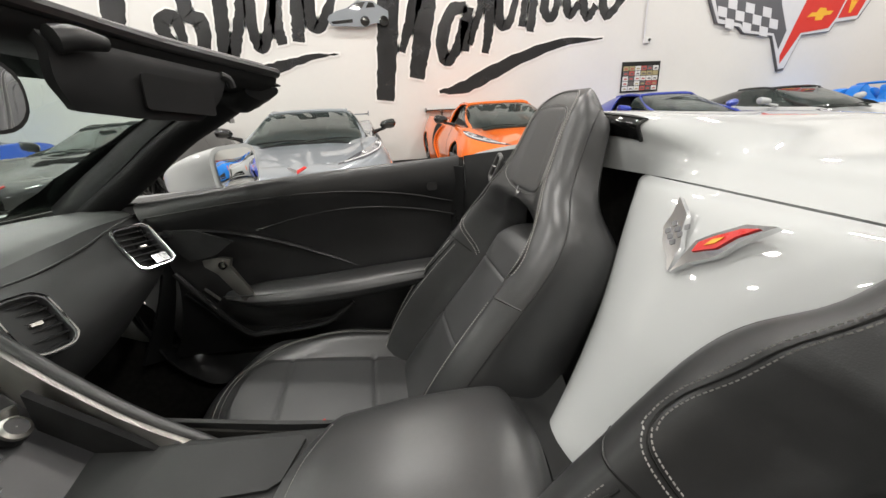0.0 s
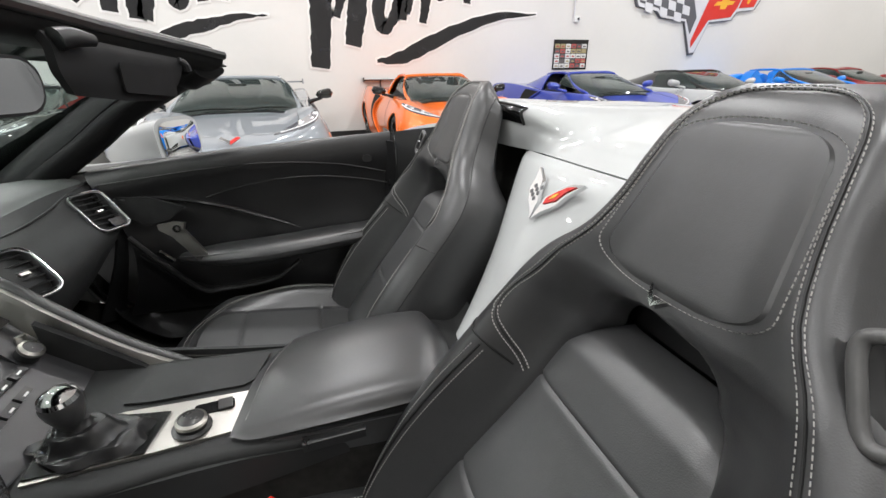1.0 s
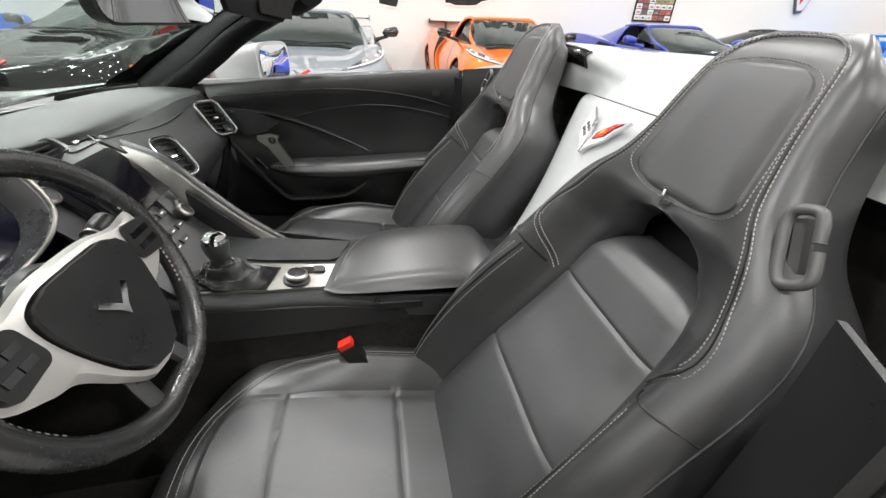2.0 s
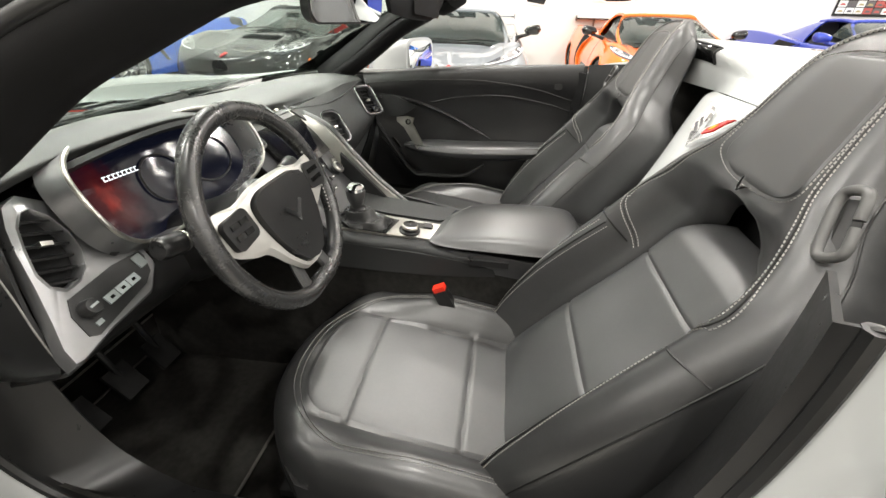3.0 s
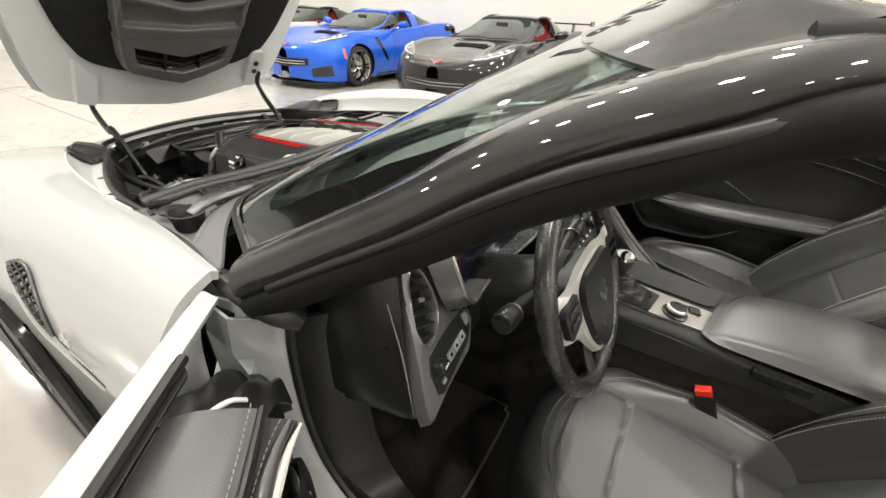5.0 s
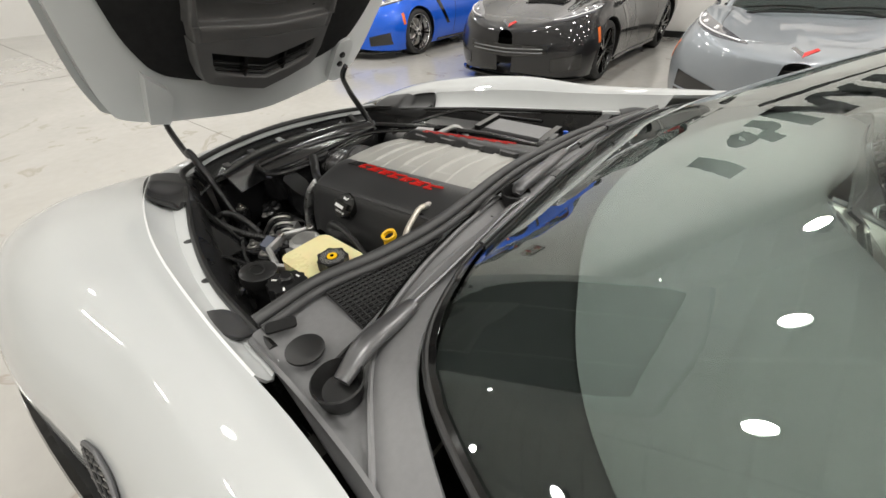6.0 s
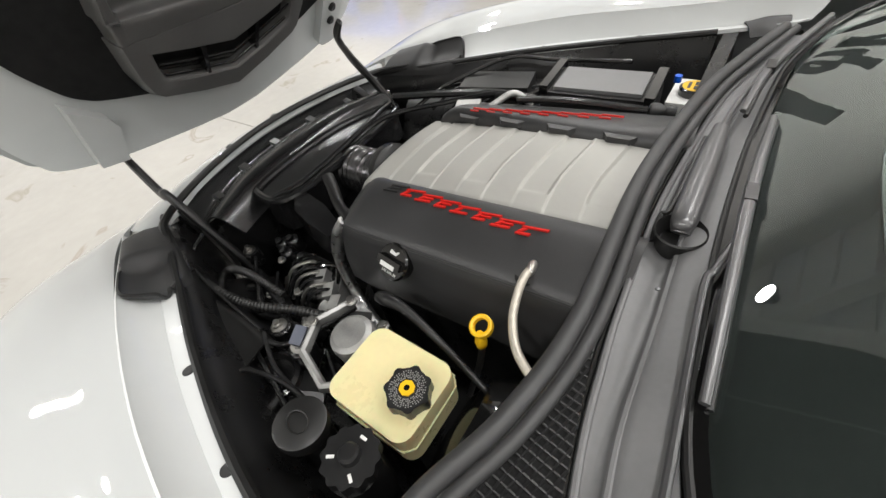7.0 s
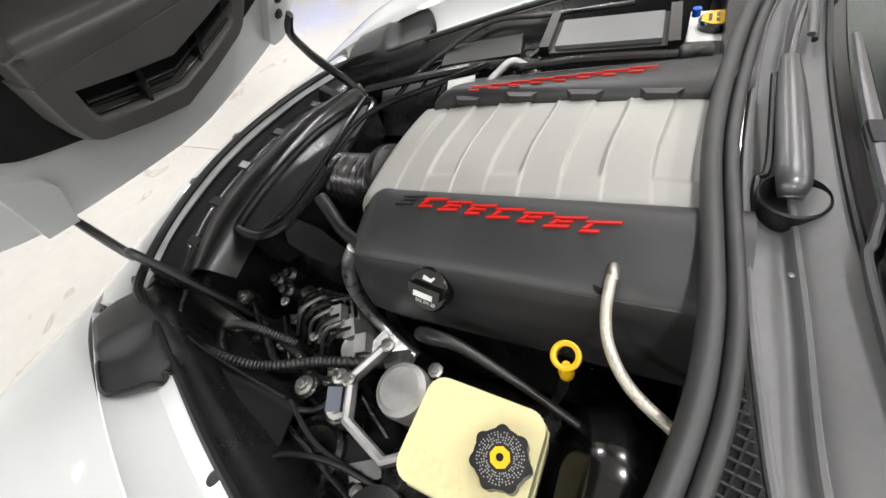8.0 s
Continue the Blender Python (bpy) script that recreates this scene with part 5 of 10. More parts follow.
base, head = both(BASE), both(HEAD)
glass_rows = []
for k in range(6):
    q = k / 5
    glass_rows.append([a.lerp(b, q) + BOW * math.sin(math.pi * q) for a, b in zip(base, head)])
screen = part("windscreen", patch(glass_rows, 40, 24, 0.005), GLASS, car, "raked clear windscreen with a green tint")
screen.visible_shadow = False
TRIMCLOTH = mat("pillar_cloth", (0.009, 0.009, 0.0092), 0.75, var=0.2, scale=30, bump=0.3, bscale=1200, spec=0.2)
for side in (-1, 1):
    spine = cr([(0.835, 0.745, 0.945), (0.94, 0.705, 1.010), (1.04, 0.680, 1.072), (1.119, 0.665, 1.128), (1.185, 0.653, 1.168), (1.237, 0.640, 1.192), (1.287, 0.623, 1.212), (1.327, 0.602, 1.227), (1.372, 0.570, 1.238), (1.395, 0.535, 1.240)], 24)
    rings = []
    for i, p in enumerate(spine):
        q = i / 23
        w = 0.058 * (1 - q) + 0.046 * q
        sec = [(a, b * (1 - 0.3 * q)) for a, b in ((-0.050, -0.045), (-0.045, 0.004), (0.0, 0.011), (w * 0.62, 0.004), (w * 0.90, -0.018), (w * 0.70, -0.040), (0.0, -0.046))]
        t = (spine[min(i + 1, 23)] - spine[max(i - 1, 0)]).normalized()
        outw = Vector((0.35, 1, 0)).normalized()
        outw = (outw - t * outw.dot(t)).normalized()
        up = outw.cross(t)
        up = up if up.z > 0 else -up
        rings.append([p + outw * a + up * b for a, b in sec])
    rings = [[Vector((v.x, side * v.y, v.z)) for v in loop_cr(r, 20)] for r in rings]
    part("screen_pillar", grid(rings, True, True), PILLAR, car, "gloss black screen pillar")
    # soft inner trim behind the painted face
    inner = []
    trim_line = cr([(0.835, 0.745, 0.945), (0.94, 0.705, 1.010), (1.04, 0.680, 1.072), (1.119, 0.665, 1.128), (1.185, 0.653, 1.168), (1.237, 0.640, 1.192), (1.287, 0.627, 1.216), (1.327, 0.613, 1.234)] + ([(1.375, 0.598, 1.246), (1.425, 0.574, 1.250), (1.450, 0.545, 1.246)] if side < 0 else [(1.365, 0.600, 1.232), (1.39, 0.592, 1.228), (1.415, 0.575, 1.222)]), 24)
    for i, p in enumerate(trim_line):
        q = i / 23
        sec = [(a * (1 - 0.2 * q), b * (1 - 0.12 * q - 0.35 * max(0, (q - 0.8) / 0.2) ** 2)) for a, b in ((0.020, -0.032), (0.054, -0.036), (0.052, -0.064), (0.0, -0.092), (-0.052, -0.070), (-0.046, -0.040))]
        t = (trim_line[min(i + 1, 23)] - trim_line[max(i - 1, 0)]).normalized()
        outw = Vector((0.35, 1, 0)).normalized()
        outw = (outw - t * outw.dot(t)).normalized()
        up = outw.cross(t)
        up = up if up.z > 0 else -up
        inner.append([Vector(((p + outw * a + up * b).x, side * (p + outw * a + up * b).y, (p + outw * a + up * b).z)) for a, b in sec])
    inner = [loop_cr(r, 18) for r in inner]
    part("pillar_trim", grid(inner, True, True), TRIMCLOTH, car)
    edge = []
    for i, p in enumerate(spine):
        t = (spine[min(i + 1, 23)] - spine[max(i - 1, 0)]).normalized()
        outw = Vector((0.35, 1, 0)).normalized()
        outw = (outw - t * outw.dot(t)).normalized()
        up = outw.cross(t)
        up = up if up.z > 0 else -up
        v = p + outw * 0.048 - up * 0.033
        edge.append(Vector((v.x, side * v.y, v.z)))
    part("pillar_seal", tube(edge[1:-3], 0.0075, 12, 60), RUBBER, car)
    # dark ceramic band along the glass beside the pillar
    band = []
    for k in range(13):
        q = k / 12
        row = cr([Vector((a[0], side * a[1], a[2])).lerp(Vector((b[0], side * b[1], b[2])), q) + BOW * math.sin(math.pi * q) + Vector((-0.435, 0, 0.90)) * 0.0035 for a, b in zip(BASE, HEAD)], 61)
        first_ = int(60 * (0.885 + 0.065 * min(1, q * 1.6)))
        band.append([row[first_ + (60 - first_) * j // 7] for j in range(8)])
    part("screen_side_band", grid(band), GLOSS, screen)
# header across the top of the screen
hc = cr(head, 40)
rings = []
for p in hc:
    sec = [(-0.06, -0.03), (-0.02, -0.004), (0.05, -0.006), (0.082, -0.022), (0.055, -0.045), (-0.03, -0.045)]
    rings.append(loop_cr([p + Vector((a, 0, b)) for a, b in sec], 16))
part("screen_header", grid(rings, True, True), TRIMCLOTH, car)
# gloss cap over the header, with the dark band along the glass below it
cap = []
for q, off in ((0.84, 0.004), (0.92, 0.005), (0.985, 0.006)):
    cap.append([v + Vector((-0.435, 0, 0.90)) * off for v in [a.lerp(b, q) + BOW * math.sin(math.pi * q) for a, b in zip(base, head)]])
cap += [[p + Vector((dx, 0, dz)) for p in head] for dx, dz in ((0.02, 0.016), (0.055, 0.010), (0.075, -0.006))]
part("header_cap", patch(cap, 40, 20, 0.004), PILLAR, car, "gloss black header cap")
foot = []
for q, off in ((0.0, 0.004), (0.009, 0.004), (0.018, 0.004)):
    foot.append([v + Vector((-0.435, 0, 0.90)) * off for v in [a.lerp(b, q) + BOW * math.sin(math.pi * q) for a, b in zip(base, head)]])
part("screen_band", patch(foot, 40, 6, 0.001), GLOSS, screen)
part("header_seal", tube([p + Vector((0.085, 0, -0.012)) for p in hc[4:]], [0.003] + [0.010] * (len(hc) - 5), 8), RUBBER, car)
tip = [(1.345, 0.568, 1.222), (1.385, 0.588, 1.218), (1.415, 0.594, 1.212), (1.448, 0.590, 1.204)]
part("header_corner", tube(tip, [0.024, 0.024, 0.017, 0.002], 10, 12, flat=0.7), RUBBER, car)
part("header_end", tube([(1.34, -0.575, 1.226), (1.40, -0.572, 1.224), (1.442, -0.556, 1.214)], [0.026, 0.030, 0.020], 12, 12, flat=0.9), TRIMCLOTH, car)

# ---- bonnet, standing open on its front hinges ----
HOOD = Matrix.Translation((-0.70, -0.025, 0.90)) @ Matrix(((0, 0.6, 0.8, 0), (1, 0, 0, 0), (0, 0.8, -0.6, 0), (0, 0, 0, 1)))


def hood_pt(y, t, off=0.0):
    """A point on the bonnet's underside: across, up along it, and out of it towards the bay."""
    return HOOD @ Vector((y, t, off - 0.05 * (y / 0.6) ** 2))


rows = []
for t, hw in ((-0.075, 0.05), (-0.055, 0.18), (-0.03, 0.345), (0.005, 0.445), (0.05, 0.475), (0.18, 0.505), (0.5, 0.545), (0.9, 0.58), (1.18, 0.60), (1.24, 0.56)):
    rows.append([hood_pt(hw * q, t + (0.055 * (1 - abs(q)) if t > 1 else 0)) for q in (-1, -0.92, -0.6, -0.2, 0.2, 0.6, 0.92, 1)])
inner_skin = part("bonnet", patch(rows, 40, 50, 0.004), UNDER, car, "raised bonnet, white underside with a black liner")
rows = []
for t, hw in ((-0.085, 0.06), (-0.065, 0.20), (-0.036, 0.36), (0.0, 0.465), (0.05, 0.495), (0.18, 0.525), (0.5, 0.56), (0.9, 0.60), (1.2, 0.62), (1.27, 0.58)):
    rows.append([hood_pt(hw * q, t + (0.055 * (1 - abs(q)) if t > 1 else 0), -0.035 - (0.03 * (1 - q * q))) for q in (-1, -0.92, -0.6, -0.2, 0.2, 0.6, 0.92, 1)])
part("bonnet_skin", patch(rows, 40, 50, 0.006), WHITE, inner_skin)
half_edge = [(0.0, -0.077), (0.18, -0.056), (0.345, -0.031), (0.446, 0.004), (0.476, 0.05), (0.506, 0.18), (0.546, 0.5)]
edge = [hood_pt(-y, t) for y, t in half_edge[::-1]] + [hood_pt(y, t) for y, t in half_edge[1:]]
rim = cr(edge, 80)
part("bonnet_rim", grid([[v for v in rim], [v + Vector((-0.028, 0, 0.012)) for v in rim]]), WHITE, inner_skin)
liner = []
for t, w in ((0.135, 0.23), (0.160, 0.30), (0.180, 0.338), (0.225, 0.376), (0.345, 0.427), (0.6, 0.48), (1.0, 0.50), (1.15, 0.47)):
    liner.append([hood_pt(w * q, t, 0.008 + 0.010 * (1 - abs(q)) ** 0.4) for q in (-1, -0.84, -0.4, 0, 0.4, 0.84, 1)])
part("bonnet_liner", patch(liner, 36, 40, 0.006), FELT, inner_skin, "black felt bonnet liner")
# the moulded outlet on the liner: a trough above, a vee-shaped framed outlet below
MID = -0.035
trough = []
for t, hw, vee, deep in ((0.305, 0.232, 0.0, 0.0), (0.352, 0.238, -0.012, 0.0), (0.360, 0.239, -0.013, -0.024), (0.425, 0.244, -0.035, -0.020), (0.455, 0.246, -0.043, -0.002), (0.475, 0.250, -0.046, 0.0), (0.485, 0.258, -0.047, -0.030)):
    trough.append([hood_pt(MID + hw * q, t + vee * (1 - abs(q)) - (0.03 if abs(q) == 1 and t > 0.45 else 0), 0.050 + (deep if abs(q) < 0.85 or deep < -0.025 else 0.0) - (0.035 if abs(q) == 1 else 0)) for q in (-1, -0.97, -0.90, -0.84, -0.42, 0, 0.42, 0.84, 0.90, 0.97, 1)])
bezel = part("outlet_duct", thick(grid(net(trough, 60, 40)), 0.004), DUCT, inner_skin, "moulded black air outlet duct")
outer_v = [(-0.232, 0.305), (-0.222, 0.22), (-0.205, 0.165), (-0.188, 0.148), (-0.095, 0.112), (0.0, 0.082), (0.095, 0.112), (0.188, 0.148), (0.205, 0.165), (0.222, 0.22), (0.232, 0.305), (0.12, 0.306), (0.0, 0.304), (-0.12, 0.306)]
hole_v = [(-0.180, 0.268), (-0.176, 0.225), (-0.170, 0.198), (-0.160, 0.188), (-0.08, 0.162), (0.0, 0.140), (0.08, 0.162), (0.160, 0.188), (0.170, 0.198), (0.176, 0.225), (0.180, 0.268), (0.09, 0.243), (0.0, 0.220), (-0.09, 0.243)]


def hood_ring(poly, off, grow=1.0):
    cy, ct = MID, 0.21
    return [hood_pt(cy + y * grow, ct + (t - ct) * grow, off) for y, t in poly]


part("outlet_frame", grid([hood_ring(outer_v, 0.008, 1.03), hood_ring(outer_v, 0.042, 1.0), hood_ring(outer_v, 0.050, 0.97), hood_ring(hole_v, 0.052, 1.06), hood_ring(hole_v, 0.048, 1.0), hood_ring(hole_v, 0.012, 0.97)], True), DUCT, bezel)
part("outlet_floor", prism([(MID + y, t) for y, t in hole_v], 0.003, HOOD @ Matrix.Translation((0, 0, 0.009)), 0, 1), GLOSS, bezel)
for low, high, z0, z1 in ((0.018, 0.046, 0.030, 0.044), (0.056, 0.084, 0.022, 0.040)):
    strip = []
    for dt, off in ((low, z0), ((low + high) / 2, (z0 + z1) / 2 + 0.002), (high, z1)):
        strip.append([hood_pt(MID + y, 0.140 + 0.0475 * abs(y) / 0.16 + dt, off) for y in (-0.17, -0.085, 0.0, 0.085, 0.17)])
    part("outlet_slat", thick(grid(strip), 0.003), GLOSS, bezel)
part("outlet_lip", tube([hood_pt(MID + y, 0.140 + 0.0475 * abs(y) / 0.16 + 0.006, 0.040) for y in (-0.165, -0.08, 0.0, 0.08, 0.165)], 0.003, 8), GLOSS, bezel)
for y in (-0.072, 0.066):
    part("outlet_rib", prism([(MID + y - 0.004, 0.155), (MID + y + 0.004, 0.155), (MID + y * 1.05 + 0.006, 0.245), (MID + y * 1.05 - 0.006, 0.245)], 0.026, HOOD @ Matrix.Translation((0, 0, 0.022)), 0.002, 1), GLOSS, bezel)
# hinge arms and their lugs
for side in (-1, 1):
    y = side * 0.33 - 0.03
    top = hood_pt(y + 0.03, -0.045, -0.02)
    arm = [top, hood_pt(y + 0.03, -0.075, 0.012), (-0.65, y - 0.005, 0.79), (-0.62, y - 0.005, 0.80), (-0.57, y + 0.0, 0.735), (-0.50, y + 0.01, 0.62), (-0.45, y + 0.015, 0.54)]
    if side > 0:
        arm = [(-0.60, 0.310, 0.950), (-0.632, 0.315, 0.918), (-0.642, 0.318, 0.893), (-0.625, 0.320, 0.858), (-0.60, 0.320, 0.826), (-0.54, 0.320, 0.768), (-0.485, 0.320, 0.705)]
    part("bonnet_hinge", tube(arm, [0.008, 0.010, 0.010, 0.010, 0.011, 0.011, 0.010], 8, 30, flat=1.4), PLASTIC, car, "black gooseneck bonnet hinge")
    part("hinge_bracket", box(0.06, 0.025, 0.04, pose(-0.60, y, 0.72, 0, 30, 0), 0.008), PLASTIC, car)
    if side < 0:
        part("hinge_lug", prism([(-0.390, 0.0), (-0.332, -0.020), (-0.316, 0.09), (-0.328, 0.125), (-0.386, 0.19)], 0.030, HOOD @ Matrix.Translation((0, 0, -0.018)), 0.010, 2), UNDER, inner_skin)
        continue
    part("hinge_lug", prism(rrect(0.08, 0.20, 0.03), 0.03, HOOD @ Matrix.Translation((side * 0.338, 0.09, -0.015)), 0.012, 2), UNDER, inner_skin)
    for t in (0.085, 0.13):
        part("hinge_bolt", lathe([(0.013, 0), (0.013, 0.006), (0.008, 0.010)], HOOD @ Matrix.Translation((side * 0.335, t - 0.005, 0.014)), 12), RUBBER, inner_skin)

# ---- driver's door, swung open ----
door_u, door_n = Vector((0.63, -0.777, 0)).normalized(), Vector((0.777, 0.63, 0)).normalized()
DOOR = Vector((0.86, -0.83, 0))


def dp(u, n, z):
    """A point of the open door: along it, towards the cabin, and up."""
    return DOOR + door_u * u + door_n * n + Vector((0, 0, z))


rows = [[dp(0.0, 0.024, 0.945), dp(0.1, 0.024, 0.950), dp(0.6, 0.024, 0.975), dp(1.15, 0.024, 1.0)], [dp(-0.004, 0.0, 0.946), dp(0.1, -0.004, 0.950), dp(0.6, -0.01, 0.975), dp(1.16, 0.0, 0.99)],
        [dp(-0.01, -0.03, 0.84), dp(0.1, -0.04, 0.85), dp(0.6, -0.06, 0.87), dp(1.17, -0.03, 0.89)], [dp(-0.02, -0.04, 0.6), dp(0.1, -0.05, 0.6), dp(0.6, -0.07, 0.6), dp(1.15, -0.04, 0.6)], [dp(0.0, 0.0, 0.3), dp(0.1, 0.0, 0.3), dp(0.6, 0, 0.3), dp(1.1, 0.0, 0.32)]]
door = part("driver_door", patch(rows, 30, 24, 0.008), WHITE, car, "white door standing open with black trim")
part("door_end", grid(net([[dp(0.004, 0.0, z) for z in (0.3, 0.6, 0.90)], [dp(0.03, 0.030, z) for z in (0.32, 0.6, 0.895)], [dp(0.08, 0.075, z) for z in (0.36, 0.6, 0.885)], [dp(0.12, 0.085, z) for z in (0.36, 0.6, 0.88)]], 10, 12)), WHITE, door)
# window slot, then the padded top, its pale edge and the set-back lower panel
part("window_slot", patch([[dp(0.09, 0.020, 0.943), dp(0.5, 0.020, 0.966), dp(1.15, 0.02, 0.99)], [dp(0.11, 0.034, 0.940), dp(0.5, 0.034, 0.960), dp(1.15, 0.034, 0.985)]], 20, 4, 0.006), RUBBER, door)
part("slot_seal", tube([dp(0.10, 0.028, 0.950), dp(0.5, 0.028, 0.972), dp(1.15, 0.028, 0.996)], 0.006, 8, 20), RUBBER, door)
EDGE = cr([dp(0.176, 0.148, 0.948), dp(0.196, 0.1415, 0.943), dp(0.225, 0.1375, 0.937), dp(0.258, 0.1355, 0.929), dp(0.298, 0.1365, 0.921), dp(0.330, 0.1405, 0.9155), dp(0.367, 0.147, 0.911), dp(0.46, 0.160, 0.905), dp(0.62, 0.170, 0.905), dp(1.15, 0.175, 0.93)], 60)
SEAM = cr([dp(0.167, 0.120, 0.955), dp(0.234, 0.125, 0.955), dp(0.307, 0.128, 0.957), dp(0.357, 0.126, 0.960), dp(0.55, 0.125, 0.968), dp(1.15, 0.12, 0.99)], 60)
INNER = cr([dp(0.160, 0.036, 0.940), dp(0.55, 0.036, 0.962), dp(1.15, 0.04, 0.99)], 60)
trim = [INNER, [a.lerp(b, 0.33) + Vector((0, 0, 0.006)) for a, b in zip(INNER, SEAM)], [a.lerp(b, 0.75) + Vector((0, 0, 0.004)) for a, b in zip(INNER, SEAM)], [v - door_n * 0.004 for v in SEAM]]
panel = part("door_trim", thick(grid(net(trim, 60, 24)), 0.008), LEATHER, door, "black leather door trim with pale stitching")
# the darker fold falling from the seam to the pale edge, and the rounded roll along it
fold = []
for q in (0.0, 0.15, 0.5, 0.8, 1.0):
    fold.append([a.lerp(b, q) - (door_n * 0.010 + Vector((0, 0, 0.004))) * math.sin(math.pi * min(1, q * 1.15)) for a, b in zip(SEAM, EDGE)])
# the pad's darker colour carries the shade on this steep fold
part("trim_fold", thick(grid(fold), 0.004), PAD, panel)
roll = [v - door_n * 0.005 + Vector((0, 0, 0.001)) for v in EDGE]
part("trim_roll", tube(roll, [0.002 + 0.006 * min(1, k / 14) for k in range(60)], 10), LEATHER, panel)
part("trim_edge", tube([v + door_n * 0.003 - Vector((0, 0, 0.004)) for v in EDGE], [0.0012 + 0.0034 * min(1, k / 12) for k in range(60)], 8), mat("pale_trim_edge", (0.50, 0.47, 0.41), 0.5), panel)
part("stitching", stitches([v - door_n * 0.009 + Vector((0, 0, 0.0045)) for v in SEAM[:44]], Vector((0, 0, 1))), THREAD, panel)
part("stitching", stitches([v + Vector((0, 0, 0.0092)) - door_n * 0.004 for v in roll[2:44]], (Vector((0, 0, 1)) + door_n * 0.3).normalized()), THREAD, panel)
part("trim_seam", tube([v + Vector((0, 0, 0.001)) for v in SEAM], 0.003, 6), RUBBER, panel)
GREY = cr([dp(0.137, 0.101, 0.885), dp(0.150, 0.095, 0.866), dp(0.173, 0.084, 0.825), dp(0.212, 0.080, 0.795), dp(0.261, 0.088, 0.775), dp(0.55, 0.10, 0.76), dp(1.15, 0.11, 0.76)], 60)
under = []
for q in (0.0, 0.3, 0.7, 1.0):
    under.append([(a - Vector((0, 0, 0.006))).lerp(b, q) for a, b in zip(EDGE, GREY)])
# leather face below the edge; light on it is put into a paler grey
part("trim_skirt", thick(grid(under), 0.004), mat("lit_trim_grey", (0.085, 0.083, 0.078), 0.5, var=0.1, scale=14, bump=0.15, bscale=900), panel, "strip under the pale edge, its sheen put into a paler grey")
low = [[dp(0.108, 0.070, 0.872), dp(0.135, 0.078, 0.868), dp(0.30, 0.078, 0.84), dp(1.1, 0.09, 0.83)], [dp(0.070, 0.085, 0.842), dp(0.13, 0.082, 0.84), dp(0.30, 0.080, 0.82), dp(1.1, 0.09, 0.80)], [dp(0.050, 0.084, 0.80), dp(0.12, 0.086, 0.78), dp(0.30, 0.084, 0.74), dp(1.1, 0.10, 0.72)], [dp(0.047, 0.080, 0.72), dp(0.12, 0.088, 0.68), dp(0.30, 0.09, 0.60), dp(1.1, 0.11, 0.60)], [dp(0.050, 0.075, 0.50), dp(0.12, 0.088, 0.50), dp(0.30, 0.10, 0.50), dp(1.1, 0.11, 0.5)], [dp(0.055, 0.070, 0.36), dp(0.12, 0.085, 0.36), dp(0.30, 0.10, 0.36), dp(1.1, 0.11, 0.36)]]
part("lower_trim", patch(low, 24, 30, 0.008), RUBBER, door, "black lower door panel")
bump = [[dp(0.058, 0.086, 0.705), dp(0.072, 0.102, 0.722), dp(0.115, 0.114, 0.728), dp(0.20, 0.112, 0.68)], [dp(0.055, 0.090, 0.66), dp(0.074, 0.108, 0.68), dp(0.12, 0.122, 0.68), dp(0.20, 0.120, 0.61)], [dp(0.053, 0.088, 0.55), dp(0.074, 0.106, 0.56), dp(0.14, 0.124, 0.55), dp(0.24, 0.12, 0.50)], [dp(0.055, 0.066, 0.38), dp(0.074, 0.084, 0.38), dp(0.15, 0.104, 0.38), dp(0.27, 0.11, 0.37)]]
part("speaker_pod", patch(bump, 18, 20, 0.008), PLASTIC, door)
part("pod_edge", tube([dp(0.112, 0.117, 0.715), dp(0.112, 0.121, 0.65), dp(0.118, 0.122, 0.56), dp(0.128, 0.112, 0.44)], 0.0015, 6, 20), DARKTRIM, door)
part("armrest", tube([dp(0.22, 0.115, 0.70), dp(0.34, 0.135, 0.74), dp(0.6, 0.15, 0.77), dp(1.0, 0.15, 0.78)], [0.02, 0.04, 0.045, 0.045], 12, 16), LEATHER, door)
part("check_strap", box(0.055, 0.05, 0.020, Matrix.Translation((0.845, -0.770, 0.690)) @ Matrix.Rotation(-0.5, 4, "Z"), 0.004), PLASTIC, car)
# crumpled rubber boot across the front of the door
boot = []
for i in range(13):
    q = i / 12
    row = []
    for j in range(15):
        w = j / 14
        fold = 0.012 * math.sin(w * 9 + q * 2.5) + 0.007 * math.sin(w * 17 - q * 5)
        row.append(dp(0.062 + 0.105 * q - 0.03 * math.sin(w * math.pi) * (1 - q) + 0.03 * w * (1 - q), 0.030 + 0.085 * w, 0.915 + 0.022 * q + fold * (1 - 0.5 * q) - 0.05 * (1 - q) ** 2))
    boot.append(row)
part("door_boot", thick(grid(boot), 0.003), RUBBER, car, "crumpled black rubber boot at the door's front")
part("boot_tab", tube([(1.019, -0.916, 0.946), (1.019, -0.902, 0.946), (1.021, -0.890, 0.944), (1.024, -0.880, 0.936)], 0.003, 8, 16, flat=0.6), WHITE, car)
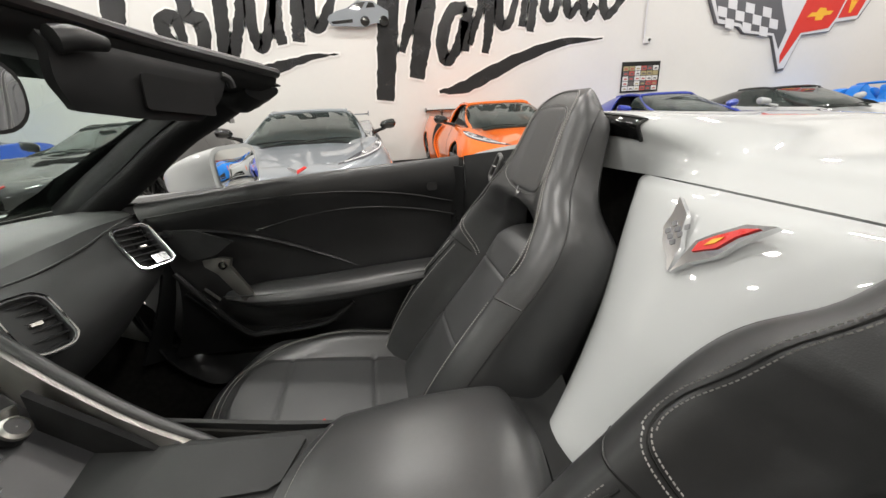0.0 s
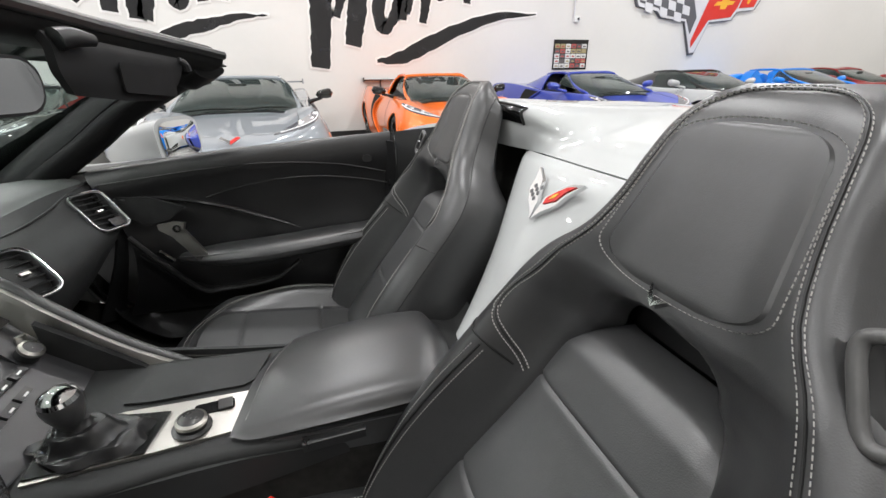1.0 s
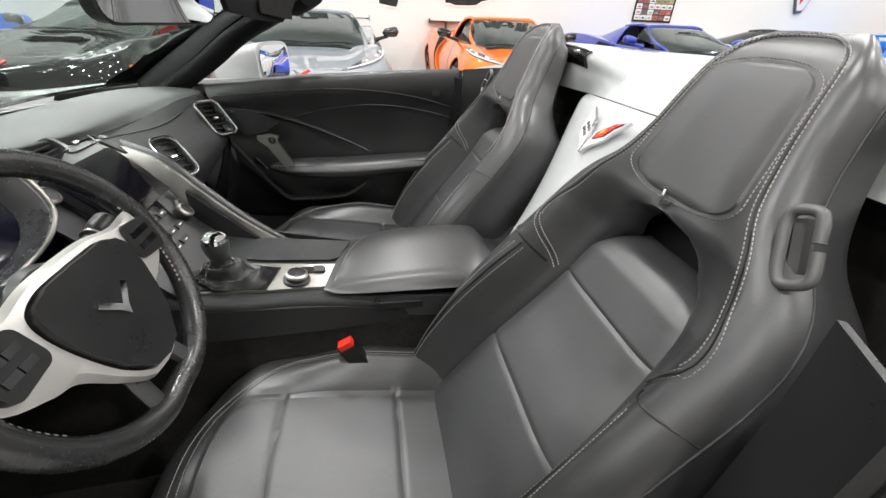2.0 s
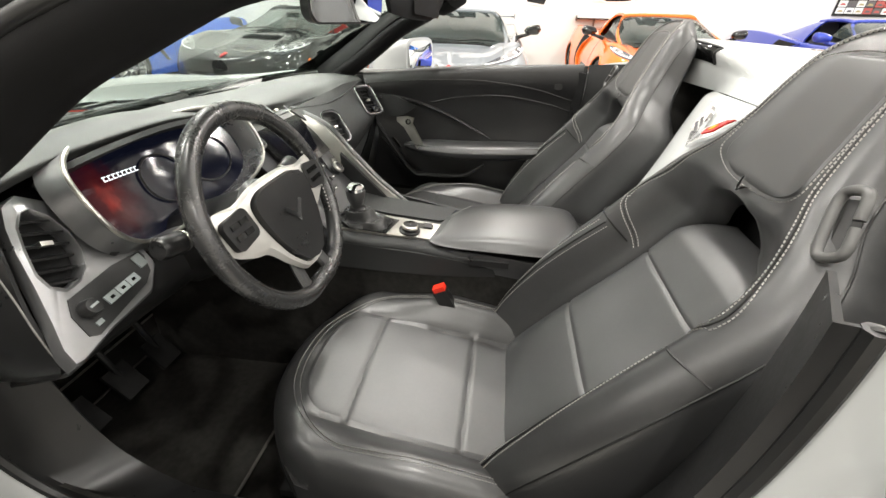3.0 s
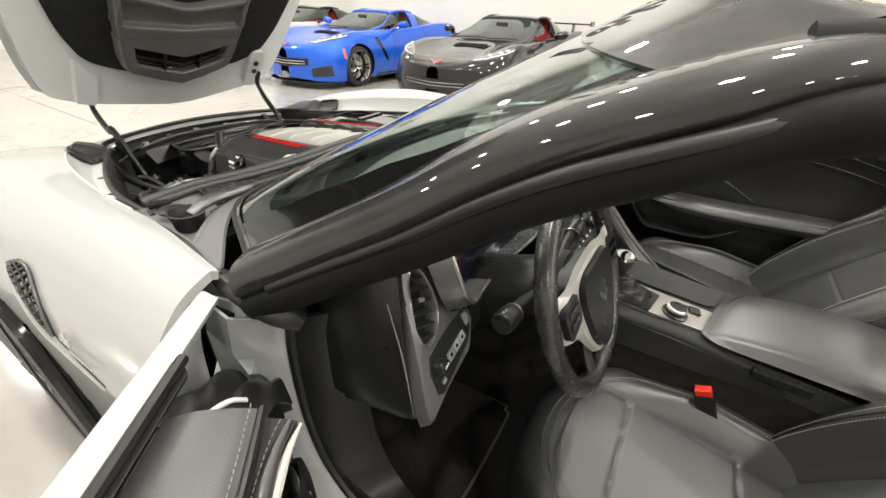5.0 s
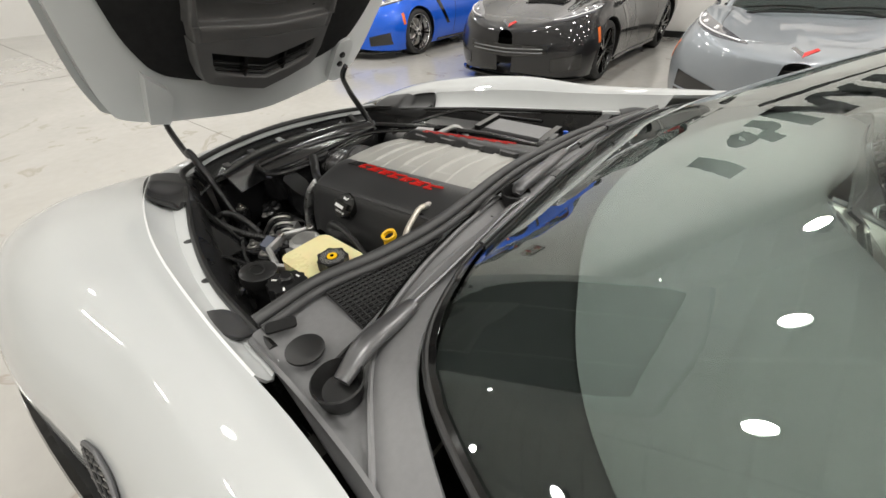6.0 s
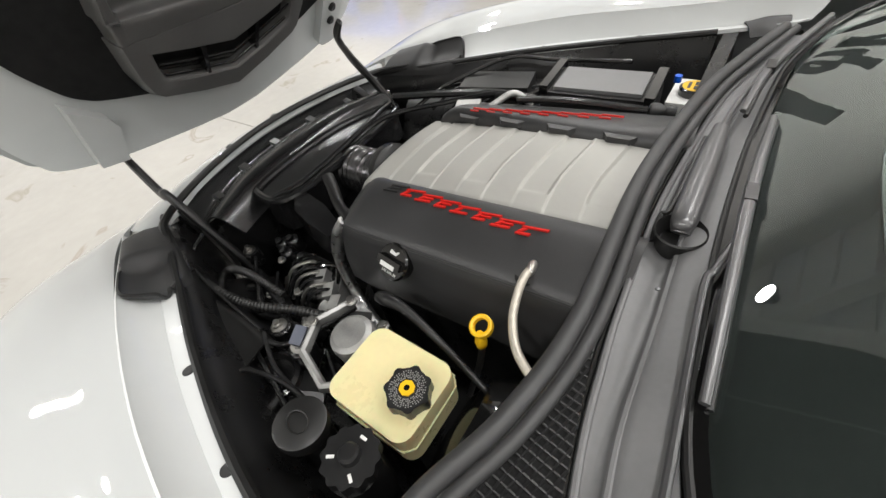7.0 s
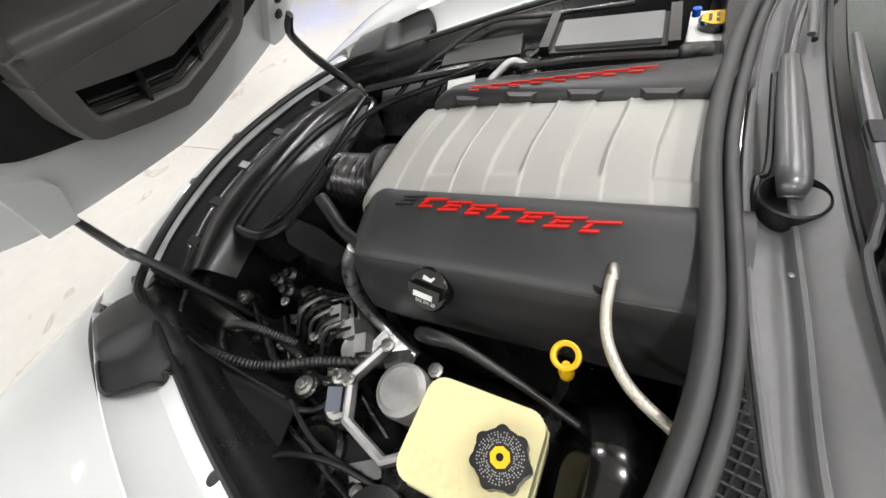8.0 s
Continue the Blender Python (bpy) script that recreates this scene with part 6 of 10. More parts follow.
# soft black sealing lump, hinge and dark gap at the pillar's foot
lump = [(0.80, -0.775, 0.925), (0.84, -0.770, 0.915), (0.89, -0.755, 0.895), (0.915, -0.735, 0.87)]
part("pillar_foot_seal", tube(lump, [0.012, 0.022, 0.028, 0.018], 10, 16, flat=0.6), RUBBER, car)
part("pillar_sliver", patch([[Vector((0.745, -0.788, 0.873)), Vector((0.81, -0.778, 0.885)), Vector((0.87, -0.765, 0.885))], [Vector((0.75, -0.785, 0.84)), Vector((0.80, -0.79, 0.83)), Vector((0.84, -0.79, 0.80))]], 12, 6, 0.005), WHITE, car)
part("door_hinge", box(0.10, 0.05, 0.035, pose(0.85, -0.815, 0.78, 0, 0, -40), 0.01), WHITE, car)
part("door_hinge", box(0.10, 0.05, 0.035, pose(0.85, -0.815, 0.45, 0, 0, -40), 0.01), WHITE, car)
part("harness_boot", tube([(0.83, -0.78, 0.66), (0.86, -0.83, 0.66), (0.92, -0.87, 0.66)], 0.02, 10, 12), RUBBER, car)
# dark block standing in for the shade in the gap behind the wing
part("gap_shade", box(0.10, 0.03, 0.50, pose(0.775, -0.772, 0.62, 0, 0, 0), 0.008), RUBBER, car)

# ---- cowl between the bay and the screen ----
FRONT = [(0.300, -0.66, 0.832), (0.310, -0.55, 0.842), (0.351, -0.43, 0.850), (0.371, -0.28, 0.854), (0.361, 0.0, 0.855), (0.39, 0.28, 0.853), (0.43, 0.45, 0.85), (0.485, 0.64, 0.845)]
BACK = [(0.80, -0.765, 0.925), (0.585, -0.61, 0.898), (0.500, -0.42, 0.880), (0.479, -0.22, 0.874), (0.474, 0.0, 0.872), (0.481, 0.22, 0.874), (0.503, 0.42, 0.880), (0.62, 0.62, 0.895)]
sideline = [(0.315, -0.69, 0.84), (0.45, -0.70, 0.865), (0.62, -0.725, 0.895), (0.80, -0.775, 0.93)]
rows = []
for q, dz in ((0.0, 0.0), (0.12, -0.012), (0.35, -0.02), (0.6, -0.03), (0.72, -0.010), (0.85, -0.004), (1.0, 0.0)):
    rows.append([Vector(a).lerp(Vector(b), q) + Vector((0, 0, dz)) for a, b in zip(FRONT, BACK)])
rows = [[r[0].lerp(Vector(s), 0.9)] + r for s, r in zip(cr(sideline, 7), rows)]
cowl = part("cowl_panel", patch(rows, 60, 40, 0.006), COWL, car, "satin black plastic cowl panel")
seal = cr([Vector(p) + Vector((0, 0, 0.012)) for p in FRONT], 70)
part("cowl_seal", tube([p + Vector((-0.007, 0, 0.004)) for p in seal], 0.0115, 14), SEAL, car, "thick black rubber cowl seal")
part("cowl_seal_lip", tube([p + Vector((0.0145, 0, 0.001)) for p in seal], 0.0085, 12), SEAL, cowl)
part("cowl_groove", tube([(0.432, 0.42, 0.848), (0.405, 0.28, 0.850), (0.386, 0.0, 0.853), (0.387, -0.14, 0.853), (0.392, -0.255, 0.853), (0.398, -0.33, 0.852), (0.408, -0.41, 0.850), (0.428, -0.50, 0.848), (0.462, -0.60, 0.850)], 0.0035, 6, 80), GLOSS, cowl)
part("cowl_groove_lip", tube([(0.441, 0.42, 0.848), (0.414, 0.28, 0.851), (0.394, 0.0, 0.855), (0.395, -0.14, 0.855), (0.400, -0.255, 0.855), (0.407, -0.33, 0.854), (0.417, -0.41, 0.852), (0.437, -0.50, 0.850), (0.470, -0.60, 0.852)], 0.0045, 8, 80), COWL, cowl)
part("cowl_ridge", tube([Vector(a).lerp(Vector(b), 0.66) + Vector((0, 0, -0.012)) for a, b in zip(FRONT, BACK)], 0.005, 8, 60), COWL, cowl)
part("screen_seal", tube([Vector(b) + Vector((-0.002, 0, 0.002)) for b in both(BASE)], 0.0045, 8, 70), RUBBER, car)
# leaf grille: crossed bars over a dark plate, for the shade below them
g0, gu, gv = Vector((0.327, -0.553, 0.846)), Vector((0.065, 0.233, 0.008)), Vector((0.110, -0.017, -0.004))
part("grille_gap_shade", prism([(0, 0), (1, 0), (0, 1)], 0.002, Matrix.Translation(g0 + Vector((0, 0, 0.004))) @ Matrix((gu, gv, Vector((0, 0, 1)))).transposed().to_4x4()), FELT, cowl)
bars = bmesh.new()
for k in range(25):
    a = k / 24
    tube([g0 + gu * a + Vector((0, 0, 0.008)), g0 + gu * a + gv * (1 - a) + Vector((0, 0, 0.008))], 0.0018, 5, into=bars)
for k in range(12):
    b = k / 12
    tube([g0 + gv * b + Vector((0, 0, 0.008)), g0 + gv * b + gu * (1 - b) + Vector((0, 0, 0.008))], 0.0018, 5, into=bars)
part("cowl_grille", bars, PLASTIC, cowl, "fine square leaf grille")
# thin dark plate on the cowl for the shade inside its slot
part("slot_shade", prism(rrect(0.045, 0.022, 0.006), 0.004, pose(0.337, -0.642, 0.852, 0, 0, 60), 0.001, 1), FELT, cowl)
part("cowl_cap", lathe([(0.027, 0.0), (0.027, 0.004), (0.022, 0.006), (0.002, 0.005)], Matrix.Translation((0.410, -0.650, 0.858)), 28), RUBBER, cowl)
# wipers
def wiper(base_, wrist, elbow, rod, blade):
    part("wiper_cup", lathe([(0.026, -0.02), (0.033, 0.012), (0.031, 0.014), (0.027, 0.004), (0.022, -0.006), (0.004, -0.008)], Matrix.Translation(base_), 32), RUBBER, car)
    arm = part("wiper_arm", tube([Vector(base_) + Vector((0, 0.004, 0.004)), wrist, Vector(wrist).lerp(Vector(elbow), 0.6), elbow], [0.012, 0.017, 0.016, 0.011], 14, 24, flat=0.62), ARM, car, "satin black wiper arm")
    part("wiper_hose", tube([Vector(base_) + Vector((-0.03, -0.01, -0.01)), Vector(base_) + Vector((-0.03, 0.03, 0.004)), Vector(wrist) + Vector((-0.02, 0.02, -0.008)), Vector(elbow) + Vector((-0.016, -0.03, -0.006))], 0.004, 6, 24), RUBBER, arm)
    part("wiper_rod", tube([elbow] + rod, 0.0045, 8, 40), ARM, arm)
    part("wiper_blade", tube(blade, [0.005, 0.008, 0.005], 8, 24, flat=0.7), ARM, arm)
    part("wiper_rubber", tube([Vector(p) + Vector((0.006, 0, -0.008)) for p in blade], 0.004, 6, 24), RUBBER, arm)
    part("blade_joint", box(0.014, 0.034, 0.012, Matrix.Translation(blade[1]) @ Matrix.Rotation(0.05, 4, "Z"), 0.003), PLASTIC, arm)


wiper((0.431, -0.105, 0.862), (0.430, -0.075, 0.880), (0.432, 0.146, 0.886), [(0.445, 0.24, 0.893), (0.465, 0.32, 0.900)], [(0.452, 0.18, 0.898), (0.470, 0.34, 0.902), (0.540, 0.56, 0.915)])
wiper((0.505, -0.665, 0.878), (0.496, -0.61, 0.894), (0.494, -0.516, 0.893), [(0.486, -0.40, 0.890), (0.472, -0.21, 0.892), (0.477, -0.175, 0.896), (0.488, -0.12, 0.902), (0.489, -0.05, 0.905)], [(0.492, 0.16, 0.906), (0.489, -0.04, 0.906), (0.497, -0.345, 0.902)])
for p in ((0.47, -0.42, 0.868), (0.455, -0.33, 0.864), (0.43, -0.2, 0.858)):
    part("cowl_screw", lathe([(0.003, 0), (0.003, 0.002), (0.001, 0.003)], Matrix.Translation(p), 10), DARKTRIM, cowl)

# ---- seats ----
# rows up the backrest: x, z of the face, half width, half width of the centre insert, side wing height, depth to the back
BACKREST = [(1.625, 0.40, 0.235, 0.150, 0.035, 0.12), (1.690, 0.50, 0.252, 0.152, 0.060, 0.15), (1.755, 0.60, 0.262, 0.146, 0.066, 0.17), (1.812, 0.69, 0.262, 0.136, 0.060, 0.17),
            (1.862, 0.77, 0.256, 0.124, 0.048, 0.16), (1.902, 0.84, 0.250, 0.112, 0.034, 0.15), (1.930, 0.895, 0.238, 0.080, 0.024, 0.14), (1.950, 0.940, 0.212, 0.0, 0.018, 0.13),
            (1.972, 0.985, 0.165, 0.0, 0.014, 0.095), (1.993, 1.033, 0.140, 0.0, 0.010, 0.085), (2.013, 1.080, 0.127, 0.0, 0.008, 0.078), (2.033, 1.122, 0.115, 0.0, 0.004, 0.070),
            (2.055, 1.148, 0.098, 0.0, 0.0, 0.060), (2.078, 1.159, 0.074, 0.0, 0.0, 0.04)]
TOPV = len(BACKREST) - 1


GUIDE = mat("guide_plastic", (0.085, 0.084, 0.082), 0.38, var=0.12, scale=20, bump=0.1, bscale=900)


def brow(v):
    i = min(int(v), TOPV - 1)
    f = v - i
    p = [BACKREST[min(max(i + j, 0), TOPV)] for j in (-1, 0, 1, 2)]
    out = []
    for k in range(6):
        a, b, c, d = (q[k] for q in p)
        out.append(0.5 * (2 * b + (c - a) * f + (2 * a - 5 * b + 4 * c - d) * f * f + (3 * b - a - 3 * c + d) * f ** 3))
    return out


def seat_frame(v):
    x, z, w, wi, b, t = brow(v)
    x2, z2 = brow(min(v + 0.05, TOPV))[:2]
    x1, z1 = brow(max(v - 0.05, 0))[:2]
    up = Vector((x2 - x1, 0, z2 - z1)).normalized()
    return Vector((x, 0, z)), Vector((-up.z, 0, up.x)), w, max(wi, 0.0), b, t


def wing(u, b, round_=1.0):
    """Height of the face over its middle plane at a share u of the half width."""
    a = abs(u)
    rise = b * (3 * min(max((a - 0.35) / 0.42, 0), 1) ** 2 - 2 * min(max((a - 0.35) / 0.42, 0), 1) ** 3)
    fall = 0.055 * round_ * (1 - math.sqrt(max(0.0, 1 - min(max((a - 0.72) / 0.28, 0), 1) ** 2)))
    return rise - fall


def hollow(v):
    """Depth of the centre insert below the seat's middle plane."""
    q = min(max(v / 4.2, 0), 1)
    return (0.008 + 0.030 * q * q * (3 - 2 * q)) * min(1, max(0, (7.0 - v) / 1.2))


def insert_share(v):
    w, wi = seat_frame(v)[2:4]
    if v >= 7:
        return 0.0
    return (0.080 / w) * math.sqrt(max(0.0, 1 - (v - 6) ** 2)) if v >= 6 else min(wi / w, 0.95)


def face_height(v, u):
    b = seat_frame(v)[4]
    ui = insert_share(v)
    q = min(max((abs(u) - ui) / max(0.80 - ui, 0.05), 0), 1) if ui else 1.0
    q = q * q * (3 - 2 * q)
    return wing(u, b) * q - hollow(v) * (1 - q)


def seat_face(v, u, off=0.0):
    p, n, w, wi, b, t = seat_frame(v)
    return p + Vector((0, u * w, 0)) + n * (face_height(v, u) + off)


def ease_(v):
    v = min(max(v, 0.0), 1.0)
    return math.sqrt(1 - (1 - v) ** 2)


def seat(c, nm, belt_side):
    """A one-piece bucket seat: shell, centre insert, head pad, cushion, stitching."""
    move = Vector((0, c, 0))
    rows = []
    nv = 66
    for k in range(nv):
        v = TOPV * k / (nv - 1)
        p, n, w, wi, b, t = seat_frame(v)
        ui = insert_share(v)
        us = [ui + (1 - ui) * (1 - (1 - j / 22) ** 1.5) for j in range(23)]
        low = face_height(v, ui)
        lead = [p + n * (low - 0.05) + Vector((0, ui * w * 0.98, 0)), p + n * (low - 0.010) + Vector((0, ui * w, 0))] if ui > 0 else [p + n * wing(0, b)] * 2
        front = lead + [p + n * face_height(v, u) + Vector((0, u * w, 0)) for u in us[1:]]
        edge = wing(1, b)
        sidepts = [p + n * (edge - (t + edge) * q) + Vector((0, w * (1 + 0.012 * math.sin(math.pi * q)), 0)) for q in (0.25, 0.5, 0.75)]
        back = [p - n * t + Vector((0, w * q, 0)) for q in (0.93, 0.6, 0.3, 0.0)]
        half = front + sidepts + back
        ring = half + [Vector((q.x, -q.y, q.z)) for q in half[-2::-1]]
        rows.append([q + move for q in ring])
    last = seat_frame(TOPV)
    tip = last[0] - last[1] * 0.02 + Vector((0.022, 0, 0.0)) + move
    rows.append([tip.lerp(q, 0.35) for q in rows[-1]])
    rows.append([tip.copy() for q in rows[-1]])
    shell = part(nm, grid(rows), LEATHER, car, "black leather bucket seat with pale stitching")
    # centre insert in three padded panels, running back into the slot at its top
    ins = []
    for k in range(121):
        v = 6.4 * k / 120
        p, n, w, wi, b, t = seat_frame(min(v, 5.6))
        wi = min(wi, 0.15) + 0.004
        seam = min(abs(v - 2.2), abs(v - 4.2))
        puff = -0.0045 * math.exp(-(seam / 0.030) ** 2)
        tuck = 0.0 if v < 5.0 else -0.075 * ((v - 5.0) / 1.4) ** 1.6
        climb = Vector((0.0, 0, 0.035 * (v - 5.6))) if v > 5.6 else Vector()
        ins.append([p + climb + move + n * (puff + tuck + 0.006 - hollow(min(v, 5.6)) - 0.012 * abs(q) ** 6) + Vector((0, q * wi * (1 - 0.12 * max(0, v - 5)), 0)) for q in [-1 + j / 14 for j in range(29)]])
    part("seat_insert", grid(ins), INSERT, shell)
    # padded head panel
    def pad_half(q, grow=0.0):
        low, high = min(1, q / 0.20), min(1, (1 - q) / 0.22)
        return (0.104 - 0.034 * q + grow) * (1 - (1 - low) ** 2.4) ** 0.42 * (1 - (1 - high) ** 2.4) ** 0.42

    pad = []
    for k in range(41):
        q = 0.5 - 0.5 * math.cos(math.pi * k / 40)
        q = min(max(q, 0.0015), 0.9985)
        v = 7.38 + 3.75 * q
        w = seat_frame(v)[2]
        rim_ = min(1, min(q, 1 - q) / 0.07)
        pad.append([seat_face(v, j * pad_half(q) / w, -0.003 + 0.0060 * ease_(min((1 - abs(j)) / 0.10, rim_))) + move for j in [-1 + i / 13 for i in range(27)]])
    part("head_pad", grid(pad), LEATHER, shell)
    turn = [0.5 - 0.5 * math.cos(math.pi * k / 50) for k in range(51)]
    outline = [seat_face(7.30 + 3.91 * q, sgn * pad_half(q, 0.006) / seat_frame(7.30 + 3.91 * q)[2], 0.003) + move for sgn in (-1, 1) for q in (turn if sgn < 0 else turn[::-1])]
    part("stitching", stitches(outline, Vector((-0.8, 0, 0.5))), THREAD, shell, "pale grey contrast stitching")
    # double rows round the head and down the wings
    for sgn in (-1, 1):
        run = cr([(12.45, 0.0, 0), (12.42, 0.22, 0), (12.25, 0.44, 0), (11.8, 0.60, 0), (11.0, 0.69, 0), (9.0, 0.725, 0), (7.2, 0.725, 0), (6.2, 0.74, 0), (5.5, 0.785, 0), (5.05, 0.795, 0), (4.75, 0.755, 0), (4.5, 0.68, 0), (4.3, 0.60, 0), (4.12, 0.54, 0)], 110)
        for du in (-0.026, 0.026):
            row = []
            for q in run:
                over = min(1, max(0, (0.64 - q.y) / 0.3)) if q.x > 10 else 0.0
                row.append(seat_face(min(q.x + du * 4.5 * over - (abs(du) * 3 if q.x < 5 and du > 0 else 0), TOPV - 0.05), sgn * (q.y + (1 - over) * (du if q.x > 4.9 else du * 0.4)), 0.002) + move)
            part("stitching", stitches(row, Vector((-0.8, 0, 0.5))), THREAD, shell)
        part("seam", tube([seat_face(q.x - (0.04 if q.x < 4.9 else 0), sgn * q.y, 0.0005) + move for q in run[::2]], 0.0013, 5), RUBBER, shell)
        for u in (0.0, 0.05):
            part("stitching", stitches([seat_face(v, sgn * (0.70 + u + 0.10 * (1 - v / 4.0)), 0.002) + move for v in [0.3 + 3.7 * k / 60 for k in range(61)]], Vector((-0.8, 0, 0.6))), THREAD, shell)
        part("seam", tube([seat_face(v, sgn * (0.725 + 0.10 * (1 - v / 4.0)), 0.0004) + move for v in [0.3 + 3.75 * k / 20 for k in range(21)]], 0.002, 5), RUBBER, shell)
        part("seam", tube([seat_face(v, sgn * 0.985, 0.0) + move for v in [0.2 + 12.2 * k / 60 for k in range(61)]], 0.0016, 5), RUBBER, shell)
        part("seam", tube([seat_face(4.05 + 0.25 * q, sgn * (0.60 + 0.38 * q), 0.001) + move for q in (0, 0.25, 0.5, 0.75, 1)], 0.0018, 5, 14), RUBBER, shell)
    # small metal flags badge
    p, n, w, wi, b, t = seat_frame(7.22)
    em = facing(p + move + n * 0.004, n)
    part("badge", prism([(0, -0.008), (0.004, -0.004), (0.014, 0.004), (0.020, 0.006), (0.008, 0.004), (0.001, 0.0)], 0.002, em, 0.0008, 1), CHROME, shell)
    part("badge", prism([(0, -0.008), (-0.001, 0.0), (-0.006, 0.008), (-0.009, 0.015), (-0.012, 0.014), (-0.008, 0.0)], 0.002, em, 0.0008, 1), CHROME, shell)
    # shoulder belt guide on the outer wing
    gc = Vector((1.955, c + belt_side * 0.178, 0.982))
    gu, gr = Vector((0.016, -belt_side * 0.0285, 0.055)).normalized(), Vector((0.10, belt_side * 0.90, 0.42)).normalized()
    loop = [(0.015, 0.004), (0.015, 0.024), (0.010, 0.034), (-0.008, 0.036), (-0.015, 0.026), (-0.016, 0.0), (-0.015, -0.028), (-0.008, -0.037), (0.010, -0.035), (0.016, -0.026), (0.016, -0.004)]
    part("belt_guide", tube([gc + gr * x + gu * y for x, y in loop], 0.0056, 10, 90), GUIDE, shell)
    part("guide_base", tube([gc + gr * -0.018 + gu * 0.03 + Vector((0.02, 0, -0.005)), gc + gr * -0.02 + Vector((0.022, 0, 0)), gc + gr * -0.018 - gu * 0.03 + Vector((0.02, 0, 0))], 0.012, 8, 12), RUBBER, shell)
    # cushion
    nu, nw = 72, 110
    x0, x1 = 1.172, 1.715
    rows = []

    def top(u, w, up=0.0):
        au = abs(u)
        xf = x0 + 0.135 * au ** 2.3
        x = xf + (x1 - xf) * w
        y = c - 0.016 * math.copysign(1, -c) + 0.268 * u * (0.93 + 0.07 * min(1, w * 2.2))
        a, bb = max(0, 1 - (1 - au) / 0.17), max(0, 1 - w / 0.16)
        drop = 0.080 * (1 - math.sqrt(max(0, 1 - min(1, math.hypot(a, bb)) ** 2)))
        run = min(1, max(0, (w - 0.12) / 0.5))
        rise = min(1, max(0, (au - 0.52) / 0.27))
        bolster = (0.012 + 0.040 * run * run * (3 - 2 * run)) * rise * rise * (3 - 2 * rise)
        seam = 0.0050 * math.exp(-((au - 0.575) / 0.013) ** 2) * min(1, max(0, (w - 0.16) / 0.05))
        cross = sum(0.0048 * math.exp(-((x - xs) / 0.0045) ** 2) for xs in (1.362, 1.582)) * (1 if au < 0.575 else 0)
        puff = 0.004 * math.cos(min(au / 0.575, 1) * math.pi / 2) if w > 0.15 else 0.0
        return Vector((x, y, 0.522 + up - 0.082 * w - drop + bolster - seam - cross + puff))

    for j in range(nw + 1):
        w = j / nw
        r = [top(-1 + 2 * i / nu, w) for i in range(nu + 1)]
        lo0, lo1 = r[0] + Vector((0.012, 0.012, -0.15)), r[-1] + Vector((0.012, -0.012, -0.15))
        rows.append([lo0, r[0] + Vector((0, -0.003, -0.05))] + r + [r[-1] + Vector((0, 0.003, -0.05)), lo1])
    f = [v + Vector((-0.003, 0, -0.05)) for v in rows[0]]
    g = [v + Vector((0.03, 0, -0.14)) for v in rows[0]]
    cushion = part("seat_cushion", grid([g, f] + rows), LEATHER, shell)
    pad_rows = []
    for j in range(91):
        w = 0.150 + 0.85 * j / 90
        lim = 0.565 * (1 - max(0, (0.24 - w) / 0.09) ** 3 * 0.30)
        pad_rows.append([top(lim * q, w, 0.0022 - 0.0035 * abs(q) ** 8) for q in [-1 + i / 20 for i in range(41)]])
    part("cushion_insert", grid(pad_rows), INSERT, shell)
    for off in (0.0, 0.026):
        us_, ws_ = 0.79 + off, 0.30
        path = [top(-us_, w) for w in [0.95 - 0.65 * k / 40 for k in range(41)]]
        path += [top(-us_ * math.copysign(abs(math.cos(a)) ** 0.75, math.cos(a)), ws_ - (0.185 + off) * math.sin(a) ** 0.85) for a in (math.pi * k / 80 for k in range(1, 80))]
        path += [top(us_, w) for w in [0.30 + 0.65 * k / 40 for k in range(41)]]
        part("stitching", stitches([p + Vector((0, 0, 0.0012)) for p in path], Vector((0, 0, 1))), THREAD, shell)
        if not off:
            part("seam", tube([p.lerp(q, 0.5) for p, q in zip(path, path[1:])][::2], 0.0010, 5), RUBBER, shell)
    part("cushion_seam", tube([top(-1 + 2 * k / 40, 0.0) + Vector((-0.002, 0, -0.045)) for k in range(41)], 0.0025, 6), RUBBER, shell)
    part("seat_base", box(0.46, 0.46, 0.14, Matrix.Translation((1.47, c, 0.28)), 0.02), PLASTIC, shell)
    side = c + math.copysign(0.275, c)
    part("side_valance", prism([(-0.25, -0.07), (0.24, -0.07), (0.26, 0.05), (0.0, 0.03), (-0.20, 0.06)], 0.02, facing((1.47, side, 0.33), (0, math.copysign(1, c), 0)), 0.006, 2), PLASTIC, shell)
    part("seat_switch", prism(rrect(0.05, 0.014, 0.006), 0.012, facing((1.36, side + math.copysign(0.02, c), 0.345), (0, math.copysign(1, c), 0.2)), 0.003, 2), SATIN, shell)
    part("seat_switch", prism(rrect(0.018, 0.05, 0.006), 0.012, facing((1.45, side + math.copysign(0.02, c), 0.345), (0, math.copysign(1, c), 0.2)), 0.003, 2), PLASTIC, shell)
    shield = part("side_shield", prism([(-0.10, -0.10), (0.30, -0.10), (0.34, 0.06), (0.22, 0.13), (0.06, 0.06), (-0.06, 0.03)], 0.022, facing((1.56, c + math.copysign(0.268, c), 0.36), (0, math.copysign(1, c), 0)) @ Matrix.Diagonal((math.copysign(1, -c), 1, 1, 1)), 0.006, 2), GLOSS, shell)
    for k in range(2):
        part("seat_switch", prism(rrect(0.022, 0.018, 0.004), 0.006, facing((1.60 + 0.028 * k, c + math.copysign(0.292, c), 0.385), (0, math.copysign(1, c), 0.2)), 0.002, 1), DARKTRIM, shield)
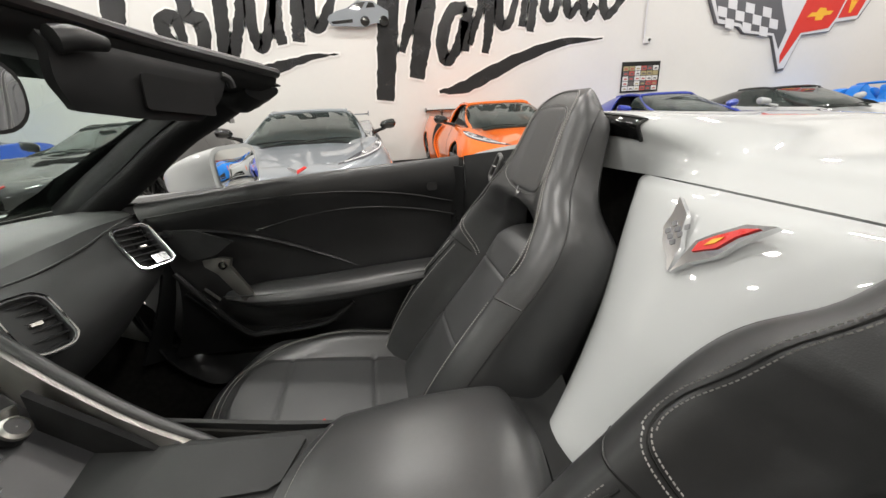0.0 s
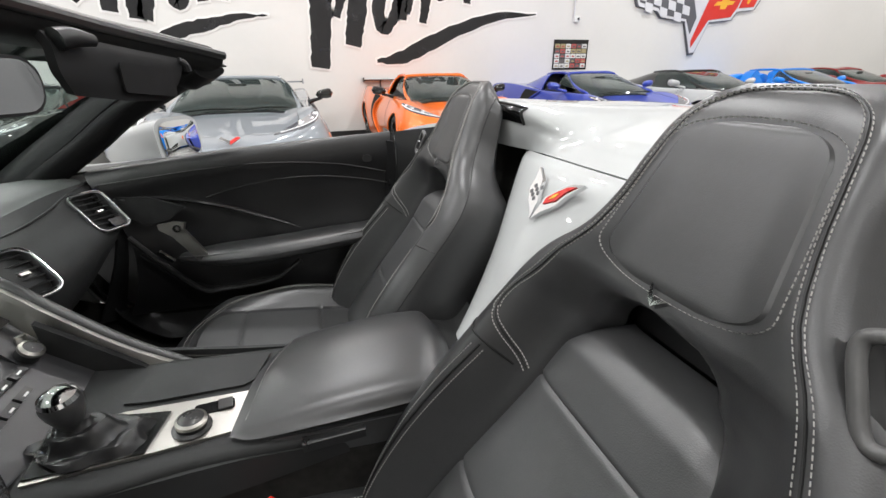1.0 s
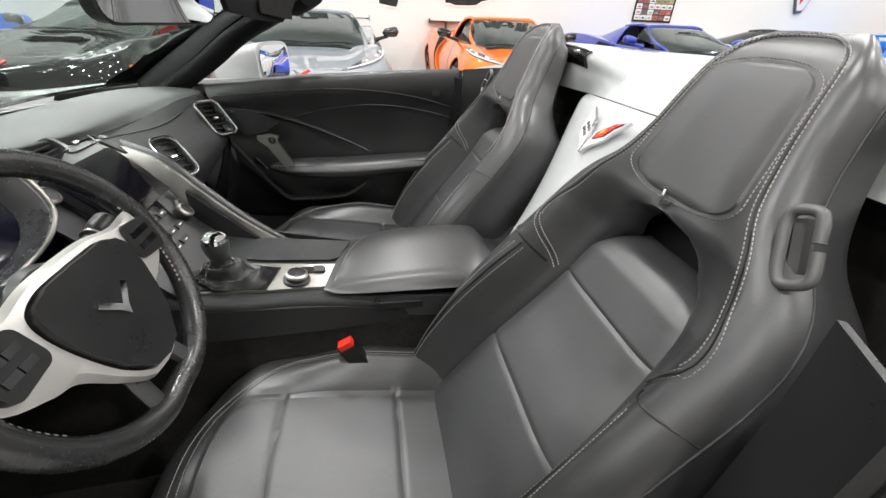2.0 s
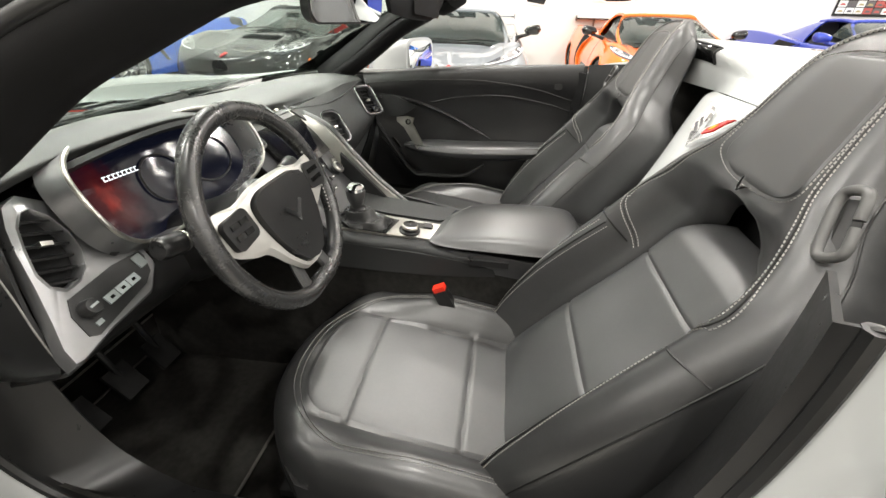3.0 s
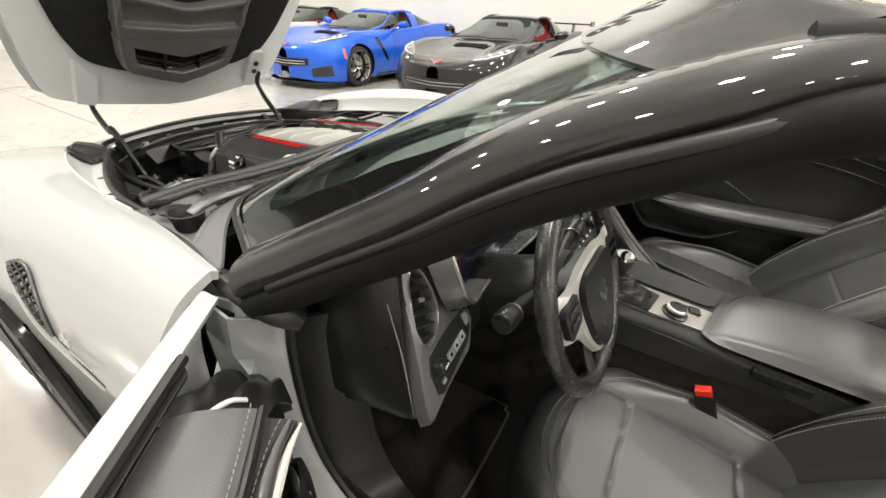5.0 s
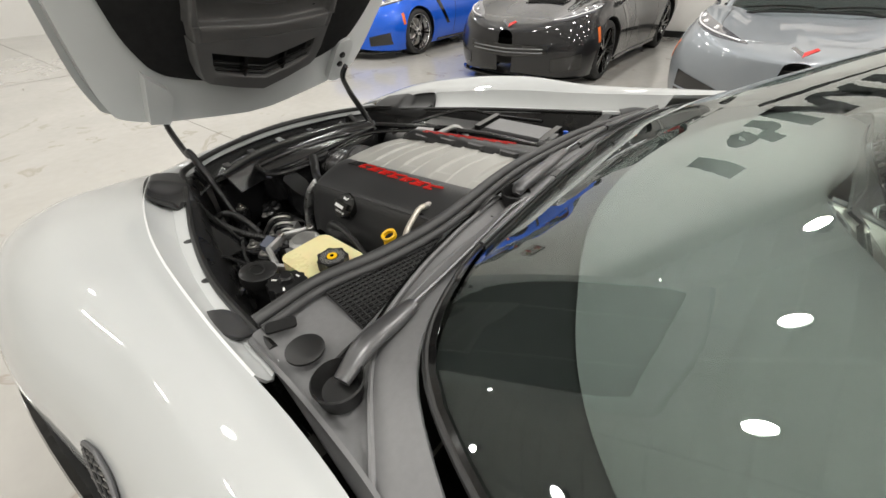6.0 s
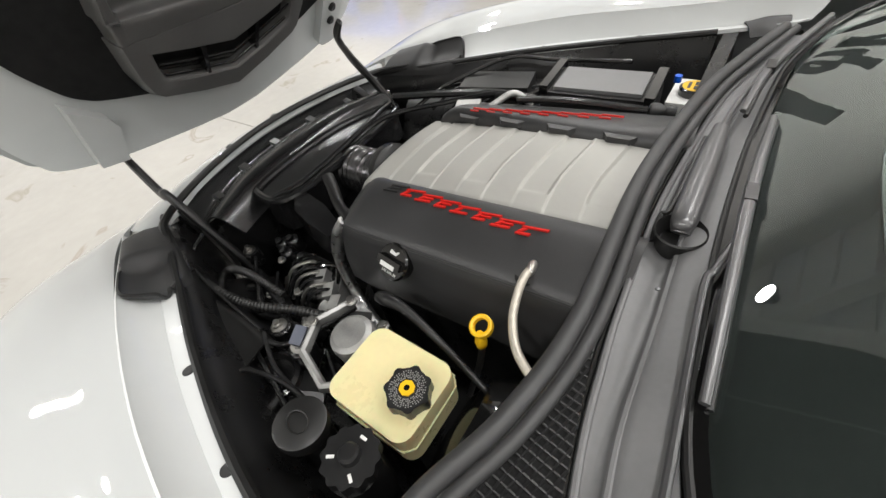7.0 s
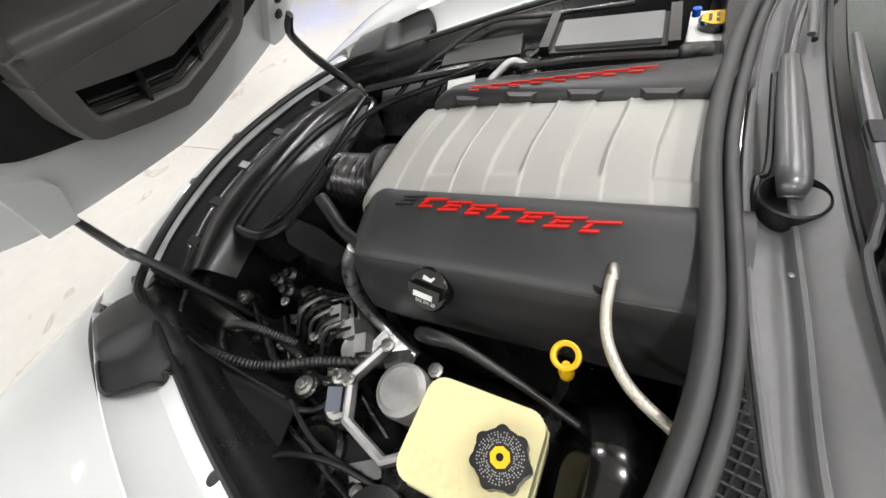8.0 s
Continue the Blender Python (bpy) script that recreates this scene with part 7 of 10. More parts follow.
    part("shield_blade", box(0.055, 0.010, 0.010, pose(1.74, c + math.copysign(0.294, c), 0.44, 0, -14, 0), 0.003), SATIN, shield)
    return shell


seat(-0.385, "driver_seat", -1)
seat(0.385, "passenger_seat", 1)
# belts
for s in (-1, 1):
    strap = [(2.02, s * 0.69, 0.93), (1.96, s * 0.685, 0.80), (1.88, s * 0.68, 0.62), (1.80, s * 0.68, 0.42), (1.76, s * 0.68, 0.28)]
    a = cr(strap, 24)
    part("seat_belt", thick(grid([[p + Vector((-0.022, 0.006 * s, 0)) for p in a], [p + Vector((0.024, -0.006 * s, 0)) for p in a]]), 0.002), BELT, car, "dark grey woven seat belt")
    bk = part("buckle", box(0.034, 0.024, 0.10, pose(1.51, s * 0.195, 0.515, 0, -28, 0), 0.006), PLASTIC, car)
    part("buckle_button", box(0.030, 0.020, 0.014, pose(1.485, s * 0.195, 0.565, 0, -28, 0), 0.003), REDPLASTIC, bk, "red release button")
    part("b_pillar_trim", patch([[Vector((1.98, s * 0.72, 0.40)), Vector((2.01, s * 0.735, 0.7)), Vector((2.03, s * 0.75, 0.97))], [Vector((2.06, s * 0.68, 0.40)), Vector((2.08, s * 0.69, 0.7)), Vector((2.10, s * 0.72, 0.98))], [Vector((2.16, s * 0.55, 0.45)), Vector((2.18, s * 0.58, 0.7)), Vector((2.20, s * 0.64, 0.98))]], 10, 12, 0.006), PLASTIC, car)
part("rear_bulkhead", patch([[Vector((2.16, y, 0.30)) for y in (-0.72, -0.3, 0.3, 0.72)], [Vector((2.18, y, 0.7)) for y in (-0.72, -0.3, 0.3, 0.72)], [Vector((2.20, y, 0.99)) for y in (-0.74, -0.3, 0.3, 0.74)]], 10, 10, 0.01), CARPET, car)
part("cabin_floor", box(1.75, 1.52, 0.03, Matrix.Translation((1.30, 0, 0.185)), 0.005), CARPET, car)
part("floor_mat", prism(rrect(0.52, 0.44, 0.06), 0.012, Matrix.Translation((0.83, -0.42, 0.202)), 0.004, 2), CARPET, car)
part("floor_mat", prism(rrect(0.52, 0.44, 0.06), 0.012, Matrix.Translation((0.83, 0.42, 0.202)), 0.004, 2), CARPET, car)
part("mat_edge", hoop([(0.83 + x, -0.42 + y, 0.214) for x, y in rrect(0.52, 0.44, 0.06, 2)], 0.004, 6, 60), mat("mat_binding", (0.10, 0.095, 0.085), 0.8), car)
part("firewall", box(0.03, 1.5, 0.65, pose(0.44, 0, 0.50, 0, 12, 0), 0.005), CARPET, car)
for y, h in ((-0.33, 0.35), (-0.44, 0.36), (-0.55, 0.36)):
    pd = part("pedal", box(0.012, 0.06, 0.085, pose(0.74, y, h, 0, -35, 0), 0.004), FELT, car)
    part("pedal_arm", tube([(0.735, y, h), (0.69, y, h + 0.12), (0.62, y, h + 0.25)], 0.008, 8, 10), PLASTIC, pd)
for s in (-1, 1):
    part("kick_panel", patch([[Vector((0.55, s * 0.66, 0.20)), Vector((0.95, s * 0.70, 0.20)), Vector((1.9, s * 0.70, 0.20))], [Vector((0.55, s * 0.68, 0.45)), Vector((0.95, s * 0.715, 0.43)), Vector((1.9, s * 0.715, 0.42))], [Vector((0.55, s * 0.70, 0.85)), Vector((0.95, s * 0.735, 0.50)), Vector((1.9, s * 0.735, 0.47))]], 12, 12, 0.006), CARPET, car)

# ---- dashboard ----
SOFT = mat("dash_top_grain", (0.034, 0.036, 0.035), 0.62, var=0.1, scale=5, bump=0.20, bscale=900, spec=0.38, rvar=0.03)


def vrows(rows):
    return [[Vector(p) for p in r] for r in rows]


top = vrows([
    [(0.90, -0.70, 0.925), (0.76, -0.55, 0.915), (0.68, -0.38, 0.91), (0.62, -0.15, 0.91), (0.62, 0.15, 0.91), (0.68, 0.38, 0.91), (0.76, 0.55, 0.915), (0.90, 0.70, 0.925)],
    [(0.92, -0.70, 0.945), (0.84, -0.55, 0.95), (0.80, -0.38, 0.955), (0.78, -0.15, 0.945), (0.78, 0.15, 0.935), (0.80, 0.38, 0.945), (0.84, 0.55, 0.945), (0.92, 0.70, 0.935)],
    [(0.96, -0.695, 0.960), (0.945, -0.56, 0.985), (0.93, -0.385, 0.995), (0.90, -0.16, 0.965), (0.89, 0.12, 0.935), (0.90, 0.34, 0.948), (0.92, 0.52, 0.945), (0.95, 0.68, 0.935)],
    [(1.00, -0.69, 0.950), (1.01, -0.57, 0.980), (1.035, -0.385, 0.995), (0.985, -0.17, 0.960), (0.94, 0.12, 0.925), (0.965, 0.34, 0.938), (0.98, 0.52, 0.938), (1.0, 0.665, 0.930)],
    [(0.995, -0.685, 0.935), (1.005, -0.57, 0.965), (1.03, -0.385, 0.978), (0.975, -0.17, 0.945), (0.945, 0.12, 0.905), (0.995, 0.34, 0.915), (1.005, 0.50, 0.924), (1.022, 0.655, 0.922)]])
shelf = [[v + Vector((0.014, 0, -0.018)) for v in both(BASE)], [v.lerp(Vector(q), 0.5) + Vector((0.007, 0, -0.014)) for v, q in zip(both(BASE), [(0.90, -0.70, 0.922), (0.76, -0.55, 0.912), (0.68, -0.38, 0.907), (0.62, -0.15, 0.907), (0.61, 0, 0.907), (0.62, 0.15, 0.907), (0.68, 0.38, 0.907), (0.76, 0.55, 0.912), (0.90, 0.70, 0.922)])],
         [Vector(q) + Vector((0.01, 0, 0)) for q in [(0.90, -0.70, 0.922), (0.76, -0.55, 0.912), (0.68, -0.38, 0.907), (0.62, -0.15, 0.907), (0.61, 0, 0.907), (0.62, 0.15, 0.907), (0.68, 0.38, 0.907), (0.76, 0.55, 0.912), (0.90, 0.70, 0.922)]]]
part("screen_shelf", patch(shelf, 50, 10, 0.004), mat("shelf_flock", (0.008, 0.008, 0.008), 0.95, var=0.2, scale=30, spec=0.05), car)
dash = part("dashboard", patch(top, 70, 44, 0.006), SOFT, car, "black padded dashboard")
face = vrows([
    [(0.985, 0.13, 0.905), (0.995, 0.30, 0.915), (1.003, 0.45, 0.922), (1.012, 0.58, 0.924), (1.025, 0.665, 0.92)],
    [(1.06, 0.15, 0.845), (1.05, 0.30, 0.862), (1.045, 0.45, 0.866), (1.05, 0.58, 0.866), (1.045, 0.675, 0.862)],
    [(1.08, 0.17, 0.775), (1.10, 0.30, 0.785), (1.10, 0.45, 0.79), (1.09, 0.58, 0.79), (1.055, 0.68, 0.785)],
    [(1.03, 0.17, 0.68), (1.03, 0.30, 0.67), (1.02, 0.45, 0.67), (1.0, 0.58, 0.69), (0.98, 0.68, 0.70)],
    [(0.90, 0.17, 0.58), (0.88, 0.30, 0.57), (0.87, 0.45, 0.57), (0.86, 0.58, 0.58), (0.86, 0.68, 0.60)]])
part("glovebox_fascia", patch(face, 36, 32, 0.006), PAD, dash)
part("dash_end_cap", patch(vrows([[(1.06, 0.60, 0.90), (1.07, 0.62, 0.78), (1.03, 0.62, 0.66), (0.95, 0.62, 0.50)], [(1.05, 0.70, 0.93), (1.06, 0.71, 0.78), (1.03, 0.71, 0.64), (0.97, 0.71, 0.46)]]), 6, 12, 0.006), PLASTIC, dash)
part("fascia_seam", tube([(0.985, 0.14, 0.906), (1.02, 0.30, 0.893), (1.025, 0.44, 0.897), (1.02, 0.56, 0.91), (1.028, 0.66, 0.922)], 0.002, 6, 30), RUBBER, dash)


def air_vent(m, w, h, r, slats, parent, ring_mat=SATIN, deep=0.03):
    poly = rrect(w, h, r, 6)
    ring = part("air_vent", grid([[m @ Vector((x * k, y * k, z)) for x, y in poly] for k, z in ((1.10, -0.004), (1.06, 0.004), (0.99, 0.002), (0.96, -deep))], True), ring_mat, parent, "slatted air vent")
    part("vent_well", prism([(x * 0.97, y * 0.97) for x, y in poly], 0.002, m @ Matrix.Translation((0, 0, -deep))), FELT, ring)
    for k in range(slats):
        y = (k + 0.5) / slats * h - h / 2
        lim = w * 0.46 * math.sqrt(max(0.15, 1 - (2 * abs(y) / h) ** 6))
        part("vent_slat", box(lim * 2, 0.003, deep * 0.55, m @ Matrix.Translation((0, y, -deep * 0.4)) @ Matrix.Rotation(0.5, 4, "X"), 0.001, 1), PLASTIC, ring)
    part("vent_tab", box(0.016, 0.006, 0.010, m @ Matrix.Translation((0, 0, -0.002)), 0.002, 1), SATIN, ring)
    return ring


vx, vy = Vector((0.43, 0.90, -0.05)).normalized(), Vector((-0.66, 0.05, 0.75)).normalized()
vz = vx.cross(vy).normalized()
vy = vz.cross(vx)
vent_turn = Matrix((vx, vy, vz)).transposed().to_4x4()
side_vent = air_vent(Matrix.Translation(Vector((1.052, 0.572, 0.838)) + vz * 0.036) @ vent_turn, 0.084, 0.112, 0.018, 7, dash, DARKTRIM, 0.022)
part("vent_switch", box(0.036, 0.024, 0.006, Matrix.Translation(Vector((1.052, 0.572, 0.838)) + vz * 0.034) @ vent_turn @ Matrix.Translation((0.016, -0.040, 0)), 0.002, 1), GLOSS, side_vent)
part("vent_rim", hoop([Matrix.Translation(Vector((1.052, 0.572, 0.838)) + vz * 0.040) @ vent_turn @ Vector((x, y, 0)) for x, y in rrect(0.090, 0.118, 0.02, 3)], 0.0022, 6, 70), CHROME, side_vent)
mid_vent = air_vent(Matrix.Translation(Vector((1.050, 0.240, 0.815)) + vz * 0.036) @ vent_turn, 0.066, 0.104, 0.022, 6, dash, DARKTRIM, 0.022)
part("vent_rim", hoop([Matrix.Translation(Vector((1.050, 0.240, 0.815)) + vz * 0.040) @ vent_turn @ Vector((x, y, 0)) for x, y in rrect(0.072, 0.110, 0.024, 3)], 0.0022, 6, 70), CHROME, mid_vent)
air_vent(facing((0.962, -0.03, 0.920), (0.62, 0, 0.78)), 0.16, 0.035, 0.012, 3, dash, DARKTRIM)
air_vent(facing((0.948, 0.115, 0.905), (0.62, 0, 0.78)), 0.09, 0.035, 0.012, 3, dash, DARKTRIM)

# driver's end panel: vent and switches on a dark satin plate
PANEL = facing((1.05, -0.62, 0.87), (0.844, 0.126, 0.522))
plate_poly = [(-0.004, 0.085), (0.020, 0.092), (0.045, 0.070), (0.058, 0.030), (0.060, -0.002), (0.062, -0.020), (0.092, -0.046), (0.088, -0.075), (0.045, -0.104), (-0.04, -0.104), (-0.100, -0.110), (-0.110, -0.103), (-0.085, -0.060), (-0.059, -0.010), (-0.039, 0.033), (-0.022, 0.062)]
vent_poly = [(0.016, 0.067), (0.025, 0.050), (0.026, 0.025), (0.019, 0.001), (0.004, -0.019), (-0.015, -0.029), (-0.036, -0.030), (-0.046, -0.018), (-0.044, 0.002), (-0.030, 0.028), (-0.013, 0.054), (0.004, 0.067)]


def rim_at(poly, cx, cy, angle):
    """Where a ray from the centre at this angle leaves the outline."""
    dx, dy, best = math.cos(angle), math.sin(angle), 0.0
    for (x0, y0), (x1, y1) in zip(poly, poly[1:] + poly[:1]):
        ex, ey = x1 - x0, y1 - y0
        det = ex * dy - ey * dx
        if abs(det) < 1e-12:
            continue
        k = (ex * (y0 - cy) - ey * (x0 - cx)) / det
        w = (dx * (y0 - cy) - dy * (x0 - cx)) / det
        if k > 0 and -1e-6 <= w <= 1 + 1e-6:
            best = max(best, k)
    return (cx + dx * best, cy + dy * best)


ring_o = [rim_at(plate_poly, -0.009, 0.018, math.tau * k / 96) for k in range(96)]
ring_i = [rim_at(vent_poly, -0.009, 0.018, math.tau * k / 96) for k in range(96)]


def panel_ring(ring, grow, z):
    return [PANEL @ Vector((-0.009 + (x + 0.009) * grow, 0.018 + (y - 0.018) * grow, z)) for x, y in ring]


plate = part("end_panel", grid([panel_ring(ring_o, 1.02, -0.020), panel_ring(ring_o, 1.0, -0.003), panel_ring(ring_o, 0.975, 0.0), panel_ring(ring_i, 1.10, 0.001), panel_ring(ring_i, 1.04, 0.0035), panel_ring(ring_i, 1.0, 0.001), panel_ring(ring_i, 0.97, -0.022)], True), mat("satin_graphite", (0.24, 0.24, 0.245), 0.30, metal=0.75, var=0.08), dash, "graphite satin switch panel")
well = part("air_vent", prism(ring_i, 0.002, PANEL @ Matrix.Translation((0, 0, -0.022))), FELT, plate, "slatted air vent")
vm = PANEL @ Matrix.Translation((-0.009, 0.018, -0.006)) @ Matrix.Rotation(-0.42, 4, "Z")
for k in range(6):
    y = -0.043 + 0.0172 * k
    lim = 0.026 * math.sqrt(max(0.2, 1 - (abs(y) / 0.056) ** 3))
    part("vent_slat", box(lim * 2, 0.003, 0.012, vm @ Matrix.Translation((0.004 * math.sin(y * 30), y, 0)) @ Matrix.Rotation(0.5, 4, "X"), 0.001, 1), PLASTIC, well)
part("vent_tab", box(0.014, 0.006, 0.008, vm @ Matrix.Translation((0, 0.008, 0.006)), 0.002, 1), SATIN, well)
part("switch_plate", prism([(-0.048, -0.042), (0.029, -0.040), (0.079, -0.047), (0.080, -0.056), (0.067, -0.079), (0.045, -0.089), (-0.057, -0.098), (-0.068, -0.091), (-0.062, -0.060)][::-1], 0.003, PANEL @ Matrix.Translation((0, 0, -0.001)), 0.0015, 2), PLASTIC, plate)
knob = part("light_knob", lathe([(0.0125, 0.0), (0.0115, 0.012), (0.010, 0.015), (0.001, 0.0155)], PANEL @ Matrix.Translation((-0.042, -0.065, 0.002)), 24), PLASTIC, plate)
part("knob_mark", box(0.012, 0.003, 0.001, PANEL @ Matrix.Translation((-0.042, -0.064, 0.0175))), mat("lit_grey", (0.30, 0.33, 0.33), 0.5), knob)
LITGREY = mat("pale_key", (0.22, 0.245, 0.245), 0.5)
for k in range(3):
    key = part("push_button", box(0.019, 0.013, 0.003, PANEL @ Matrix.Translation((-0.008 + 0.021 * k, -0.072, 0.003)), 0.0012, 1), LITGREY, plate)
    part("key_mark", box(0.006, 0.004, 0.0006, PANEL @ Matrix.Translation((-0.008 + 0.021 * k, -0.072, 0.0048))), GLOSS, key)
part("push_button", box(0.015, 0.020, 0.003, PANEL @ Matrix.Translation((0.066, -0.058, 0.003)), 0.0012, 1), LITGREY, plate)
part("push_button", box(0.010, 0.006, 0.002, PANEL @ Matrix.Translation((-0.046, -0.086, 0.003)), 0.001, 1), LITGREY, plate)
part("dimmer", lathe([(0.008, 0), (0.007, 0.006), (0.001, 0.007)], PANEL @ Matrix.Translation((0.050, -0.026, 0.001)), 18), PLASTIC, plate)
# end cap beside the door, and knee bolster below
cap = vrows([[(0.90, -0.70, 0.93), (0.92, -0.705, 0.82), (0.90, -0.70, 0.70), (0.86, -0.69, 0.68)], [(0.98, -0.685, 0.955), (1.0, -0.715, 0.83), (1.0, -0.715, 0.74), (0.96, -0.70, 0.70)], [(1.02, -0.655, 0.945), (1.065, -0.70, 0.84), (1.085, -0.712, 0.77), (1.06, -0.705, 0.735)]])
end_cap = part("end_cap", patch(cap, 16, 16, 0.006), PLASTIC, dash)
part("cap_stitch", tube([(1.024, -0.682, 0.914), (1.040, -0.689, 0.887), (1.059, -0.698, 0.856), (1.077, -0.708, 0.817), (1.089, -0.712, 0.770)], 0.0011, 6, 40), mat("grey_welt", (0.16, 0.155, 0.145), 0.6), end_cap)
knee = vrows([[(1.095, -0.705, 0.765), (1.08, -0.60, 0.79), (1.06, -0.50, 0.80), (1.06, -0.24, 0.78)], [(1.06, -0.70, 0.73), (1.05, -0.60, 0.72), (1.04, -0.50, 0.71), (1.05, -0.22, 0.70)], [(0.90, -0.69, 0.66), (0.90, -0.58, 0.64), (0.90, -0.48, 0.63), (0.92, -0.20, 0.62)]])
part("knee_panel", patch(knee, 20, 16, 0.006), PLASTIC, dash)

# instrument cluster
def lit_screen(spot):
    """A dark display with a soft red picture round one spot."""
    m = mat("lit_display", (0.004, 0.004, 0.007), 0.12, var=0.05)
    nt = m.node_tree
    b = nt.nodes["Principled BSDF"]
    co = nt.nodes.new("ShaderNodeTexCoord")
    d = nt.nodes.new("ShaderNodeVectorMath")
    d.operation = "DISTANCE"
    d.inputs[1].default_value = spot
    ns = nt.nodes.new("ShaderNodeTexNoise")
    ns.inputs["Scale"].default_value = 45
    ad = nt.nodes.new("ShaderNodeMath")
    ad.operation = "MULTIPLY_ADD"
    ad.inputs[1].default_value = 0.05
    nt.links.new(co.outputs["Object"], d.inputs[0]), nt.links.new(co.outputs["Object"], ns.inputs["Vector"])
    nt.links.new(ns.outputs["Fac"], ad.inputs[0]), nt.links.new(d.outputs["Value"], ad.inputs[2])
    r = nt.nodes.new("ShaderNodeValToRGB")
    r.color_ramp.elements[0].position, r.color_ramp.elements[0].color = 0.022, (0.34, 0.03, 0.02, 1)
    r.color_ramp.elements[1].position, r.color_ramp.elements[1].color = 0.10, (0.003, 0.004, 0.010, 1)
    e = r.color_ramp.elements.new(0.048)
    e.color = (0.07, 0.004, 0.005, 1)
    nt.links.new(ad.outputs[0], r.inputs["Fac"]), nt.links.new(r.outputs["Color"], b.inputs["Emission Color"])
    b.inputs["Emission Strength"].default_value = 0.45
    return m


CL = facing((1.005, -0.385, 0.895), (0.90, 0.0, 0.43))
oval = [(0.185 * math.copysign(abs(math.cos(a)) ** 0.6, math.cos(a)), 0.085 * math.copysign(abs(math.sin(a)) ** 0.7, math.sin(a))) for a in (math.tau * k / 48 for k in range(48))]
bez = part("cluster_bezel", grid([[CL @ Vector((x * k, y * k, z + 0.060 * (x / 0.185) ** 2)) for x, y in oval] for k, z in ((1.16, -0.02), (1.08, 0.012), (1.03, 0.010), (1.0, -0.010), (0.985, -0.034))], True), bpy.data.materials["satin_graphite"], dash, "satin instrument cluster surround")
part("bezel_line", hoop([CL @ Vector((x * 1.06, y * 1.06, 0.013 + 0.060 * (x / 0.185) ** 2)) for x, y in oval[::2]], 0.0034, 8, 72), SATIN, bez)
disc = [[CL @ Vector((x * k, y * k, -0.030 + 0.055 * (x * k / 0.185) ** 2)) for x, y in oval] for k in (0.0, 0.2, 0.4, 0.6, 0.8, 0.995)]
part("cluster_screen", grid(disc, True), lit_screen(CL @ Vector((-0.105, 0.0, -0.012))), bez, "dark instrument screen with a red glow")
for k in range(8):
    x = -0.138 + k * 0.0115
    for z0, z1 in ((0.022, 0.0235), (0.028, 0.0295)):
        part("lit_mark", prism([(x, z0), (x + 0.0085, z0), (x + 0.0092, z1), (x + 0.0007, z1)], 0.0006, CL @ Matrix.Translation((0, 0, -0.006)) @ Matrix.Rotation(0.33, 4, "Y"), 0, 1), SCREENWORD, bez)
    part("lit_mark", prism([(x, 0.022), (x + 0.002, 0.022), (x + 0.0045, 0.0295), (x + 0.0025, 0.0295)], 0.0006, CL @ Matrix.Translation((0, 0, -0.006)) @ Matrix.Rotation(0.33, 4, "Y"), 0, 1), SCREENWORD, bez)
for k, x in enumerate((0.02, 0.115)):
    part("gauge_ring", hoop([CL @ Vector((x + 0.045 * math.cos(a), -0.005 + 0.045 * math.sin(a), -0.026 + 0.055 * ((x + 0.045 * math.cos(a)) / 0.185) ** 2)) for a in (math.tau * j / 12 for j in range(12))], 0.002, 6, 40), PLASTIC, bez)
hood = vrows([[(1.005, -0.575, 0.962), (1.035, -0.48, 0.982), (1.045, -0.385, 0.988), (1.03, -0.28, 0.975), (0.985, -0.185, 0.945)], [(0.985, -0.575, 0.945), (1.0, -0.48, 0.965), (1.0, -0.385, 0.97), (0.99, -0.28, 0.96), (0.965, -0.19, 0.93)]])
part("cluster_hood", patch(hood, 24, 6, 0.008), SOFT, dash)

# steering wheel and column
WN = Vector((0.93, 0, 0.37)).normalized()
WH = facing(Vector((1.237, -0.385, 0.839)) - WN * 0.016 + Vector((-0.37, 0, 0.93)) * 0.02, WN)
rim_pts = []
for k in range(24):
    a = math.tau * k / 24
    x, y = 0.172 * math.cos(a), 0.172 * math.sin(a)
    rim_pts.append(WH @ Vector((x, max(y, -0.164), 0.0)))
wheel = part("steering_wheel", hoop(rim_pts, 0.0165, 14, 96), mat("wheel_leather", (0.024, 0.024, 0.024), 0.27, var=0.12, scale=20, bump=0.03, bscale=700, spec=0.7, rvar=0.03), car, "black leather steering wheel with satin spokes")
for a0 in (-0.5, 2.75):
    rim_seg = [WH @ Vector(((0.172 - 0.0155) * math.cos(a0 + 0.9 * q), (0.172 - 0.0155) * math.sin(a0 + 0.9 * q), 0.006)) for q in [k / 44 for k in range(45)]]
    part("stitching", stitches(rim_seg, WN, 0.004, 0.004, 0.0012), THREAD, wheel)
OUTER = [(0, 0.058), (0.05, 0.056), (0.10, 0.046), (0.154, 0.046), (0.157, -0.012), (0.118, -0.040), (0.090, -0.052), (0.060, -0.090), (0.030, -0.120), (0, -0.126)]
INNER = [(0, 0.047), (0.048, 0.046), (0.074, 0.038), (0.083, 0.026), (0.084, 0.008), (0.080, -0.014), (0.072, -0.040), (0.056, -0.076), (0.028, -0.108), (0, -0.114)]
hub = [(x * 0.975, y * 0.975) for x, y in INNER] + [(-x * 0.975, y * 0.975) for x, y in INNER[-2:0:-1]]
part("hub_pad", prism(hub, 0.050, WH @ Matrix.Translation((0, 0, -0.022)), 0.014, 4), PLASTIC, wheel)
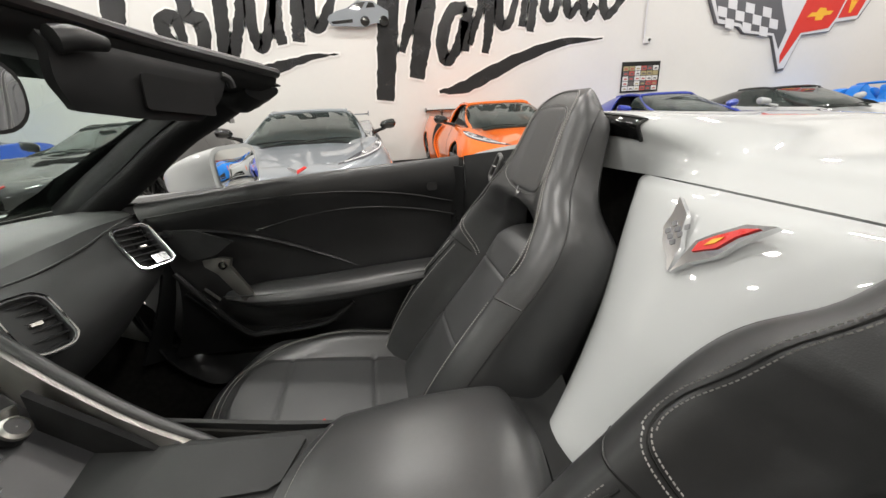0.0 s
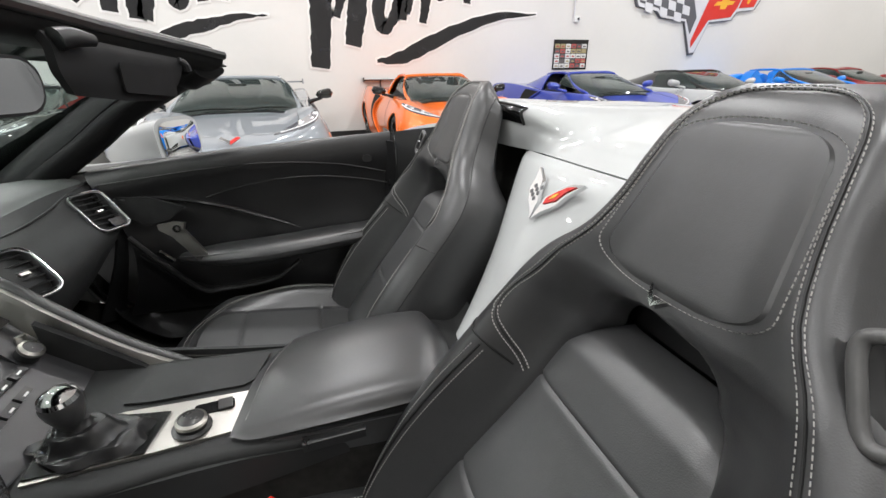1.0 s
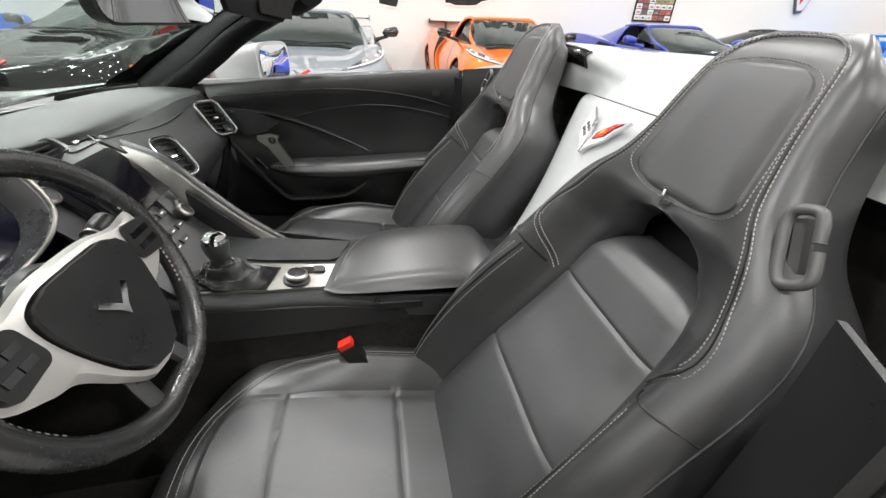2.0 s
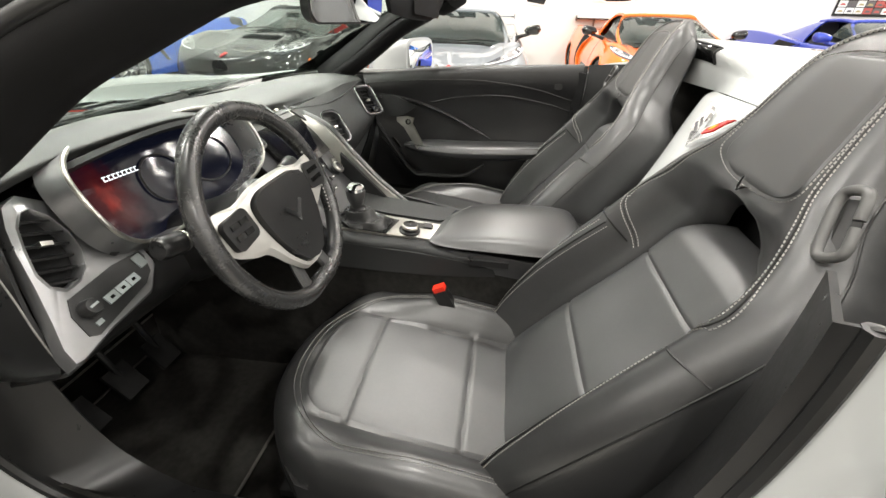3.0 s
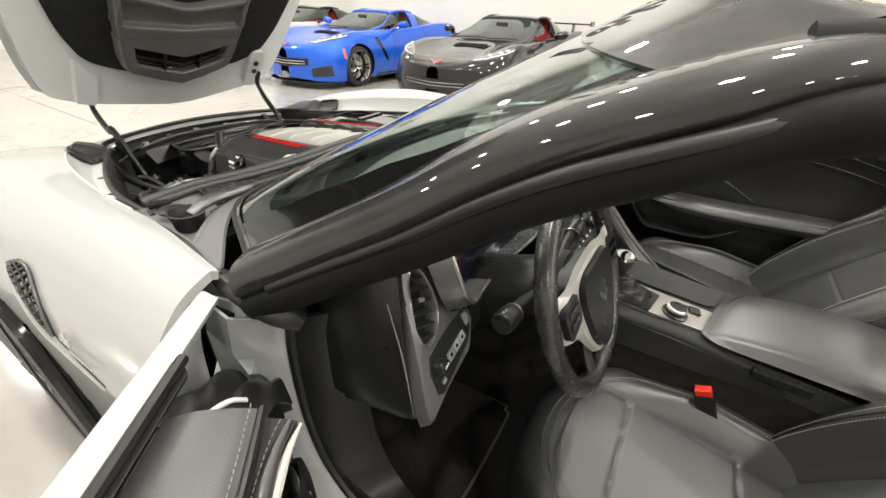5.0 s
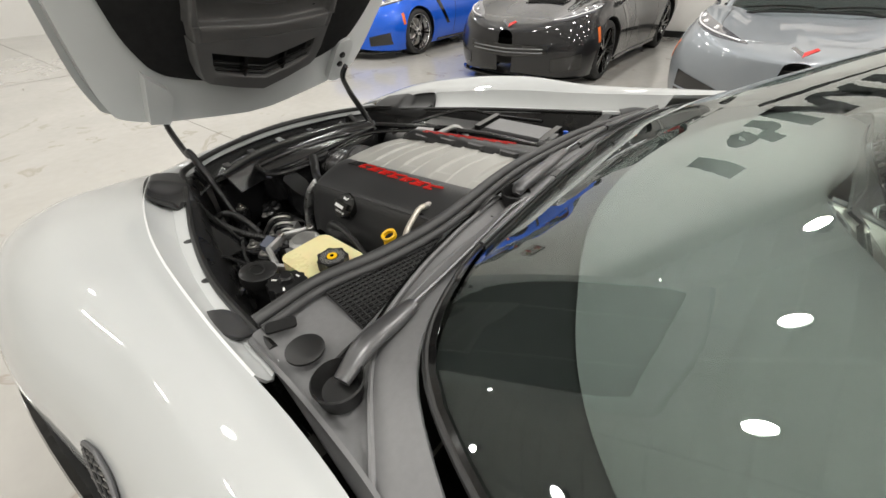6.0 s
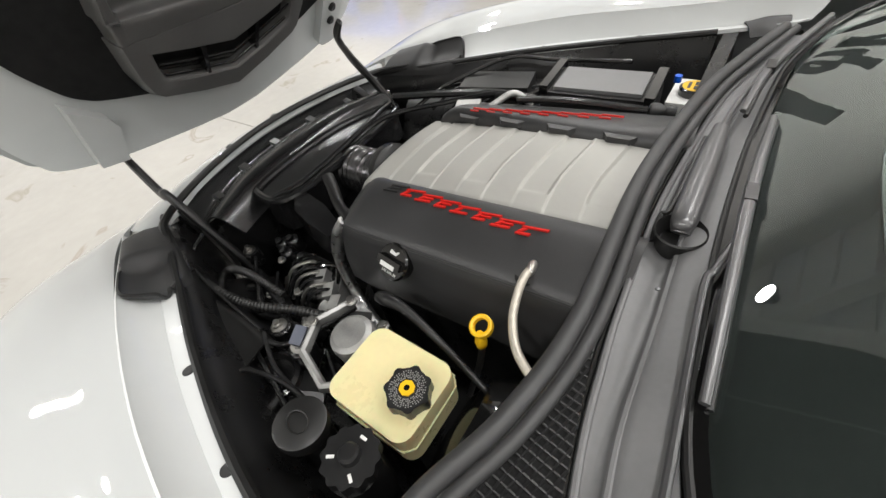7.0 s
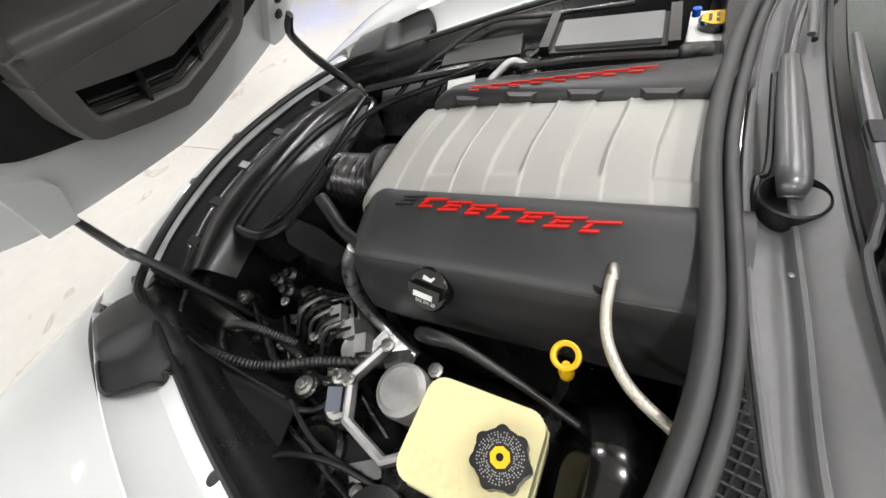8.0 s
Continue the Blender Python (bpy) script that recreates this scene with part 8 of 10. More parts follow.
for s in (-1, 1):
    part("hub_flag", prism([(0, -0.016), (s * 0.008, -0.004), (s * 0.030, 0.016), (s * 0.022, 0.021), (0, 0.0)], 0.004, WH @ Matrix.Translation((0, -0.022, 0.0275)), 0.001, 1), CHROME, wheel)
    lip = [[WH @ Vector((s * x, y, 0.006)) for x, y in OUTER], [WH @ Vector((s * (x * 0.6 + u * 0.4), y * 0.6 + v * 0.4, 0.016)) for (x, y), (u, v) in zip(OUTER, INNER)], [WH @ Vector((s * x, y, 0.018)) for x, y in INNER]]
    part("spoke", thick(grid([cr(r, 40) for r in lip]), 0.008), SILVER, wheel, "satin silver spoke frame")
    part("spoke_pad", prism(rrect(0.060, 0.052, 0.012), 0.010, WH @ Matrix.Translation((s * 0.124, 0.012, 0.011)) @ Matrix.Rotation(-0.12 * s, 4, "Z"), 0.003, 2), PLASTIC, wheel)
    for i in range(2):
        for j in range(2):
            part("wheel_button", box(0.018, 0.009, 0.004, WH @ Matrix.Translation((s * (0.114 + 0.020 * i), 0.004 + 0.018 * j, 0.021)), 0.0015, 1), GLOSS, wheel)
    part("lower_spoke", tube([WH @ Vector((s * 0.030, -0.085, -0.006)), WH @ Vector((s * 0.036, -0.115, -0.006)), WH @ Vector((s * 0.042, -0.150, -0.002))], 0.014, 8, 8, flat=0.6), LEATHER, wheel)
    st = [WH @ Vector((s * 0.03, 0.0, -0.06)), WH @ Vector((s * 0.10, 0.02, -0.065)), WH @ Vector((s * 0.175, 0.035, -0.06))]
    stalk = part("column_stalk", tube(st, [0.012, 0.011, 0.012], 12, 12), PLASTIC, car)
    part("stalk_end", lathe([(0.016, -0.02), (0.0175, -0.015), (0.0175, 0.015), (0.014, 0.02), (0.002, 0.021)], facing(st[2], st[2] - st[1]), 20), PLASTIC, stalk)
    part("stalk_ring", lathe([(0.0165, -0.026), (0.0165, -0.022)], facing(st[2], st[2] - st[1]), 20), SATIN, stalk)
part("wheel_back", lathe([(0.060, -0.03), (0.055, -0.02), (0.02, -0.012)], WH, 24), PLASTIC, wheel)
part("steering_column", tube([WH @ Vector((0, -0.01, -0.02)), WH @ Vector((0, -0.015, -0.09)), WH @ Vector((0, -0.02, -0.24))], [0.058, 0.066, 0.075], 16, 10), PLASTIC, car)

STACK = mat("stack_graphite", (0.035, 0.035, 0.037), 0.34, var=0.12, scale=20, spec=0.6)
# centre stack, sloping down to the console
stack = vrows([[(0.955, -0.165, 0.935), (0.955, -0.05, 0.918), (0.945, 0.08, 0.905), (0.955, 0.155, 0.90)], [(1.03, -0.165, 0.86), (1.025, -0.05, 0.855), (1.02, 0.08, 0.852), (1.03, 0.15, 0.85)], [(1.12, -0.16, 0.76), (1.125, -0.05, 0.755), (1.125, 0.07, 0.755), (1.12, 0.12, 0.76)], [(1.19, -0.165, 0.69), (1.20, -0.05, 0.68), (1.20, 0.06, 0.68), (1.19, 0.10, 0.69)]])
cs = part("radio_console", patch(stack, 24, 24, 0.006), STACK, car, "graphite centre stack with a dark screen")
SK = facing((1.05, 0.0, 0.838), (0.70, 0, 0.71))
part("screen_frame", prism(rrect(0.225, 0.135, 0.014), 0.010, SK @ Matrix.Translation((0.008, 0.005, 0.0)), 0.004, 2), GLOSS, cs)
part("touch_screen", prism(rrect(0.180, 0.105, 0.006), 0.0025, SK @ Matrix.Translation((0.008, 0.008, 0.010)), 0.001, 1), CLUSTER, cs, "dark switched-off touch screen")
for x, y in ((0.062, -0.115), (-0.118, 0.045)):
    kn = part("rotary_knob", lathe([(0.017, 0), (0.0165, 0.016), (0.014, 0.019), (0.001, 0.0185)], SK @ Matrix.Translation((x, y, 0.0)), 24), PLASTIC, cs)
    part("knob_ring", lathe([(0.0178, 0.012), (0.0178, 0.017), (0.0135, 0.0205), (0.0135, 0.0185)], SK @ Matrix.Translation((x, y, 0.0)), 24), SATIN, kn)
for j, y in enumerate((-0.086, -0.125, -0.152)):
    for i in range(4 - (j > 1)):
        bt = part("push_button", box(0.028, 0.012, 0.005, SK @ Matrix.Translation((-0.085 + 0.034 * i, y + 0.003 * math.sin(i), 0.004)), 0.002, 1), PLASTIC, cs)
        part("button_mark", box(0.010, 0.003, 0.0008, SK @ Matrix.Translation((-0.085 + 0.034 * i, y, 0.0070))), PRINT, bt)
# the long satin bar that divides passenger from stack
bar = [(0.955, 0.165, 0.898), (1.00, 0.156, 0.888), (1.085, 0.130, 0.858), (1.16, 0.116, 0.788), (1.24, 0.108, 0.712), (1.335, 0.104, 0.638)]
c = cr(bar, 40)
wide = [v.x for v in cr([(0.014, 0, 0), (0.020, 0, 0), (0.034, 0, 0), (0.044, 0, 0), (0.032, 0, 0), (0.012, 0, 0)], 40)]
gb = part("grab_bar", thick(grid([[p + Vector((0.004, 0.008, 0.0)) for p in c], [p + Vector((0.003, -0.004, 0.002)) for p in c], [p + Vector((-w * 0.62, -0.012, -w * 0.70)) for p, w in zip(c, wide)], [p + Vector((-w * 0.68, -0.004, -w * 0.76)) for p, w in zip(c, wide)]]), 0.004), SATIN, car, "brushed alloy grab bar")
part("grab_pad", tube([p + Vector((0.004, 0.016, -0.002)) for p in c], [0.009, 0.010, 0.011, 0.011, 0.009], 10, 40), LEATHER, gb)
# dark slab in place of the bar's opening and the shade in it
part("recess_shade", prism([(1.140, 0.800), (1.290, 0.655), (1.275, 0.640), (1.205, 0.652), (1.160, 0.690), (1.140, 0.730)], 0.012, Matrix(((1, 0, 0, 0), (0, 0, 1, 0.088), (0, 1, 0, 0), (0, 0, 0, 1))), 0.004, 2), FELT, gb)
part("grab_lower", tube([(1.118, 0.088, 0.782), (1.122, 0.080, 0.735), (1.142, 0.076, 0.690), (1.180, 0.074, 0.660), (1.235, 0.076, 0.650), (1.285, 0.082, 0.648)], [0.010, 0.014, 0.015, 0.014, 0.010, 0.006], 12, 30, flat=0.6), SATIN, gb)
part("stack_flank", prism([(1.02, 0.84), (1.10, 0.80), (1.16, 0.70), (1.24, 0.660), (1.24, 0.60), (1.0, 0.60)], 0.03, Matrix(((1, 0, 0, 0), (0, 0, 1, 0.045), (0, 1, 0, 0), (0, 0, 0, 1))), 0.006, 2), STACK, gb)

# ---- console ----
rows = vrows([[(1.10, -0.185, 0.66), (1.10, -0.17, 0.70), (1.10, 0.0, 0.70), (1.10, 0.12, 0.70), (1.10, 0.14, 0.66)], [(1.28, -0.172, 0.635), (1.28, -0.155, 0.668), (1.28, 0.0, 0.668), (1.28, 0.105, 0.668), (1.28, 0.125, 0.63)], [(1.45, -0.150, 0.615), (1.45, -0.13, 0.648), (1.45, 0.0, 0.652), (1.45, 0.105, 0.648), (1.45, 0.125, 0.615)], [(1.90, -0.15, 0.56), (1.90, -0.13, 0.60), (1.90, 0.0, 0.61), (1.90, 0.115, 0.60), (1.90, 0.135, 0.56)]])
con = part("console", patch(rows, 24, 30, 0.006), PAD, car, "black padded centre console")
for s in (-1, 1):
    rows = vrows([[(0.62, s * 0.20, 0.66), (1.10, s * 0.185, 0.66), (1.45, s * 0.15, 0.615), (1.90, s * 0.15, 0.56), (2.1, s * 0.15, 0.56)], [(0.62, s * 0.205, 0.55), (1.10, s * 0.185, 0.60), (1.45, s * 0.155, 0.56), (1.90, s * 0.16, 0.48), (2.1, s * 0.16, 0.48)], [(0.62, s * 0.22, 0.20), (1.10, s * 0.20, 0.20), (1.45, s * 0.19, 0.20), (1.90, s * 0.19, 0.20), (2.1, s * 0.19, 0.20)]])
    part("tunnel_side", patch(rows, 24, 12, 0.006), CARPET, con)
    rows = vrows([[(1.02, s * 0.19, 0.70), (1.2, s * 0.182, 0.665), (1.45, s * 0.152, 0.632), (1.62, s * 0.148, 0.605)], [(1.02, s * 0.20, 0.62), (1.2, s * 0.188, 0.595), (1.45, s * 0.158, 0.575), (1.62, s * 0.15, 0.585)]])
    part("console_side", patch(rows, 20, 8, 0.008), PAD, con)
CP = facing((1.30, 0.0, 0.668), (0.12, 0, 0.99), (-1, 0, 0))
plate = part("shifter_plate", prism([(-0.150, 0.10), (-0.130, -0.04), (-0.112, -0.148), (-0.105, -0.154), (-0.028, -0.194), (-0.020, -0.188), (-0.026, -0.10), (-0.034, 0.02), (-0.055, 0.11)], 0.006, CP @ Matrix.Translation((0, 0, 0.0)), 0.002, 2), SATIN, con, "brushed alloy shifter plate")
part("boot_frame", prism([(-0.143, 0.10), (-0.130, -0.034), (-0.050, -0.048), (-0.044, 0.02), (-0.060, 0.105)], 0.009, CP, 0.003, 2), GLOSS, plate)
rings = []
for k in range(15):
    q = k / 14
    w = 0.052 * (1 - q) ** 1.3 + 0.015
    ring = []
    for j in range(28):
        a = math.tau * j / 28
        wr = w * (1 + 0.10 * math.sin(5 * a + 4 * q) * (1 - q) + 0.06 * math.sin(9 * a - 7 * q) * (1 - q))
        ring.append(CP @ Vector((-0.092 + 0.006 * q + wr * 0.72 * math.cos(a), 0.035 + 0.022 * q + wr * 1.15 * math.sin(a), 0.008 + 0.046 * q + 0.006 * math.sin(14 * q + 2 * math.sin(a)))))
    rings.append(ring)
part("shifter_boot", grid(rings, True, True), PLASTIC, con, "crumpled black leather shifter boot")
km = facing((1.245, -0.086, 0.688), (0.05, -0.10, 1))
lever = part("gear_lever", lathe([(0.012, 0.0), (0.013, 0.03), (0.018, 0.045), (0.023, 0.06), (0.025, 0.075), (0.022, 0.088), (0.012, 0.095), (0.001, 0.096)], km, 24), LEATHER, con, "black gear knob with a chrome cap")
part("knob_cap", lathe([(0.0235, 0.083), (0.0215, 0.0905), (0.012, 0.0965), (0.001, 0.0975)], km, 24), CHROME, lever)
rk = part("mode_dial", lathe([(0.028, 0), (0.028, 0.004), (0.022, 0.006), (0.0215, 0.018), (0.018, 0.020), (0.001, 0.0195)], CP @ Matrix.Translation((-0.092, -0.087, 0.006)), 30), PLASTIC, plate, "black mode dial with an alloy ring")
part("dial_ring", lathe([(0.0222, 0.012), (0.0222, 0.018), (0.0185, 0.021), (0.0185, 0.0195)], CP @ Matrix.Translation((-0.092, -0.087, 0.006)), 30), SATIN, rk)
part("brake_recess", prism(rrect(0.026, 0.060, 0.006), 0.002, CP @ Matrix.Translation((-0.052, -0.112, 0.0052)) @ Matrix.Rotation(0.15, 4, "Z"), 0.0005, 1), GLOSS, plate)
part("brake_switch", box(0.024, 0.022, 0.006, CP @ Matrix.Translation((-0.050, -0.128, 0.008)) @ Matrix.Rotation(0.15, 4, "Z"), 0.002, 1), PLASTIC, plate)
lid_poly = [(1.285, 0.088), (1.476, 0.088), (1.484, 0.080), (1.462, 0.006), (1.445, -0.006), (1.30, -0.014), (1.262, -0.010)]
part("cupholder_lid", prism(lid_poly, 0.004, Matrix.Translation((0, 0, 0.6585)) @ Matrix.Rotation(0.091, 4, "Y") @ Matrix.Translation((0, 0, 0.127)), 0.0015, 2), PAD, con, "flush black sliding cupholder lid")
# padded armrest lid
lid = vrows([[(1.445, -0.128, 0.640), (1.45, -0.10, 0.655), (1.475, 0.0, 0.662), (1.52, 0.085, 0.655), (1.545, 0.118, 0.635)], [(1.49, -0.140, 0.640), (1.495, -0.105, 0.672), (1.52, 0.0, 0.682), (1.555, 0.085, 0.674), (1.57, 0.122, 0.640)], [(1.64, -0.145, 0.640), (1.64, -0.11, 0.682), (1.65, 0.0, 0.695), (1.66, 0.09, 0.684), (1.67, 0.128, 0.645)],
             [(1.78, -0.14, 0.635), (1.785, -0.11, 0.675), (1.80, 0.0, 0.690), (1.80, 0.09, 0.680), (1.805, 0.125, 0.645)], [(1.82, -0.13, 0.615), (1.83, -0.10, 0.64), (1.845, 0.0, 0.652), (1.84, 0.09, 0.645), (1.835, 0.115, 0.62)]])
for r in lid:
    r[0].z += 0.014
    r[-1].z += 0.014
for v in lid[0]:
    v.z += 0.006
rest = part("armrest", patch(lid, 30, 30, 0.0), LEATHER, con, "padded black leather armrest lid")
part("stitching", stitches([p + Vector((0, 0, 0.003)) for p in cr([(1.468, -0.105, 0.664), (1.495, 0.0, 0.6735), (1.535, 0.085, 0.667)], 60)], Vector((0, 0, 1))), THREAD, rest)
part("lid_latch", box(0.10, 0.020, 0.016, pose(1.60, -0.150, 0.628, 0, 0, 0), 0.005), PLASTIC, rest)
part("armrest_skirt", patch(vrows([[(1.445, -0.13, 0.64), (1.64, -0.147, 0.64), (1.82, -0.135, 0.615)], [(1.445, -0.135, 0.60), (1.64, -0.15, 0.59), (1.82, -0.145, 0.565)]]), 16, 6, 0.006), LEATHER, rest)
part("console_end", patch(vrows([[(1.83, -0.13, 0.63), (1.845, 0.0, 0.645), (1.835, 0.12, 0.63)], [(1.90, -0.135, 0.615), (1.90, 0.0, 0.63), (1.90, 0.125, 0.615)], [(1.95, -0.15, 0.66), (1.93, 0.0, 0.64), (1.95, 0.15, 0.66)]]), 12, 10, 0.004), PAD, con)

# ---- passenger door trim ----
pd = vrows([[(1.025, 0.690, 0.945), (1.3, 0.715, 0.972), (1.6, 0.725, 0.990), (1.885, 0.725, 1.003)], [(1.03, 0.655, 0.940), (1.3, 0.680, 0.965), (1.6, 0.690, 0.985), (1.885, 0.695, 1.0)], [(1.045, 0.640, 0.90), (1.3, 0.668, 0.92), (1.6, 0.680, 0.93), (1.88, 0.685, 0.94)], [(1.06, 0.655, 0.85), (1.3, 0.690, 0.85), (1.6, 0.70, 0.855), (1.875, 0.70, 0.86)],
            [(1.07, 0.66, 0.78), (1.3, 0.70, 0.77), (1.6, 0.705, 0.77), (1.87, 0.70, 0.78)], [(1.08, 0.655, 0.70), (1.3, 0.70, 0.68), (1.6, 0.70, 0.68), (1.86, 0.69, 0.68)], [(1.05, 0.66, 0.57), (1.3, 0.69, 0.55), (1.6, 0.69, 0.55), (1.82, 0.69, 0.56)], [(1.0, 0.68, 0.48), (1.3, 0.70, 0.46), (1.6, 0.70, 0.46), (1.75, 0.70, 0.47)]])
DOORVINYL = mat("door_vinyl", (0.015, 0.015, 0.0153), 0.40, var=0.18, scale=8, bump=0.15, bscale=800, spec=0.6)
pdoor = part("passenger_door", patch(pd, 40, 50, 0.008), DOORVINYL, car, "closed passenger door with black leather trim")
outer_door = vrows([[(0.85, 0.82, 0.94), (1.3, 0.80, 0.955), (1.88, 0.80, 0.985)], [(0.85, 0.89, 0.85), (1.3, 0.885, 0.86), (1.88, 0.885, 0.88)], [(0.84, 0.905, 0.65), (1.3, 0.89, 0.65), (1.87, 0.90, 0.65)], [(0.84, 0.90, 0.36), (1.3, 0.885, 0.36), (1.8, 0.89, 0.36)]])
part("door_skin", patch(outer_door, 24, 20, 0.008), WHITE, pdoor)
part("door_cap", patch(vrows([[(0.90, 0.70, 0.93), (1.3, 0.715, 0.970), (1.885, 0.725, 1.001)], [(0.88, 0.80, 0.935), (1.3, 0.80, 0.958), (1.885, 0.80, 0.988)]]), 20, 6, 0.006), RUBBER, pdoor)
arm = [(1.20, 0.655, 0.668), (1.30, 0.630, 0.672), (1.45, 0.625, 0.672), (1.62, 0.628, 0.680), (1.80, 0.635, 0.690)]
part("door_armrest", tube(arm, [0.02, 0.050, 0.058, 0.058, 0.05], 14, 26, flat=0.62), LEATHER, pdoor)
part("armrest_seam", tube([Vector(p) + Vector((0, -0.045, 0.018)) for p in arm], 0.0018, 5, 26), RUBBER, pdoor)
spear = [(1.06, 0.645, 0.868), (1.15, 0.668, 0.862), (1.25, 0.684, 0.838), (1.36, 0.690, 0.80), (1.48, 0.692, 0.745), (1.56, 0.69, 0.705)]
part("trim_spear", tube(spear, [0.004, 0.008, 0.010, 0.011, 0.008, 0.002], 8, 30, flat=0.7), PLASTIC, pdoor)
part("speaker_panel", prism([(-0.02, 0.05), (0.06, 0.045), (0.15, 0.01), (0.10, -0.025), (0.03, -0.04), (-0.01, 0.0)], 0.006, facing((1.105, 0.648, 0.825), (-0.12, -1, 0)) @ Matrix.Diagonal((1, 1, 1, 1)), 0.003, 2), FELT, pdoor)
part("speaker_badge", prism(rrect(0.030, 0.010, 0.003), 0.002, facing((1.098, 0.630, 0.866), (-0.12, -1, 0)), 0.0008, 1), CHROME, pdoor)
part("door_seam", tube([(1.30, 0.688, 0.842), (1.45, 0.694, 0.872), (1.60, 0.690, 0.880), (1.75, 0.69, 0.862), (1.87, 0.694, 0.832)], 0.0025, 6, 30), RUBBER, pdoor)
part("door_seam", tube([(1.05, 0.640, 0.912), (1.3, 0.664, 0.930), (1.5, 0.672, 0.935), (1.7, 0.678, 0.915), (1.86, 0.69, 0.875)], 0.002, 6, 30), RUBBER, pdoor)
# pull handle: satin blade with a release hole
hm = facing((1.225, 0.618, 0.740), (-0.1, -1, 0.12))
part("door_handle", prism([(-0.052, 0.050), (-0.010, 0.056), (0.020, 0.050), (0.014, 0.030), (0.070, -0.062), (0.050, -0.072), (0.036, -0.066), (-0.020, 0.012), (-0.050, 0.034)], 0.014, hm, 0.004, 3), SATIN, pdoor, "satin alloy pull handle")
part("handle_eye", lathe([(0.010, 0.0), (0.011, 0.0215), (0.007, 0.0225), (0.006, 0.012), (0.001, 0.012)], hm @ Matrix.Translation((0.0, 0.036, 0.0)), 18), GLOSS, pdoor)
pocket = [(1.085, 0.640, 0.755), (1.15, 0.632, 0.665), (1.235, 0.628, 0.560), (1.30, 0.626, 0.552), (1.44, 0.628, 0.558), (1.50, 0.632, 0.585), (1.54, 0.64, 0.61)]
part("pocket_rim", tube(pocket, 0.008, 8, 40), PLASTIC, pdoor)
part("pocket_floor", patch(vrows([[(1.10, 0.635, 0.70), (1.24, 0.632, 0.56), (1.48, 0.632, 0.56)], [(1.10, 0.672, 0.69), (1.24, 0.68, 0.55), (1.48, 0.68, 0.55)]]), 16, 6, 0.004), FELT, pdoor)
part("window_switch", box(0.05, 0.016, 0.008, pose(1.165, 0.632, 0.685, -60, 50, 0), 0.003), GLOSS, pdoor)
part("door_light", prism(rrect(0.030, 0.022, 0.008), 0.003, facing((1.80, 0.683, 0.925), (0, -1, 0.1)), 0.001, 1), PLASTIC, pdoor)
part("door_rear_trim", patch(vrows([[(1.90, 0.70, 1.003), (2.0, 0.71, 1.008), (2.09, 0.72, 1.01)], [(1.90, 0.685, 0.92), (2.0, 0.69, 0.92), (2.09, 0.70, 0.92)], [(1.88, 0.69, 0.70), (2.0, 0.69, 0.70), (2.09, 0.69, 0.70)]]), 12, 12, 0.006), PAD, car)
part("door_gap_seal", tube([(1.893, 0.70, 1.0), (1.888, 0.69, 0.93), (1.875, 0.69, 0.80), (1.85, 0.69, 0.65)], 0.007, 8, 16), RUBBER, car)

# passenger mirror outside
mm = Vector((1.205, 0.935, 0.992))
shellm = []
swing = Matrix.Rotation(math.radians(-24), 3, "Z")
for k in range(13):
    q = k / 12
    x = -0.26 * q
    s = math.sqrt(max(0.0, 1 - q ** 2.2))
    shellm.append([mm + swing @ Vector((x, 0.102 * s * math.copysign(abs(math.cos(a)) ** 0.5, math.cos(a)) - 0.02 * q, 0.072 * s * math.copysign(abs(math.sin(a)) ** 0.5, math.sin(a)) - 0.045 * q)) for a in (math.tau * j / 28 for j in range(28))])
mir = part("door_mirror", grid(shellm, True, True), WHITE, car, "white door mirror")
mg = facing(mm + swing @ Vector((0.006, 0.0, 0.0)), swing @ Vector((1, 0, 0.04)))
dome = []
for k in range(9):
    w = k / 8
    dome.append([mg @ Vector((0.086 * w * math.copysign(abs(math.cos(a)) ** 0.45, math.cos(a)), 0.060 * w * math.copysign(abs(math.sin(a)) ** 0.45, math.sin(a)), 0.0015 - 0.0018 * w * w)) for a in (math.tau * j / 40 for j in range(40))])
part("mirror_glass", grid(dome[1:], True, True), SILVERMIRROR, mir)
part("mirror_foot", tube([(1.04, 0.80, 0.925), (1.06, 0.86, 0.92), (1.09, 0.93, 0.925)], [0.04, 0.034, 0.03], 10, 10, flat=0.5), WHITE, mir)

# ---- rear-view mirror and visors ----
rv = facing((1.258, -0.050, 1.168), (0.95, -0.30, -0.10))
rm = part("rear_view_mirror", prism(rrect(0.245, 0.072, 0.030), 0.020, rv @ Matrix.Translation((0, 0, -0.02)), 0.006, 3), PLASTIC, car, "black rear-view mirror")
part("mirror_glass", prism(rrect(0.236, 0.064, 0.028), 0.0015, rv @ Matrix.Translation((0, 0, 0.0005))), SILVERMIRROR, rm)
part("mirror_stem", tube([rv @ Vector((0, 0.01, -0.02)), (1.215, -0.02, 1.20), (1.195, 0.0, 1.25)], 0.014, 10, 10), PLASTIC, rm)
v = vrows([[(1.290, 0.118, 1.240), (1.335, 0.25, 1.228), (1.392, 0.382, 1.214)], [(1.300, 0.112, 1.222), (1.346, 0.245, 1.210), (1.396, 0.375, 1.198)], [(1.303, 0.104, 1.185), (1.346, 0.23, 1.172), (1.386, 0.352, 1.165)], [(1.303, 0.122, 1.153), (1.340, 0.22, 1.140), (1.366, 0.312, 1.136)]])
vis = part("sun_visor", patch(v, 20, 16, 0.014), TRIMCLOTH, car, "folded black sun visor")
